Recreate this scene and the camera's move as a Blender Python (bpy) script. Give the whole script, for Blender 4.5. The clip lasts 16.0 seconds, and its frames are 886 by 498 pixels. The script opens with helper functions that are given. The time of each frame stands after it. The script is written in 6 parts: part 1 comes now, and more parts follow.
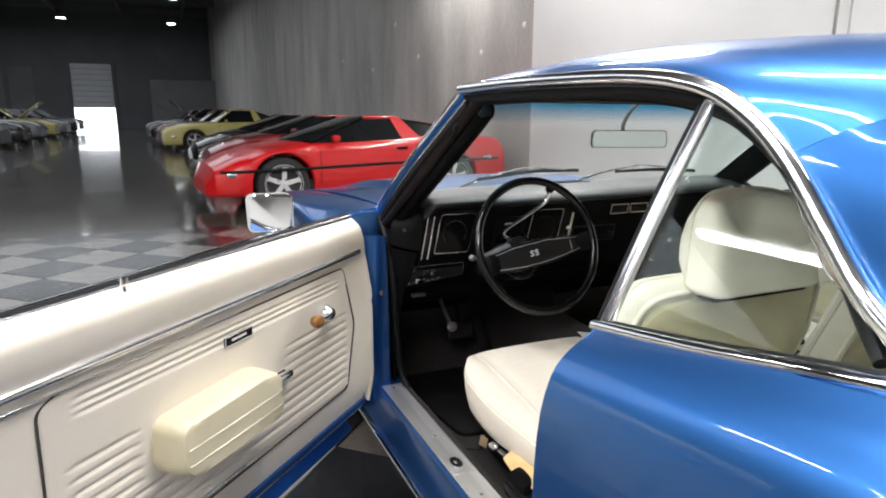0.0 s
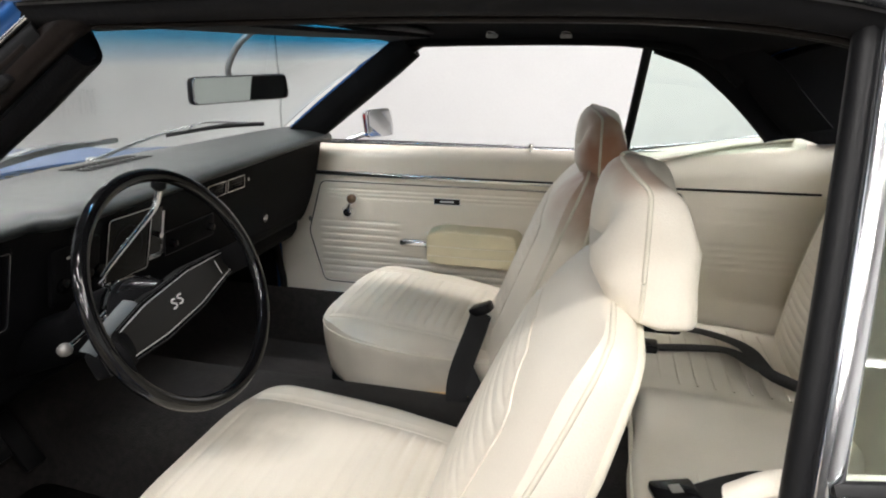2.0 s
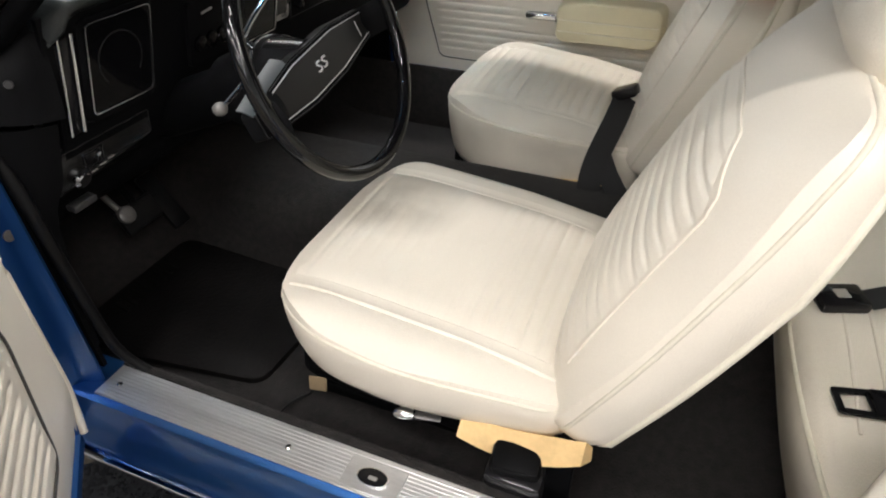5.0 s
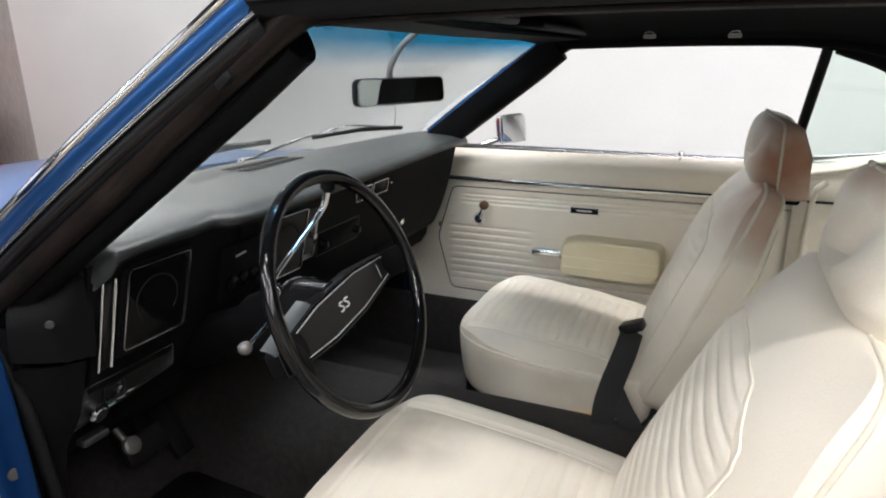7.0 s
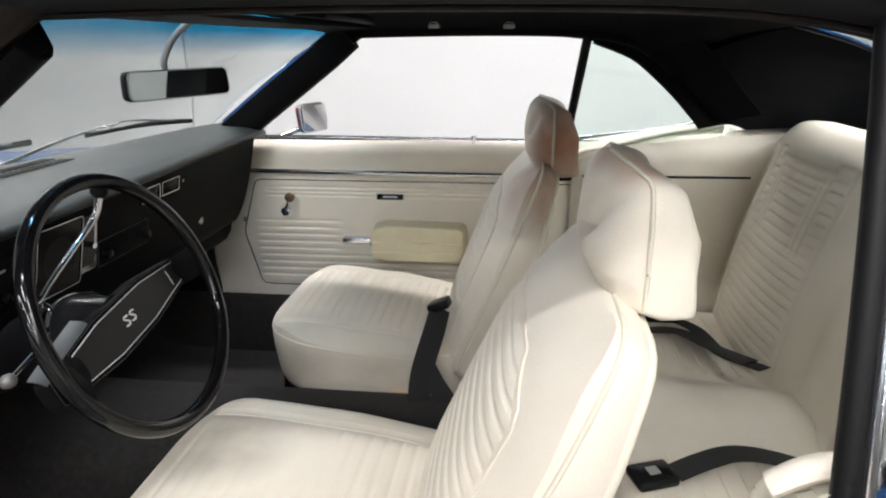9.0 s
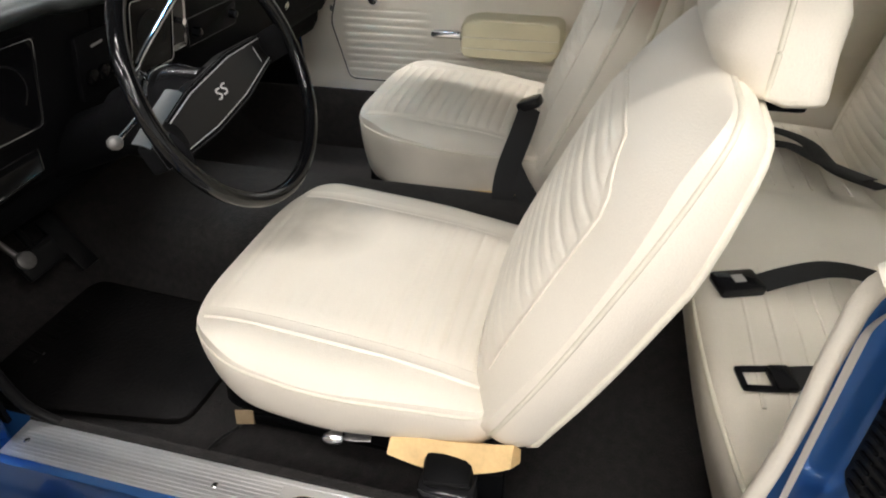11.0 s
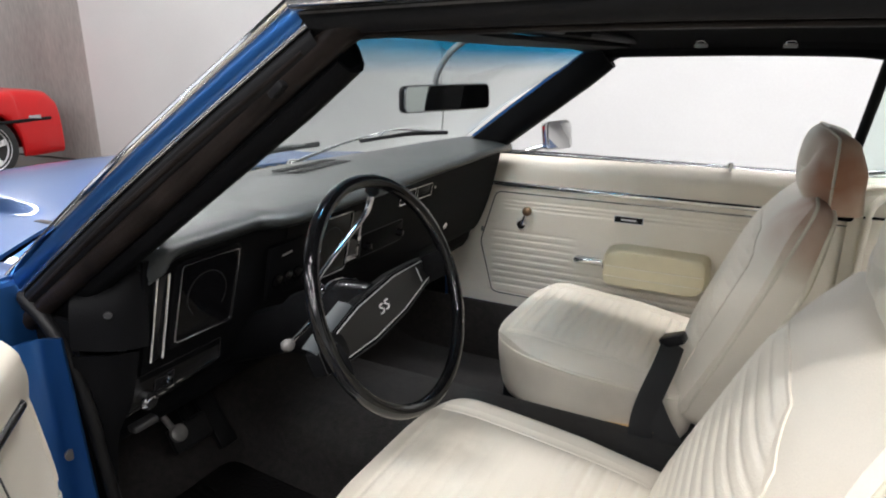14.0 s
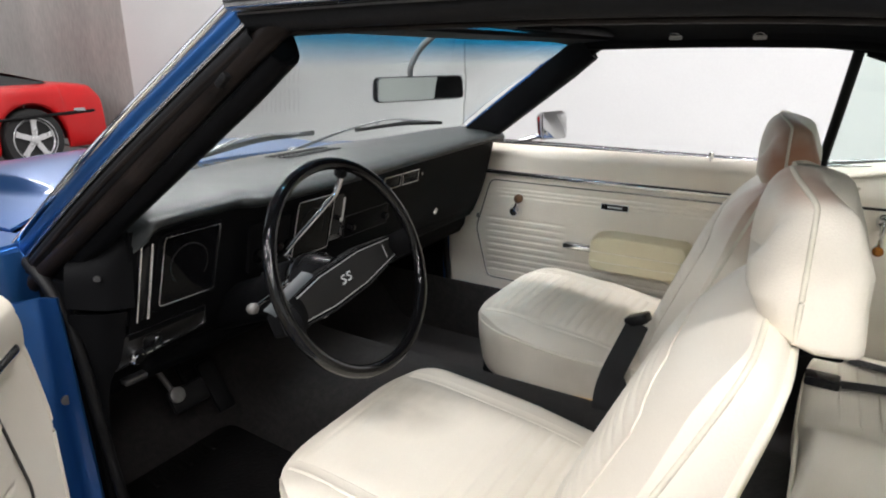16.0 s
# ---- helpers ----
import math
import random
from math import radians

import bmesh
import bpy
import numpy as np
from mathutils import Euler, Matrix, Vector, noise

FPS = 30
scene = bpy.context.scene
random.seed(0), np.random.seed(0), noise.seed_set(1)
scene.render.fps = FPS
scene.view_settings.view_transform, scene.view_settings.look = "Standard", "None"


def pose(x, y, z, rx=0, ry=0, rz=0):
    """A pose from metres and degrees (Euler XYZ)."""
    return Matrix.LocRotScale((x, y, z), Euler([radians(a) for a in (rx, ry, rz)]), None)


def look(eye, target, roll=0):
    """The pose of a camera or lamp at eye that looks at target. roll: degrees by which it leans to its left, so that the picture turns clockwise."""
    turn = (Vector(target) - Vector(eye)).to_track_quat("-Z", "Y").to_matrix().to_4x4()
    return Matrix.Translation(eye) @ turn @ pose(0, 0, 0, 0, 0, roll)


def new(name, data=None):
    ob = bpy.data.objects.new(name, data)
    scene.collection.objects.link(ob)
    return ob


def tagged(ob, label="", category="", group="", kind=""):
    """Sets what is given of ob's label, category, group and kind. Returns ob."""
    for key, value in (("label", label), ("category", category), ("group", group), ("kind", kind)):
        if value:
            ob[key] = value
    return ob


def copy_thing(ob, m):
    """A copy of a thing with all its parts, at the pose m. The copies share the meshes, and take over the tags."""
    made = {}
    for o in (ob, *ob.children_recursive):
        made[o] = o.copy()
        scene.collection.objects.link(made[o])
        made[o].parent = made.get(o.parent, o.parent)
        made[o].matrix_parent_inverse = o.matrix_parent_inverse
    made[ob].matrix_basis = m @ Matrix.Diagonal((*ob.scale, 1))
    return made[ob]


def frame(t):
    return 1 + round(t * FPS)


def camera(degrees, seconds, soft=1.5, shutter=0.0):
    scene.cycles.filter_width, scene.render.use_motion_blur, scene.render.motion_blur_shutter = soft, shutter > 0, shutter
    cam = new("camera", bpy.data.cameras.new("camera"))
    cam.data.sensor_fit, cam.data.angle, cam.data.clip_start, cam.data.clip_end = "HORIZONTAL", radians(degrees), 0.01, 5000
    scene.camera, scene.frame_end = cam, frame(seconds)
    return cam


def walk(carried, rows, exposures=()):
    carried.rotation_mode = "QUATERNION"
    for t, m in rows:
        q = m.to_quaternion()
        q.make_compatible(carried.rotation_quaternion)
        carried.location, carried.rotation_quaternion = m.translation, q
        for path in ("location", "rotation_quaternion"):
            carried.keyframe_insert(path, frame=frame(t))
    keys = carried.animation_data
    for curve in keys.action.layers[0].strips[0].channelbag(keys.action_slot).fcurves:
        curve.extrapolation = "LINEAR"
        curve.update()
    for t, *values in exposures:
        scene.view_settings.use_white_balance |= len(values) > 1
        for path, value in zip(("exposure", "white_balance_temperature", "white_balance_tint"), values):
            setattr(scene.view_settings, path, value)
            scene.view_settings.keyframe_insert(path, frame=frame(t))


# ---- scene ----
cam = camera(70.8, 16.0, soft=2.0)
PATH = [
    (0, (-1.305, -1.497, 1.203), (-0.522, 0.295, 0.781), 0.3),
    (0.3, (-1.295, -1.311, 1.208), (-0.347, 0.399, 0.785), 1.0),
    (0.5, (-1.279, -1.217, 1.205), (-0.167, 0.393, 0.793), 0.7),
    (1, (-1.234, -1.001, 1.211), (0.211, 0.316, 0.788), 0.5),
    (1.5, (-1.201, -0.785, 1.211), (0.492, 0.162, 0.726), 0.3),
    (2, (-1.172, -0.668, 1.203), (0.673, -0.188, 0.598), -0.3),
    (2.5, (-1.163, -0.617, 1.19), (0.658, -0.54, 0.367), -1.1),
    (3, (-1.154, -0.606, 1.171), (0.532, -0.66, 0.096), -1.9),
    (3.5, (-1.148, -0.598, 1.153), (0.4, -0.574, -0.112), -2.7),
    (4, (-1.146, -0.582, 1.146), (0.341, -0.4, -0.179), -2.8),
    (4.5, (-1.145, -0.558, 1.149), (0.324, -0.161, -0.148), -2.0),
    (5, (-1.152, -0.538, 1.152), (0.325, 0.09, -0.04), -1.1),
    (5.2, (-1.159, -0.526, 1.149), (0.342, 0.174, 0.027), -0.4),
    (7.3, (-1.162, -0.53, 1.202), (0.635, 0.18, 0.687), -0.2),
    (7.5, (-1.161, -0.537, 1.208), (0.666, 0.11, 0.714), -0.2),
    (8, (-1.162, -0.555, 1.212), (0.718, -0.077, 0.724), -0.3),
    (8.5, (-1.16, -0.568, 1.209), (0.738, -0.229, 0.678), -0.5),
    (9, (-1.158, -0.573, 1.203), (0.727, -0.354, 0.572), -0.5),
    (9.2, (-1.156, -0.573, 1.201), (0.717, -0.383, 0.525), -0.6),
    (11.3, (-1.153, -0.561, 1.151), (0.375, -0.071, -0.044), -1.6),
    (11.5, (-1.154, -0.554, 1.153), (0.354, 0.006, -0.037), -1.4),
    (12, (-1.156, -0.53, 1.164), (0.31, 0.226, 0.034), -0.5),
    (12.5, (-1.161, -0.518, 1.166), (0.302, 0.406, 0.164), -0.4),
    (13, (-1.169, -0.514, 1.181), (0.348, 0.484, 0.343), -0.0),
    (13.5, (-1.169, -0.52, 1.194), (0.439, 0.446, 0.5), 0.2),
    (14, (-1.171, -0.539, 1.201), (0.528, 0.347, 0.628), -0.0),
    (14.5, (-1.172, -0.544, 1.212), (0.612, 0.214, 0.718), 0.2),
    (15, (-1.175, -0.563, 1.214), (0.672, 0.033, 0.73), -0.0),
    (15.5, (-1.177, -0.616, 1.208), (0.668, -0.077, 0.654), -0.4),
    (15.6, (-1.179, -0.631, 1.207), (0.642, -0.036, 0.634), -0.4),
    (16, (-1.19, -0.711, 1.201), (0.446, 0.275, 0.608), -0.3),
]
walk(cam, [(t, look(eye, target, roll)) for t, eye, target, roll in PATH], exposures=[(0, 0.30, 6250, 10), (0.7, 0.30, 6250, 10), (1.6, 0.20, 6350, 10), (2.2, 0.20, 6350, 10), (3.0, 0.15, 6400, 10), (5.2, 0.15, 6400, 10), (7.3, 0.24, 6200, 10), (9.2, 0.24, 6200, 10), (11.3, 0.16, 6450, 10), (12.6, 0.14, 6450, 10), (14.0, 0.24, 6200, 10), (16, 0.24, 6200, 10)])

# ---- light ----
world = bpy.data.worlds.new("world")
scene.world = world
world.use_nodes = True
world.node_tree.nodes["Background"].inputs[0].default_value = (0.5, 0.52, 0.55, 1)
world.node_tree.nodes["Background"].inputs[1].default_value = 0.02
scene.view_settings.exposure = 0.0
TUBE_ENERGY, BAY_ENERGY = 125.0, 700.0


# ---- materials ----
def mat(name, color, rough=0.5, metal=0.0, vary=0.12, scale=8.0, bump=0.0, bump_scale=200.0, coat=0.0, stretch=(1, 1, 1), rough_vary=0.1, spec=0.5, sheen=0.0):
    m = bpy.data.materials.new(name)
    m.use_nodes = True
    nt = m.node_tree
    b = nt.nodes["Principled BSDF"]
    b.inputs["Metallic"].default_value = metal
    b.inputs["Specular IOR Level"].default_value = spec
    b.inputs["Coat Weight"].default_value = coat
    b.inputs["Coat Roughness"].default_value = 0.03
    b.inputs["Sheen Weight"].default_value = sheen
    tc = nt.nodes.new("ShaderNodeTexCoord")
    mp = nt.nodes.new("ShaderNodeMapping")
    mp.inputs["Scale"].default_value = stretch
    nt.links.new(tc.outputs["Object"], mp.inputs["Vector"])
    big = nt.nodes.new("ShaderNodeTexNoise")
    big.inputs["Scale"].default_value, big.inputs["Detail"].default_value = scale, 4
    fine = nt.nodes.new("ShaderNodeTexNoise")
    fine.inputs["Scale"].default_value, fine.inputs["Detail"].default_value = bump_scale, 3
    for n in (big, fine):
        nt.links.new(mp.outputs[0], n.inputs["Vector"])
    add = nt.nodes.new("ShaderNodeMath")
    add.operation = "ADD"
    half = nt.nodes.new("ShaderNodeMath")
    half.operation, half.inputs[1].default_value = "MULTIPLY", 0.4
    nt.links.new(fine.outputs[0], half.inputs[0])
    nt.links.new(big.outputs[0], add.inputs[0])
    nt.links.new(half.outputs[0], add.inputs[1])
    ramp = nt.nodes.new("ShaderNodeMapRange")
    ramp.inputs["From Min"].default_value, ramp.inputs["From Max"].default_value = 0.4, 1.0
    ramp.inputs["To Min"].default_value, ramp.inputs["To Max"].default_value = 1 - vary, 1 + vary
    nt.links.new(add.outputs[0], ramp.inputs["Value"])
    mul = nt.nodes.new("ShaderNodeVectorMath")
    mul.operation = "SCALE"
    mul.inputs[0].default_value = color
    nt.links.new(ramp.outputs[0], mul.inputs["Scale"])
    nt.links.new(mul.outputs[0], b.inputs["Base Color"])
    rr = nt.nodes.new("ShaderNodeMapRange")
    rr.inputs["To Min"].default_value, rr.inputs["To Max"].default_value = max(0.02, rough * (1 - rough_vary)), min(1, rough * (1 + rough_vary))
    nt.links.new(big.outputs[0], rr.inputs["Value"])
    nt.links.new(rr.outputs[0], b.inputs["Roughness"])
    if bump:
        bp = nt.nodes.new("ShaderNodeBump")
        bp.inputs["Strength"].default_value, bp.inputs["Distance"].default_value = bump, 0.002
        nt.links.new(fine.outputs[0], bp.inputs["Height"])
        nt.links.new(bp.outputs[0], b.inputs["Normal"])
    return m


def glass(name, color, rough=0.0, band=False):
    m = bpy.data.materials.new(name)
    m.use_nodes = True
    nt = m.node_tree
    b = nt.nodes["Principled BSDF"]
    b.inputs["Transmission Weight"].default_value = 1
    b.inputs["Roughness"].default_value = rough
    b.inputs["IOR"].default_value = 1.45
    b.inputs["Base Color"].default_value = (*color, 1)
    if band:
        tc = nt.nodes.new("ShaderNodeTexCoord")
        sep = nt.nodes.new("ShaderNodeSeparateXYZ")
        nt.links.new(tc.outputs["Object"], sep.inputs[0])
        cr_ = nt.nodes.new("ShaderNodeMapRange")
        cr_.inputs["From Min"].default_value, cr_.inputs["From Max"].default_value = 1.180, 1.232
        nt.links.new(sep.outputs[2], cr_.inputs["Value"])
        mx = nt.nodes.new("ShaderNodeMix")
        mx.data_type = "RGBA"
        mx.inputs["A"].default_value = (*color, 1)
        mx.inputs["B"].default_value = (0.03, 0.33, 0.60, 1)
        nt.links.new(cr_.outputs[0], mx.inputs["Factor"])
        nt.links.new(mx.outputs["Result"], b.inputs["Base Color"])
    return m


def glow(name, color, strength):
    m = bpy.data.materials.new(name)
    m.use_nodes = True
    b = m.node_tree.nodes["Principled BSDF"]
    b.inputs["Base Color"].default_value = (*color, 1)
    b.inputs["Emission Color"].default_value = (*color, 1)
    b.inputs["Emission Strength"].default_value = strength
    return m


BLUE = mat("blue_paint", (0.032, 0.134, 0.395), 0.38, 0.90, 0.06, 3, 0.02, 900, coat=0.65)
CREAM = mat("cream_vinyl", (0.765, 0.705, 0.605), 0.42, 0, 0.07, 5, 0.25, 420)
STAINED = mat("stained_cream_vinyl", (0.765, 0.705, 0.605), 0.42, 0, 0.07, 5, 0.25, 420)
def stain(m, spots, color):
    """Brown rubbed-in stains: soft spots (place, reach) blended over the base colour."""
    nt = m.node_tree
    b = nt.nodes["Principled BSDF"]
    src = b.inputs["Base Color"].links[0].from_socket
    tc = nt.nodes.new("ShaderNodeTexCoord")
    nz = nt.nodes.new("ShaderNodeTexNoise")
    nz.inputs["Scale"].default_value = 14
    nt.links.new(tc.outputs["Object"], nz.inputs["Vector"])
    for place, reach, amount in spots:
        d = nt.nodes.new("ShaderNodeVectorMath")
        d.operation = "DISTANCE"
        nt.links.new(tc.outputs["Object"], d.inputs[0])
        d.inputs[1].default_value = place
        r = nt.nodes.new("ShaderNodeMapRange")
        r.inputs["From Min"].default_value, r.inputs["From Max"].default_value = reach, reach * 0.45
        r.inputs["To Max"].default_value = amount
        nt.links.new(d.outputs["Value"], r.inputs["Value"])
        k = nt.nodes.new("ShaderNodeMath")
        k.operation = "MULTIPLY"
        nt.links.new(r.outputs[0], k.inputs[0])
        w = nt.nodes.new("ShaderNodeMapRange")
        w.inputs["From Min"].default_value, w.inputs["From Max"].default_value, w.inputs["To Min"].default_value = 0.3, 0.6, 0.6
        nt.links.new(nz.outputs[0], w.inputs["Value"])
        nt.links.new(w.outputs[0], k.inputs[1])
        mx = nt.nodes.new("ShaderNodeMix")
        mx.data_type = "RGBA"
        nt.links.new(k.outputs[0], mx.inputs["Factor"])
        nt.links.new(src, mx.inputs["A"])
        mx.inputs["B"].default_value = (*color, 1)
        src = mx.outputs["Result"]
    nt.links.new(src, b.inputs["Base Color"])


stain(STAINED, [((0.245, -0.69, 1.015), 0.135, 0.95), ((0.20, -0.66, 0.90), 0.13, 0.75), ((-0.40, -0.695, 1.085), 0.05, 0.45), ((-0.455, -0.712, 1.075), 0.045, 0.45)], (0.43, 0.20, 0.11))
CREAM_AGED = mat("aged_cream_plastic", (0.66, 0.60, 0.42), 0.4, 0, 0.08, 9, 0.1, 350)
PIPING = mat("piping_vinyl", (0.72, 0.675, 0.56), 0.45, 0, 0.1, 12)
FOAM = mat("bare_seat_foam", (0.72, 0.50, 0.24), 0.8, 0, 0.15, 30, 0.4, 150)
BLACK = mat("black_vinyl", (0.0040, 0.0041, 0.0046), 0.52, 0, 0.25, 9, 0.3, 380, spec=0.055)
PAD = mat("dash_pad_vinyl", (0.0115, 0.0145, 0.015), 0.40, 0, 0.22, 9, 0.35, 300)
RUBBER = mat("black_rubber", (0.0065, 0.0065, 0.007), 0.45, 0, 0.25, 20, 0.2, 200, spec=0.18)
RUBBER_WORN = mat("worn_rubber", (0.0095, 0.0070, 0.0060), 0.40, 0, 0.6, 22, 0.2, 200, spec=0.14)
HEADLINER = mat("black_headliner", (0.0075, 0.0076, 0.0086), 0.9, 0, 0.2, 15, 0.3, 500, spec=0.05)
CARPET = mat("black_carpet", (0.0108, 0.0090, 0.0086), 0.95, 0, 0.95, 60, 1.0, 260, sheen=0.05)
MATRUB = mat("rubber_mat", (0.0062, 0.0057, 0.0056), 0.62, 0, 0.7, 16, 0.8, 120, spec=0.12)
WEB = mat("belt_webbing", (0.012, 0.012, 0.013), 0.75, 0, 0.2, 30, 0.5, 600, stretch=(1, 3, 1))
CHROME = mat("chrome", (0.75, 0.76, 0.78), 0.08, 1.0, 0.04, 15, 0.02, 100)
BRIGHT = mat("polished_stainless", (0.90, 0.91, 0.93), 0.17, 1.0, 0.05, 12, 0.03, 100)
SATIN = mat("satin_chrome", (0.62, 0.63, 0.66), 0.25, 1.0, 0.1, 15, 0.05, 200)
ALU = mat("ribbed_aluminium", (0.80, 0.80, 0.80), 0.42, 0.85, 0.2, 6, 0.2, 120, stretch=(6, 0.4, 6))
GLOSS = mat("black_gloss_plastic", (0.010, 0.010, 0.011), 0.14, 0, 0.1, 12, spec=0.2)
WHEEL = mat("glossy_wheel_rim", (0.0045, 0.0045, 0.005), 0.09, 0, 0.1, 12, spec=0.42)
GRAIN = mat("dark_grain_insert", (0.007, 0.0066, 0.0063), 0.35, 0, 0.4, 10, 0.2, 220, stretch=(1, 1, 8))
BROWN_KNOB = mat("brown_knob", (0.10, 0.055, 0.025), 0.3, 0, 0.2, 30)
WORN_STEEL = mat("worn_steel", (0.16, 0.155, 0.15), 0.45, 0.5, 0.3, 25)
SOILED = mat("soiled_cream_vinyl", (0.765, 0.705, 0.605), 0.42, 0, 0.07, 5, 0.25, 420)
stain(SOILED, [((-0.31, -0.11, 0.54), 0.12, 0.50), ((-0.25, -0.03, 0.53), 0.10, 0.52), ((-0.36, -0.06, 0.535), 0.07, 0.40), ((0.15, -0.02, 0.49), 0.15, 0.34), ((0.14, -0.30, 0.42), 0.13, 0.30)], (0.30, 0.27, 0.215))
GROOVE_SHADE = mat("panel_groove_shade", (0.045, 0.042, 0.037), 0.6, 0, 0.2, 30)
BEZEL = mat("dull_dark_bezel", (0.055, 0.055, 0.057), 0.35, 0.4, 0.2, 40)
FACET = mat("grey_wheel_facet", (0.055, 0.062, 0.066), 0.38, 0, 0.15, 20, 0.2, 260)
CARD = mat("brown_card", (0.30, 0.22, 0.13), 0.8, 0, 0.2, 30)
KNOB = mat("amber_knob", (0.26, 0.095, 0.012), 0.12, 0, 0.1, 30, coat=0.6)
DIALGREY = mat("dial_grey", (0.010, 0.010, 0.010), 0.6, spec=0.1)
IVORY = mat("grey_plastic", (0.35, 0.34, 0.32), 0.4, 0, 0.1, 30)
SILVER = mat("silver_mark", (0.7, 0.7, 0.7), 0.3, 0.3, 0.03, 30)
MIRROR = mat("mirror_glass", (0.9, 0.9, 0.9), 0.02, 1.0, 0.0, 5)
SCREEN = glass("windshield_glass", (0.92, 0.965, 0.955), band=True)
TINT = glass("tinted_glass", (0.84, 0.94, 0.90))
LENS = mat("gauge_lens", (0.003, 0.003, 0.0034), 0.08, 0, 0.05, 10, spec=0.1)
TYRE = mat("tyre_rubber", (0.02, 0.02, 0.02), 0.7, 0, 0.2, 20, 0.3, 90)
RED = mat("red_paint", (0.56, 0.006, 0.008), 0.35, 0.0, 0.05, 3, coat=0.6, spec=0.3)
DARKRED = mat("dark_red_paint", (0.22, 0.012, 0.014), 0.3, 0.1, 0.05, 3, coat=1.0)
YELLOW = mat("pale_yellow_paint", (0.55, 0.48, 0.16), 0.35, 0.0, 0.05, 3, coat=0.8)
BLACKPAINT = mat("black_paint", (0.012, 0.012, 0.014), 0.25, 0, 0.05, 3, coat=1.0)
GREYPAINT = mat("grey_paint", (0.16, 0.17, 0.18), 0.3, 0.3, 0.05, 3, coat=1.0)
BROWNPAINT = mat("brown_paint", (0.12, 0.05, 0.03), 0.3, 0.2, 0.05, 3, coat=1.0)
DARKGLASS = mat("dark_car_glass", (0.01, 0.011, 0.012), 0.05, 0, 0.05, 5, coat=0.5)
ALLOY = mat("alloy_rim", (0.80, 0.80, 0.81), 0.28, 0.45, 0.08, 12)
WHITEWALL = mat("white_painted_concrete", (0.80, 0.80, 0.79), 0.65, 0, 0.05, 0.8, 0.15, 60)
CONCRETE = mat("grey_concrete_panel", (0.42, 0.40, 0.375), 0.75, 0, 0.36, 1.1, 0.35, 30, stretch=(1, 1, 0.28))
DARKWALL = mat("dark_steel_wall", (0.10, 0.105, 0.11), 0.6, 0.0, 0.2, 0.5, 0.2, 30)
DECK = mat("dark_roof_deck", (0.16, 0.165, 0.175), 0.6, 0.2, 0.2, 1.5, 0.2, 20)
POLISHED = mat("polished_concrete_floor", (0.072, 0.063, 0.055), 0.14, 0, 0.40, 1.2, 0.04, 60, coat=0.35, rough_vary=0.25)
TILE_B = mat("black_speckled_tile", (0.014, 0.0145, 0.016), 0.18, 0, 0.7, 90, 0.03, 60, spec=0.4)
TILE_W = mat("pale_grey_tile", (0.17, 0.165, 0.155), 0.18, 0, 0.14, 9, 0.03, 60, spec=0.4)
FARGREY = mat("dull_grey_block", (0.15, 0.15, 0.15), 0.7, 0, 0.2, 0.6)
DOORWHITE = mat("white_roll_door", (0.55, 0.56, 0.57), 0.5, 0, 0.08, 2)
TUBE_GLOW = glow("lit_tube", (1.0, 0.97, 0.92), 9.0)
BAY_GLOW = glow("lit_high_bay", (0.95, 0.98, 1.0), 10.0)
DAYLIGHT = glow("daylight_opening", (0.95, 0.98, 1.0), 3.0)


# ---- mesh helpers ----
XF = [Matrix.Identity(4)]
MIRROR_X = Matrix.Diagonal((-1, 1, 1, 1))


def part(name, bm, material, parent=None, label="", sharp=38, smooth=True):
    m = XF[-1]
    bmesh.ops.recalc_face_normals(bm, faces=bm.faces[:])
    bm.transform(m)
    if m.determinant() < 0:
        bmesh.ops.reverse_faces(bm, faces=bm.faces[:])
    if smooth:
        lim = radians(sharp)
        for f in bm.faces:
            f.smooth = True
        for e in bm.edges:
            if len(e.link_faces) == 2 and e.calc_face_angle(0) > lim:
                e.smooth = False
    me = bpy.data.meshes.new(name)
    bm.to_mesh(me)
    bm.free()
    me.materials.append(material)
    ob = new(name, me)
    ob.parent = parent
    if label:
        ob["label"] = label
    return ob


def thing(name, label, category, at=(0, 0, 0), group="", kind=""):
    ob = new(name)
    ob.empty_display_size = 0.1
    return tagged(ob, label, category, group, kind)


def cr(pts, n):
    """A smooth run of points through pts, n steps to each piece."""
    pts = [Vector(p) for p in pts]
    if n <= 1:
        return pts
    out = []
    for i in range(len(pts) - 1):
        p1, p2 = pts[i], pts[i + 1]
        p0 = pts[i - 1] if i else 2 * p1 - p2
        p3 = pts[i + 2] if i + 2 < len(pts) else 2 * p2 - p1
        for k in range(n):
            t = k / n
            out.append(0.5 * (2 * p1 + (p2 - p0) * t + (2 * p0 - 5 * p1 + 4 * p2 - p3) * t * t + (3 * p1 - p0 - 3 * p2 + p3) * t ** 3))
    out.append(pts[-1])
    return out


def loft(rows, nu=1, nv=1, thick=0.0, bm=None, wrap=False):
    """A skin through rows of points, smoothed nu-fold along a row and nv-fold across."""
    rows = [cr(r, nu) for r in rows]
    cols = [cr([r[i] for r in rows], nv) for i in range(len(rows[0]))]
    bm = bm or bmesh.new()
    grid = [[bm.verts.new(p) for p in c] for c in cols]
    n = len(grid)
    fs = []
    for i in range(n if wrap else n - 1):
        a, b = grid[i], grid[(i + 1) % n]
        for j in range(len(a) - 1):
            fs.append(bm.faces.new((a[j], a[j + 1], b[j + 1], b[j])))
    if thick:
        bmesh.ops.recalc_face_normals(bm, faces=fs)
        bmesh.ops.solidify(bm, geom=fs, thickness=thick)
    return bm


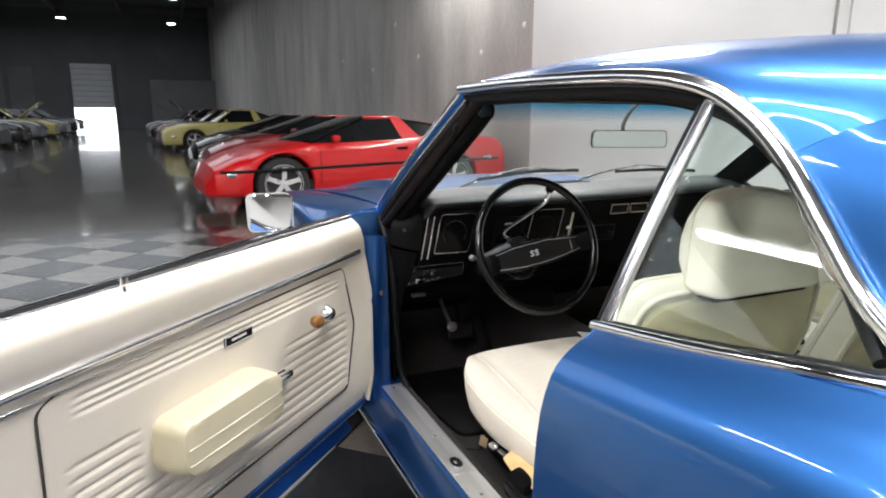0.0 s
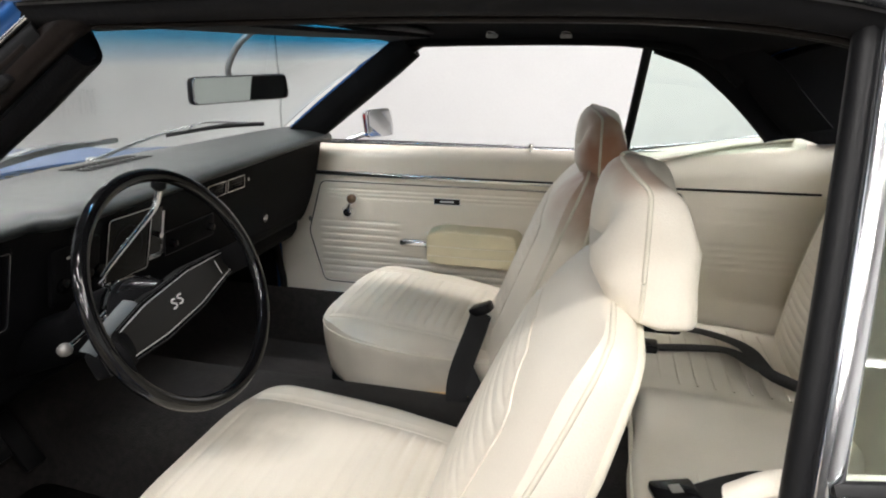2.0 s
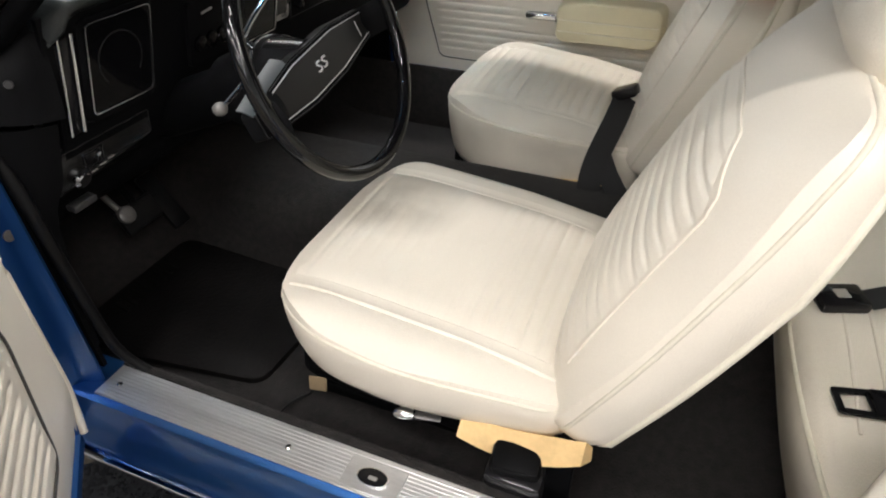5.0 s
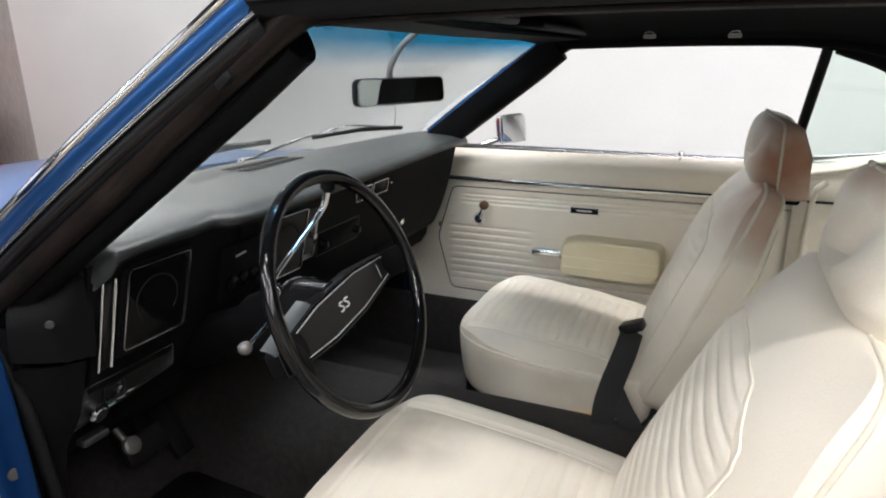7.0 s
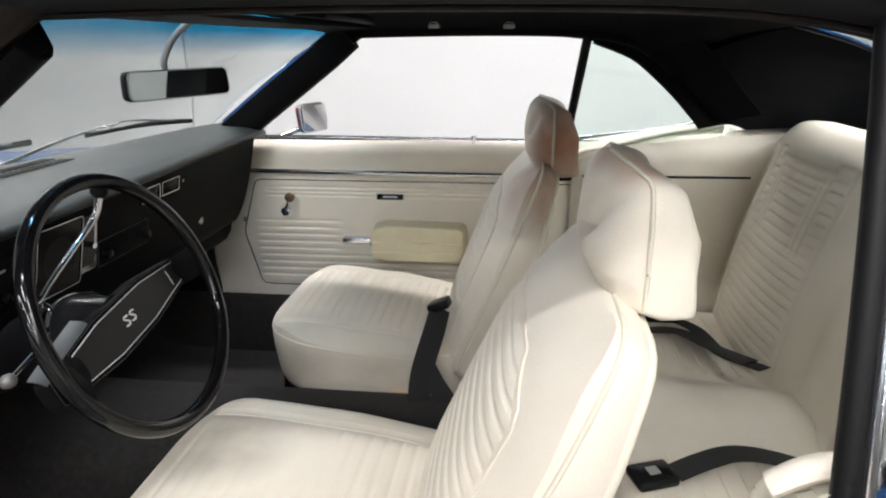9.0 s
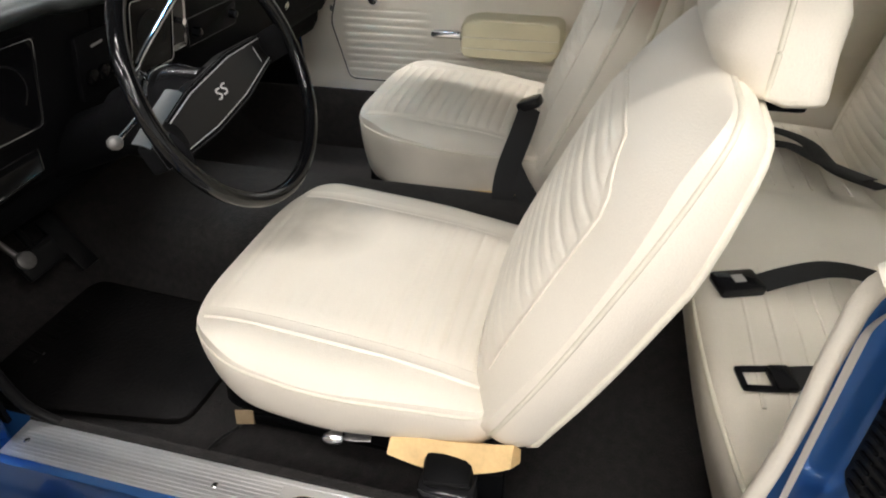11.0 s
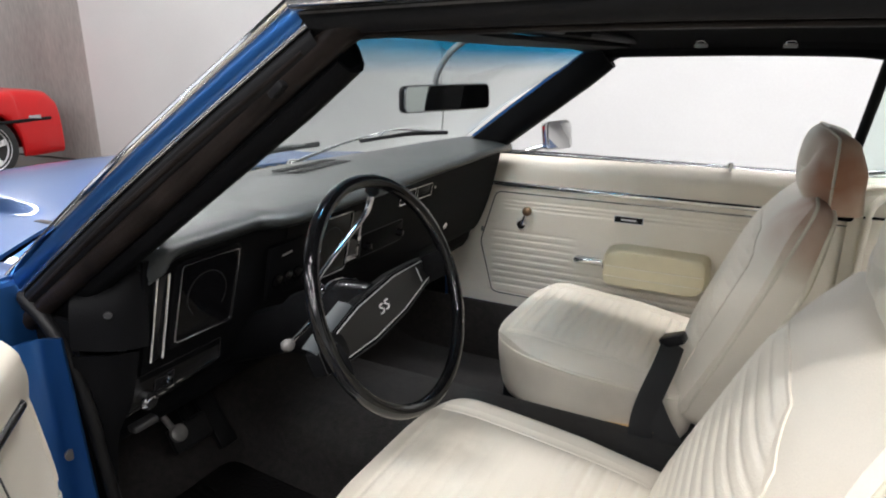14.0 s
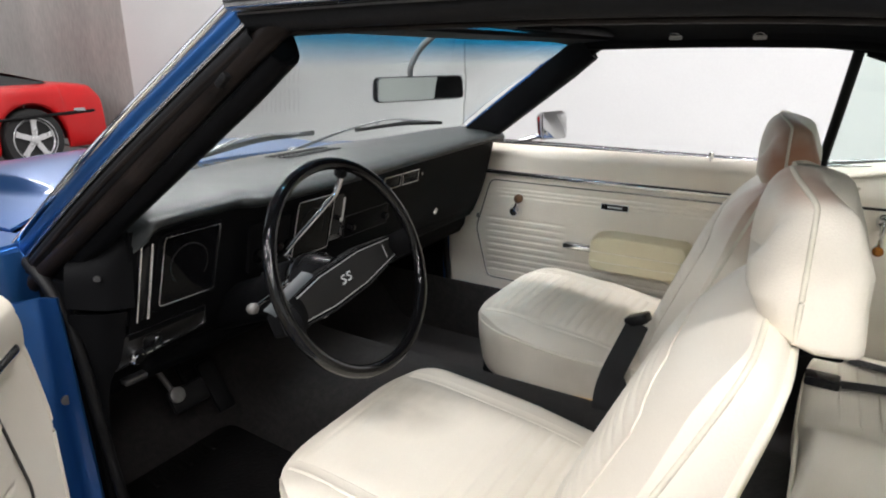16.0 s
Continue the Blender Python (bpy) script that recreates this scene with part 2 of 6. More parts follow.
def tube(pts, r, n=8, steps=4, closed=False, flat=1.0, up=(0, 0, 1), bm=None, cap=True):
    """A bar of radius r (flattened across `up` by flat) along a smooth run of points."""
    n = max(n, 10)
    bm = bm or bmesh.new()
    if closed:
        ring = [Vector(p) for p in pts]
        run = cr(ring[-1:] + ring + ring[:2], steps)[steps:-steps - 1 or None]
        run = run[:len(ring) * steps]
    else:
        run = cr(pts, steps)
    up = Vector(up)
    loops = []
    m = len(run)
    for i, p in enumerate(run):
        a, b = run[(i - 1) % m if closed else max(i - 1, 0)], run[(i + 1) % m if closed else min(i + 1, m - 1)]
        t = (b - a).normalized()
        side = t.cross(up)
        side = side.normalized() if side.length > 1e-4 else t.orthogonal().normalized()
        nrm = side.cross(t).normalized()
        rad = r(i / max(1, m - 1)) if callable(r) else r
        loops.append([bm.verts.new(p + side * (rad * math.cos(k * math.tau / n)) + nrm * (rad * flat * math.sin(k * math.tau / n))) for k in range(n)])
    for i in range(m if closed else m - 1):
        a, b = loops[i], loops[(i + 1) % m]
        for k in range(n):
            bm.faces.new((a[k], a[(k + 1) % n], b[(k + 1) % n], b[k]))
    if cap and not closed:
        bm.faces.new(loops[0][::-1])
        bm.faces.new(loops[-1])
    return bm


def rbox(size, bevel=0.004, m=None, seg=2, bm=None):
    """A box with rounded edges, centred, at the pose m."""
    b = bmesh.new()
    bmesh.ops.create_cube(b, size=1, matrix=Matrix.Diagonal((*size, 1)))
    if bevel:
        bmesh.ops.bevel(b, geom=b.edges[:], offset=bevel, segments=seg, affect="EDGES", profile=0.5)
    if m is not None:
        b.transform(m)
    if bm is None:
        return b
    me = bpy.data.meshes.new("tmp")
    b.to_mesh(me)
    b.free()
    bm.from_mesh(me)
    bpy.data.meshes.remove(me)
    return bm


def prism(outline, depth, m=None, bevel=0.0, seg=2, bm=None):
    """An outline in the xy plane, raised by depth along z, at the pose m."""
    b = bmesh.new()
    lo = [b.verts.new((x, y, 0)) for x, y in outline]
    hi = [b.verts.new((x, y, depth)) for x, y in outline]
    n = len(lo)
    b.faces.new(lo[::-1])
    top = b.faces.new(hi)
    for i in range(n):
        b.faces.new((lo[i], lo[(i + 1) % n], hi[(i + 1) % n], hi[i]))
    if bevel:
        bmesh.ops.bevel(b, geom=list(top.edges), offset=bevel, segments=seg, affect="EDGES", profile=0.5)
    if m is not None:
        b.transform(m)
        if m.determinant() < 0:
            bmesh.ops.reverse_faces(b, faces=b.faces[:])
    if bm is None:
        return b
    me = bpy.data.meshes.new("tmp")
    b.to_mesh(me)
    b.free()
    bm.from_mesh(me)
    bpy.data.meshes.remove(me)
    return bm


def lathe(profile, m=None, n=24, bm=None, cap=True):
    """A turned shape: (radius, height) pairs round z, at the pose m."""
    bm = bm or bmesh.new()
    m = m or Matrix.Identity(4)
    loops = []
    for r, h in profile:
        loops.append([bm.verts.new(m @ Vector((r * math.cos(k * math.tau / n), r * math.sin(k * math.tau / n), h))) for k in range(n)])
    for a, b in zip(loops, loops[1:]):
        for k in range(n):
            bm.faces.new((a[k], a[(k + 1) % n], b[(k + 1) % n], b[k]))
    if cap:
        bm.faces.new(loops[0][::-1])
        bm.faces.new(loops[-1])
    return bm


def rounded(pts, r, n=5):
    """A closed outline with its corners rounded by r."""
    out = []
    m = len(pts)
    for i in range(m):
        p, a, b = Vector(pts[i]), Vector(pts[i - 1]), Vector(pts[(i + 1) % m])
        da, db = a - p, b - p
        q = min(r, da.length * 0.45, db.length * 0.45)
        s, e = p + da.normalized() * q, p + db.normalized() * q
        for k in range(n + 1):
            t = k / n
            w = (1 - t) ** 2 * s + 2 * t * (1 - t) * p + t * t * e
            out.append((w.x, w.y))
    return out


def frame_strip(outline, width, height, m=None, bm=None):
    """A raised strip that follows a closed outline in the xy plane."""
    bm = bm or bmesh.new()
    m = m or Matrix.Identity(4)
    c = [Vector((x, y)) for x, y in outline]
    n = len(c)
    rings = []
    for k, (off, h) in enumerate(((0, 0), (0, height), (width, height), (width, 0))):
        ring = []
        for i in range(n):
            t = (c[(i + 1) % n] - c[i - 1]).normalized()
            q = c[i] + Vector((-t.y, t.x)) * off
            ring.append(bm.verts.new(m @ Vector((q.x, q.y, h))))
        rings.append(ring)
    for a, b in ((0, 1), (1, 2), (2, 3)):
        for i in range(n):
            bm.faces.new((rings[a][i], rings[a][(i + 1) % n], rings[b][(i + 1) % n], rings[b][i]))
    return bm


def pad_mesh(outline, sides, top, rings=(0.985, 0.95, 0.88, 0.75, 0.55, 0.3, 0.1), centre=(0, 0)):
    """A stuffed pad: an outline, the (scale, z) of its sides from the bottom up, and top(x, y), the height of its upper face."""
    bm = bmesh.new()
    c = Vector(centre)
    loops = []
    for k, z in sides:
        loops.append([bm.verts.new((c.x + (x - c.x) * k, c.y + (y - c.y) * k, z(x, y) if callable(z) else z)) for x, y in outline])
    for k in rings:
        loop = []
        for x, y in outline:
            px, py = c.x + (x - c.x) * k, c.y + (y - c.y) * k
            loop.append(bm.verts.new((px, py, top(px, py))))
        loops.append(loop)
    n = len(outline)
    for a, b in zip(loops, loops[1:]):
        for i in range(n):
            bm.faces.new((a[i], a[(i + 1) % n], b[(i + 1) % n], b[i]))
    bm.faces.new(loops[0][::-1])
    bm.faces.new(loops[-1])
    return bm


def axes(o, x, y):
    """The pose with its origin at o and its x and y along the two ways given."""
    x = Vector(x).normalized()
    z = x.cross(Vector(y)).normalized()
    y = z.cross(x)
    m = Matrix((x, y, z)).transposed().to_4x4()
    m.translation = o
    return m

# ---- the hall ----
WALL_TURN = 1.9


def structure(name, bm, material, label, category, smooth=False):
    return tagged(part(name, bm, material, None, smooth=smooth), label, category, kind="structure")


structure("floor", rbox((44, 84, 0.2), 0, pose(-11, 22, -0.112)), POLISHED, "polished grey concrete warehouse floor", "floor")
WALL_M = pose(3.9, 5, 0, 0, 0, WALL_TURN)


def wall_slab(name, y0, y1, material, label, z0=0.0, z1=9.0, proud=0.0):
    return structure(name, rbox((0.3, y1 - y0, z1 - z0), 0, WALL_M @ pose(0.15 - proud, (y0 + y1) / 2, (z0 + z1) / 2)), material, label, "wall")


# tilt-up panels, with open joints between them
wall_slab("wall_white", -20, -2.83, WHITEWALL, "white painted concrete wall panel")
wall_slab("wall_white_middle", -2.815, 1.95, WHITEWALL, "white painted concrete wall panel beside the blue car")
edge = 1.95
for i, y in enumerate((4.9, 10.6, 16.5, 22.4, 28.3, 34.2, 48.5)):
    wall_slab("wall_grey", edge + (0.0 if i == 0 else 0.02), y, CONCRETE, "bare grey tilt-up concrete wall panel", proud=-0.004 if i == 0 else 0)
    edge = y
for y, z in ((2.2, 2.55), (3.55, 2.25), (3.55, 3.5), (6.3, 2.4), (7.6, 3.2), (9.2, 2.3), (11.8, 2.7)):
    tagged(part("wall_patch", lathe([(0.05, 0), (0.045, 0.004), (0.01, 0.006)], WALL_M @ pose(0.003, y, z, 0, -90, 0), 14), WHITEWALL), "pale plaster plug in the grey concrete wall", "wall patch", kind="structure")
structure("wall_backing", rbox((0.2, 72, 9), 0, WALL_M @ pose(0.42, 14, 4.5)), DARKWALL, "dark backing behind the wall joints", "wall")
structure("wall_far", rbox((44, 0.3, 9), 0, pose(-11, 53.2, 4.5)), DARKWALL, "dark far end wall of the warehouse", "wall")
structure("wall_left", rbox((0.3, 84, 9), 0, pose(-30, 22, 4.5)), DARKWALL, "dark long side wall of the warehouse", "wall")
structure("wall_rear", rbox((44, 0.3, 9), 0, pose(-11, -9.5, 4.5)), WHITEWALL, "white painted rear wall of the warehouse", "wall")
bm = rbox((44, 84, 0.2), 0, pose(-11, 22, 9.1))
for i in range(14):
    rbox((44, 0.16, 0.42), 0, pose(-11, -12 + i * 5, 8.75), bm=bm)
for i in range(9):
    rbox((0.14, 84, 0.3), 0, pose(-29 + i * 4.2, 22, 8.45), bm=bm)
structure("ceiling", bm, DECK, "dark steel roof deck with beams", "ceiling")
bm = rbox((0.03, 0.016, 6.0), 0.004, WALL_M @ pose(-0.03, -2.72, 4.6))
rbox((0.05, 0.5, 0.03), 0.004, WALL_M @ pose(-0.03, -2.97, 1.62), bm=bm)
tagged(part("conduit", bm, IVORY), "thin grey conduit on the white wall", "conduit")

# roller door at the far end, its lower part open to the daylight
rd = thing("roller_door", "white ribbed roller door, partly raised on daylight", "door")
rd["kind"] = "structure"
rd.name = "door_1"
for i in range(8):
    part("slat", rbox((2.7, 0.06, 0.38), 0.02, pose(-6.1, 52.95, 1.75 + i * 0.4)), DOORWHITE, rd)
part("opening", rbox((2.7, 0.04, 1.55), 0, pose(-6.1, 52.98, 0.78)), DAYLIGHT, rd, "bright daylight under the door", smooth=False)
for sx_ in (-1, 1):
    part("jamb", rbox((0.16, 0.2, 4.8), 0.01, pose(-6.1 + sx_ * 1.45, 52.92, 2.4)), DARKWALL, rd)
for x, z0, z1 in ((-10.6, 1.0, 4.4), (-12.4, 1.0, 4.4), (-1.0, 0.8, 3.4)):
    structure("panel_far", rbox((1.5, 0.1, z1 - z0), 0.02, pose(x, 53.0, (z0 + z1) / 2)), FARGREY, "dull grey panel on the far wall", "panel")
structure("mezzanine", rbox((5.5, 2.2, 3.6), 0.02, pose(0.6, 51.6, 1.8)), FARGREY, "low concrete block room at the far wall", "room")

# high bay lamps under the roof
bay = thing("high_bay_lamp", "lit round high bay lamp hanging from the roof", "lamp", group="high bay lamps")
part("housing", lathe([(0.05, 0.35), (0.10, 0.33), (0.12, 0.16), (0.30, 0.05), (0.32, 0.0), (0.30, 0.0)][::-1], n=20), GREYPAINT, bay)
part("lens", lathe([(0.02, -0.03), (0.27, -0.025), (0.29, 0.0)], n=20), BAY_GLOW, bay, "glowing white lens")
part("hook", tube([(0, 0, 0.34), (0, 0, 1.61)], 0.012, 6, 1), SATIN, bay)
spots = [(x, y) for x in (-21, -14, -7.2, -0.4) for y in (16, 27, 38, 49)]
bay.matrix_basis = pose(-0.4, 16, 7.4)
for x, y in spots:
    if (x, y) != (-0.4, 16):
        copy_thing(bay, pose(x, y, 7.4))
for i, (x, y) in enumerate(((-9, 18), (-9, 38))):
    la = bpy.data.lights.new("bay_light", "AREA")
    la.shape, la.size, la.size_y, la.energy, la.color = "RECTANGLE", 16, 14, BAY_ENERGY, (0.94, 0.97, 1.0)
    new("bay_light", la).matrix_world = pose(x, y, 7.3)

# twin-tube lamps over the cars at this end
tl = thing("tube_lamp", "lit twin-tube fluorescent lamp under the roof", "lamp", group="tube lamps")
part("tray", rbox((0.30, 2.4, 0.07), 0.015, pose(0, 0, 0.07)), DOORWHITE, tl)
for sx_ in (-0.075, 0.075):
    part("tube", tube([(sx_, -1.15, 0.0), (sx_, 1.15, 0.0)], 0.026, 10, 1), TUBE_GLOW, tl, "glowing white tube")
for sy in (-0.9, 0.9):
    part("hanger", tube([(0, sy, 0.1), (0, sy, 4.41)], 0.008, 5, 1), SATIN, tl)
# Those at x -0.1 and 3.1 are added to brighten roof and wall.
lamps = [(-2.6, -4.4), (-2.6, -0.35), (-3.9, -4.9), (-3.9, -0.85), (-6.6, -5.0), (-6.6, -1.9), (-6.6, 1.2), (-10.8, -5.0), (-10.8, -2.2), (-10.8, 0.8), (1.7, -1.4), (-0.1, -0.6), (-6.6, 4.3), (3.1, 4.6), (3.1, 9.0)]
tl.matrix_basis = pose(lamps[0][0], lamps[0][1], 4.6)
for x, y in lamps[1:]:
    copy_thing(tl, pose(x, y, 4.6))
for x, y in lamps:
    la = bpy.data.lights.new("tube_light", "AREA")
    la.shape, la.size, la.size_y, la.energy, la.color = "RECTANGLE", 0.20, 2.3, TUBE_ENERGY * (0.66 if -4.5 < x < -1.5 else 0.7 if x == 3.1 else 0.85 if x == 1.7 else 1.0), (1.0, 0.95, 0.91)
    new("tube_light", la).matrix_world = pose(x, y, 4.555)
# ---- the blue car: body ----
car = thing("car", "metallic blue two-door hardtop car with chrome trim, driver's door open", "car")
# half-width of the side at each height, sill to belt
SIDE = [(0.22, 0.800), (0.30, 0.842), (0.45, 0.868), (0.62, 0.882), (0.78, 0.880), (0.86, 0.862), (0.895, 0.832), (0.915, 0.792)]
FRONT_AXLE, REAR_AXLE, WHEEL_R = 1.02, -1.72, 0.33


def belt(y):
    for (ya, za), (yb, zb) in zip(BELT, BELT[1:]):
        if yb <= y <= ya:
            return za + (zb - za) * (ya - y) / (ya - yb)
    return BELT[0][1] if y > BELT[0][0] else BELT[-1][1]


BELT = [(2.0, 0.775), (1.7, 0.815), (1.3, 0.850), (0.85, 0.880), (0.4, 0.900), (0.38, 0.915), (-0.60, 0.908), (-0.86, 0.918), (-1.00, 0.945), (-1.14, 0.972), (-1.25, 0.985), (-1.75, 0.975), (-2.62, 0.93)]


def side_row(y, s, arch=True):
    zb, row = belt(y), []
    bottom = 0.22
    if arch:
        for a in (FRONT_AXLE, REAR_AXLE):
            d = 0.40 ** 2 - (y - a) ** 2
            if d > 0:
                bottom = max(bottom, 0.33 + math.sqrt(d) - 0.02)
    taper = 1.0 - 0.05 * max(0, (y - 1.3) / 0.7) ** 2 - 0.07 * max(0, (-y - 1.9) / 0.75) ** 2
    for z, x in SIDE:
        zz = z if z < 0.78 else 0.78 + (z - 0.78) * (zb - 0.78) / (0.915 - 0.78)
        row.append((s * x * taper, y, bottom + (zz - 0.22) * (zb - bottom) / (zb - 0.22)))
    return row


def side_panel(name, y0, y1, s, label="", n=10):
    ys = [y0 + (y1 - y0) * i / n for i in range(n + 1)]
    part(name, loft([side_row(y, s) for y in ys], 3, 1, 0.006), BLUE, car, label)


edge_pts = [(0.640, -0.075, 1.268), (0.642, -0.30, 1.272), (0.642, -0.52, 1.272), (0.642, -0.73, 1.267), (0.643, -0.855, 1.247), (0.646, -0.93, 1.212), (0.648, -0.992, 1.160)]
mid_pts = [(-0.005, 1.312), (-0.28, 1.335), (-0.52, 1.342), (-0.75, 1.336), (-0.95, 1.322), (-1.12, 1.300), (-1.27, 1.272)]


def roof_point(k, f):
    """A point of the roof skin: k the row from front to rear, f from -1 to 1 across."""
    (ex, ey, ez), (my, mz), a = edge_pts[k], mid_pts[k], abs(f)
    run = 2.2 + (0, 0, 0, 0.2, 1.0, 2.2, 3.6)[k]
    rise = 4 + (0, 0, 0, 0, 0.4, 1.0, 2.0)[k]
    return (f * ex, ey + (my - ey) * (1 - a ** run), ez + (mz - ez) * (1 - a ** rise) ** 0.8)


RAIL = [(0.642, -0.098, 1.262), (0.645, -0.30, 1.265), (0.645, -0.52, 1.265), (0.645, -0.73, 1.259), (0.645, -0.855, 1.240), (0.646, -0.93, 1.206), (0.650, -0.992, 1.157), (0.657, -1.05, 1.093), (0.672, -1.12, 1.022), (0.70, -1.20, 0.985)]
for s in (-1, 1):
    side_panel("front_fender", 0.40, 1.95, s, "blue front fender", 40)
    side_panel("rear_quarter", -0.843, -2.62, s, "glossy blue rear quarter panel", 44)
    rows = []
    for y in (-0.842, -0.92, -1.0, -1.1, -1.2, -1.24):
        zb = belt(y)
        rows.append([(s * 0.794, y, zb - 0.002), (s * 0.775, y, zb + 0.002), (s * 0.752, y, zb - 0.004), (s * 0.744, y, zb - 0.04)])
    if s < 0:
        part("quarter_shoulder", loft(rows, 3, 2, 0.004), BLUE, car)
    # fender top, in from the belt to the hood gap
    rows = []
    for y in (0.40, 0.6, 0.9, 1.2, 1.5, 1.8, 1.95):
        zb = belt(y)
        rows.append([(s * 0.792, y, zb), (s * 0.74, y, zb + 0.008), (s * 0.666, y, zb + 0.006), (s * 0.662, y, zb - 0.02)])
    part("fender_top", loft(rows, 3, 2, 0.004), BLUE, car)
    # shoulder behind the quarter window, and the roof pillar
    top = [roof_point(6, s * f) for f in (1, 0.957, 0.864, 0.772)]
    m1 = [(s * 0.657, -1.05, 1.093), (s * 0.640, -1.16, 1.15), (s * 0.592, -1.31, 1.195), (s * 0.535, -1.42, 1.190)]
    m2 = [(s * 0.672, -1.12, 1.022), (s * 0.668, -1.27, 1.06), (s * 0.628, -1.46, 1.09), (s * 0.57, -1.60, 1.075)]
    low = [(s * 0.72, -1.215, 0.985), (s * 0.72, -1.40, 0.992), (s * 0.69, -1.62, 0.988), (s * 0.63, -1.80, 0.972)]
    out = [(s * 0.792, -1.235, 0.985), (s * 0.795, -1.42, 0.982), (s * 0.79, -1.65, 0.978), (s * 0.782, -1.82, 0.972)]
    part("roof_pillar", loft([top, m1, m2, low, out], 4, 4, 0.005), BLUE, car, "wide blue rear roof pillar")
    # inner lining of that pillar
    off = Vector((-s * 0.035, 0, -0.02))
    part("pillar_lining", loft([[Vector(p) + off for p in r] for r in (top, m1, m2, low)], 4, 4, 0.004), HEADLINER, car, "black cloth pillar lining")
    off = Vector((-s * 0.012, 0, -0.008))
    part("pillar_padding", loft([[Vector(p) + off for p in r] for r in (top, m1, m2, low)], 4, 4, 0.003), HEADLINER, car)
    part("drip_rail", tube([(s * (x + 0.006), y, z) for x, y, z in RAIL], 0.0132, 12, 5, flat=0.95), BRIGHT, car, "bright chrome drip rail")
    part("window_seal", tube([(s * (x - 0.016), y, z - (0.017 if s < 0 else 0.024)) for x, y, z in (RAIL[:8] if s < 0 else RAIL[:4])] + ([(s * 0.668, -1.115, 1.0), (s * 0.69, -1.15, 0.97)] if s < 0 else []), lambda f: 0.016 - 0.008 * max(0, f - 0.55) / 0.45, 10, 5, flat=1.1), RUBBER, car, "black rubber roof rail seal")
    part("rail_lining", loft([[(s * (x - 0.012), y, z - 0.018), (s * (x - 0.045), y - 0.005, z - 0.030), (s * (x - 0.085), y - 0.03, z - 0.018), (s * (x - 0.13), y - 0.08, z + 0.0)] for x, y, z in RAIL[2:9]], 2, 3, 0.004), HEADLINER, car, "black cloth along the roof rail")
    part("seal_retainer", tube([(s * (x - 0.004), y, z - 0.0135) for x, y, z in RAIL[:8]], 0.0035, 8, 5), WORN_STEEL, car, "thin dull steel seal retainer")
    part("rail_lip", tube([(s * (x - 0.020), y, z - (0.035 if s < 0 else 0.0435)) for x, y, z in RAIL[:7]], 0.0040, 8, 5), RUBBER_WORN, car)
    part("roof_rail", tube([(s * (x - 0.044), y, z - (0.021 if s < 0 else 0.032)) for x, y, z in RAIL[:7]], 0.018, 8, 4), BLACK, car, "black roof rail trim")
    # windshield pillar: blue skin, chrome edge, black seal and inner trim
    p0, p1 = Vector((s * 0.642, -0.09, 1.258)), Vector((s * 0.712, 0.455, 0.868))
    d = (p1 - p0).normalized()
    fwd = Vector((0, -d.z, d.y)).normalized()
    fwd = fwd if fwd.z > 0 else -fwd
    inn = Vector((-s, 0, 0))
    rows = []
    for k in range(7):
        c = p0.lerp(p1, k / 6) + Vector((s * 0.006 * math.sin(math.pi * k / 6), 0.0, 0.006 * math.sin(math.pi * k / 6)))
        rows.append([c + fwd * 0.002 + inn * 0.036, c + fwd * 0.004 + inn * 0.012, c - fwd * 0.004, c - fwd * 0.020 + inn * 0.001, c - fwd * 0.025 + inn * 0.012])
    part("windshield_pillar", loft(rows, 3, 2, 0.006), BLUE, car, "blue windshield pillar")
    bow = Vector((s * 0.006, 0, 0.006))
    part("pillar_trim", tube([p0 + fwd * 0.004 + inn * 0.004, p0.lerp(p1, 0.5) + bow + fwd * 0.004 + inn * 0.004, p1 + fwd * 0.004 + inn * 0.004], 0.0085, 8, 6, flat=0.8), CHROME, car, "chrome windshield moulding")
    part("pillar_channel", loft([[p0.lerp(p1, k / 6) + bow * math.sin(math.pi * k / 6) - fwd * a + inn * b for a, b in ((0.023, 0.007), (0.029, 0.012), (0.036, 0.005), (0.045, 0.006), (0.050, 0.014), (0.052, 0.03))] for k in range(7)], 3, 2, 0.004), RUBBER, car, "black rubber in the pillar channel")
    part("channel_edge", tube([p0 - fwd * 0.025 + inn * 0.004, p0.lerp(p1, 0.5) + bow - fwd * 0.025 + inn * 0.003, p1 - fwd * 0.025 + inn * 0.004], 0.0030, 8, 6), SATIN, car, "thin bright pillar strip")
    part("seal_lip", tube([p0 + d * 0.02 - fwd * 0.043 + inn * 0.004, p0.lerp(p1, 0.5) + bow - fwd * 0.043 + inn * 0.003, p1 - fwd * 0.043 + inn * 0.004], 0.0042, 8, 6), RUBBER_WORN, car)
    if s < 0:
        part("seal_clip", rbox((0.012, 0.024, 0.010), 0.003, Matrix.Translation(p0.lerp(p1, 0.10) - fwd * 0.056 + inn * 0.002) @ pose(0, 0, 0, -38, 0, 0)), RUBBER, car)
    lift = 0.008 if s < 0 else 0.0
    part("pillar_seal", tube([Vector((s * 0.622, -0.24, 1.236 + lift)), Vector((s * 0.623, -0.165, 1.233 + lift)), p0 + d * 0.03 - fwd * 0.050 + inn * 0.018, p0.lerp(p1, 0.5) - fwd * 0.056 + inn * 0.014, p1 - fwd * 0.060 + inn * 0.014], 0.0155, 8, 6), RUBBER_WORN, car, "worn brownish-black rubber pillar seal")
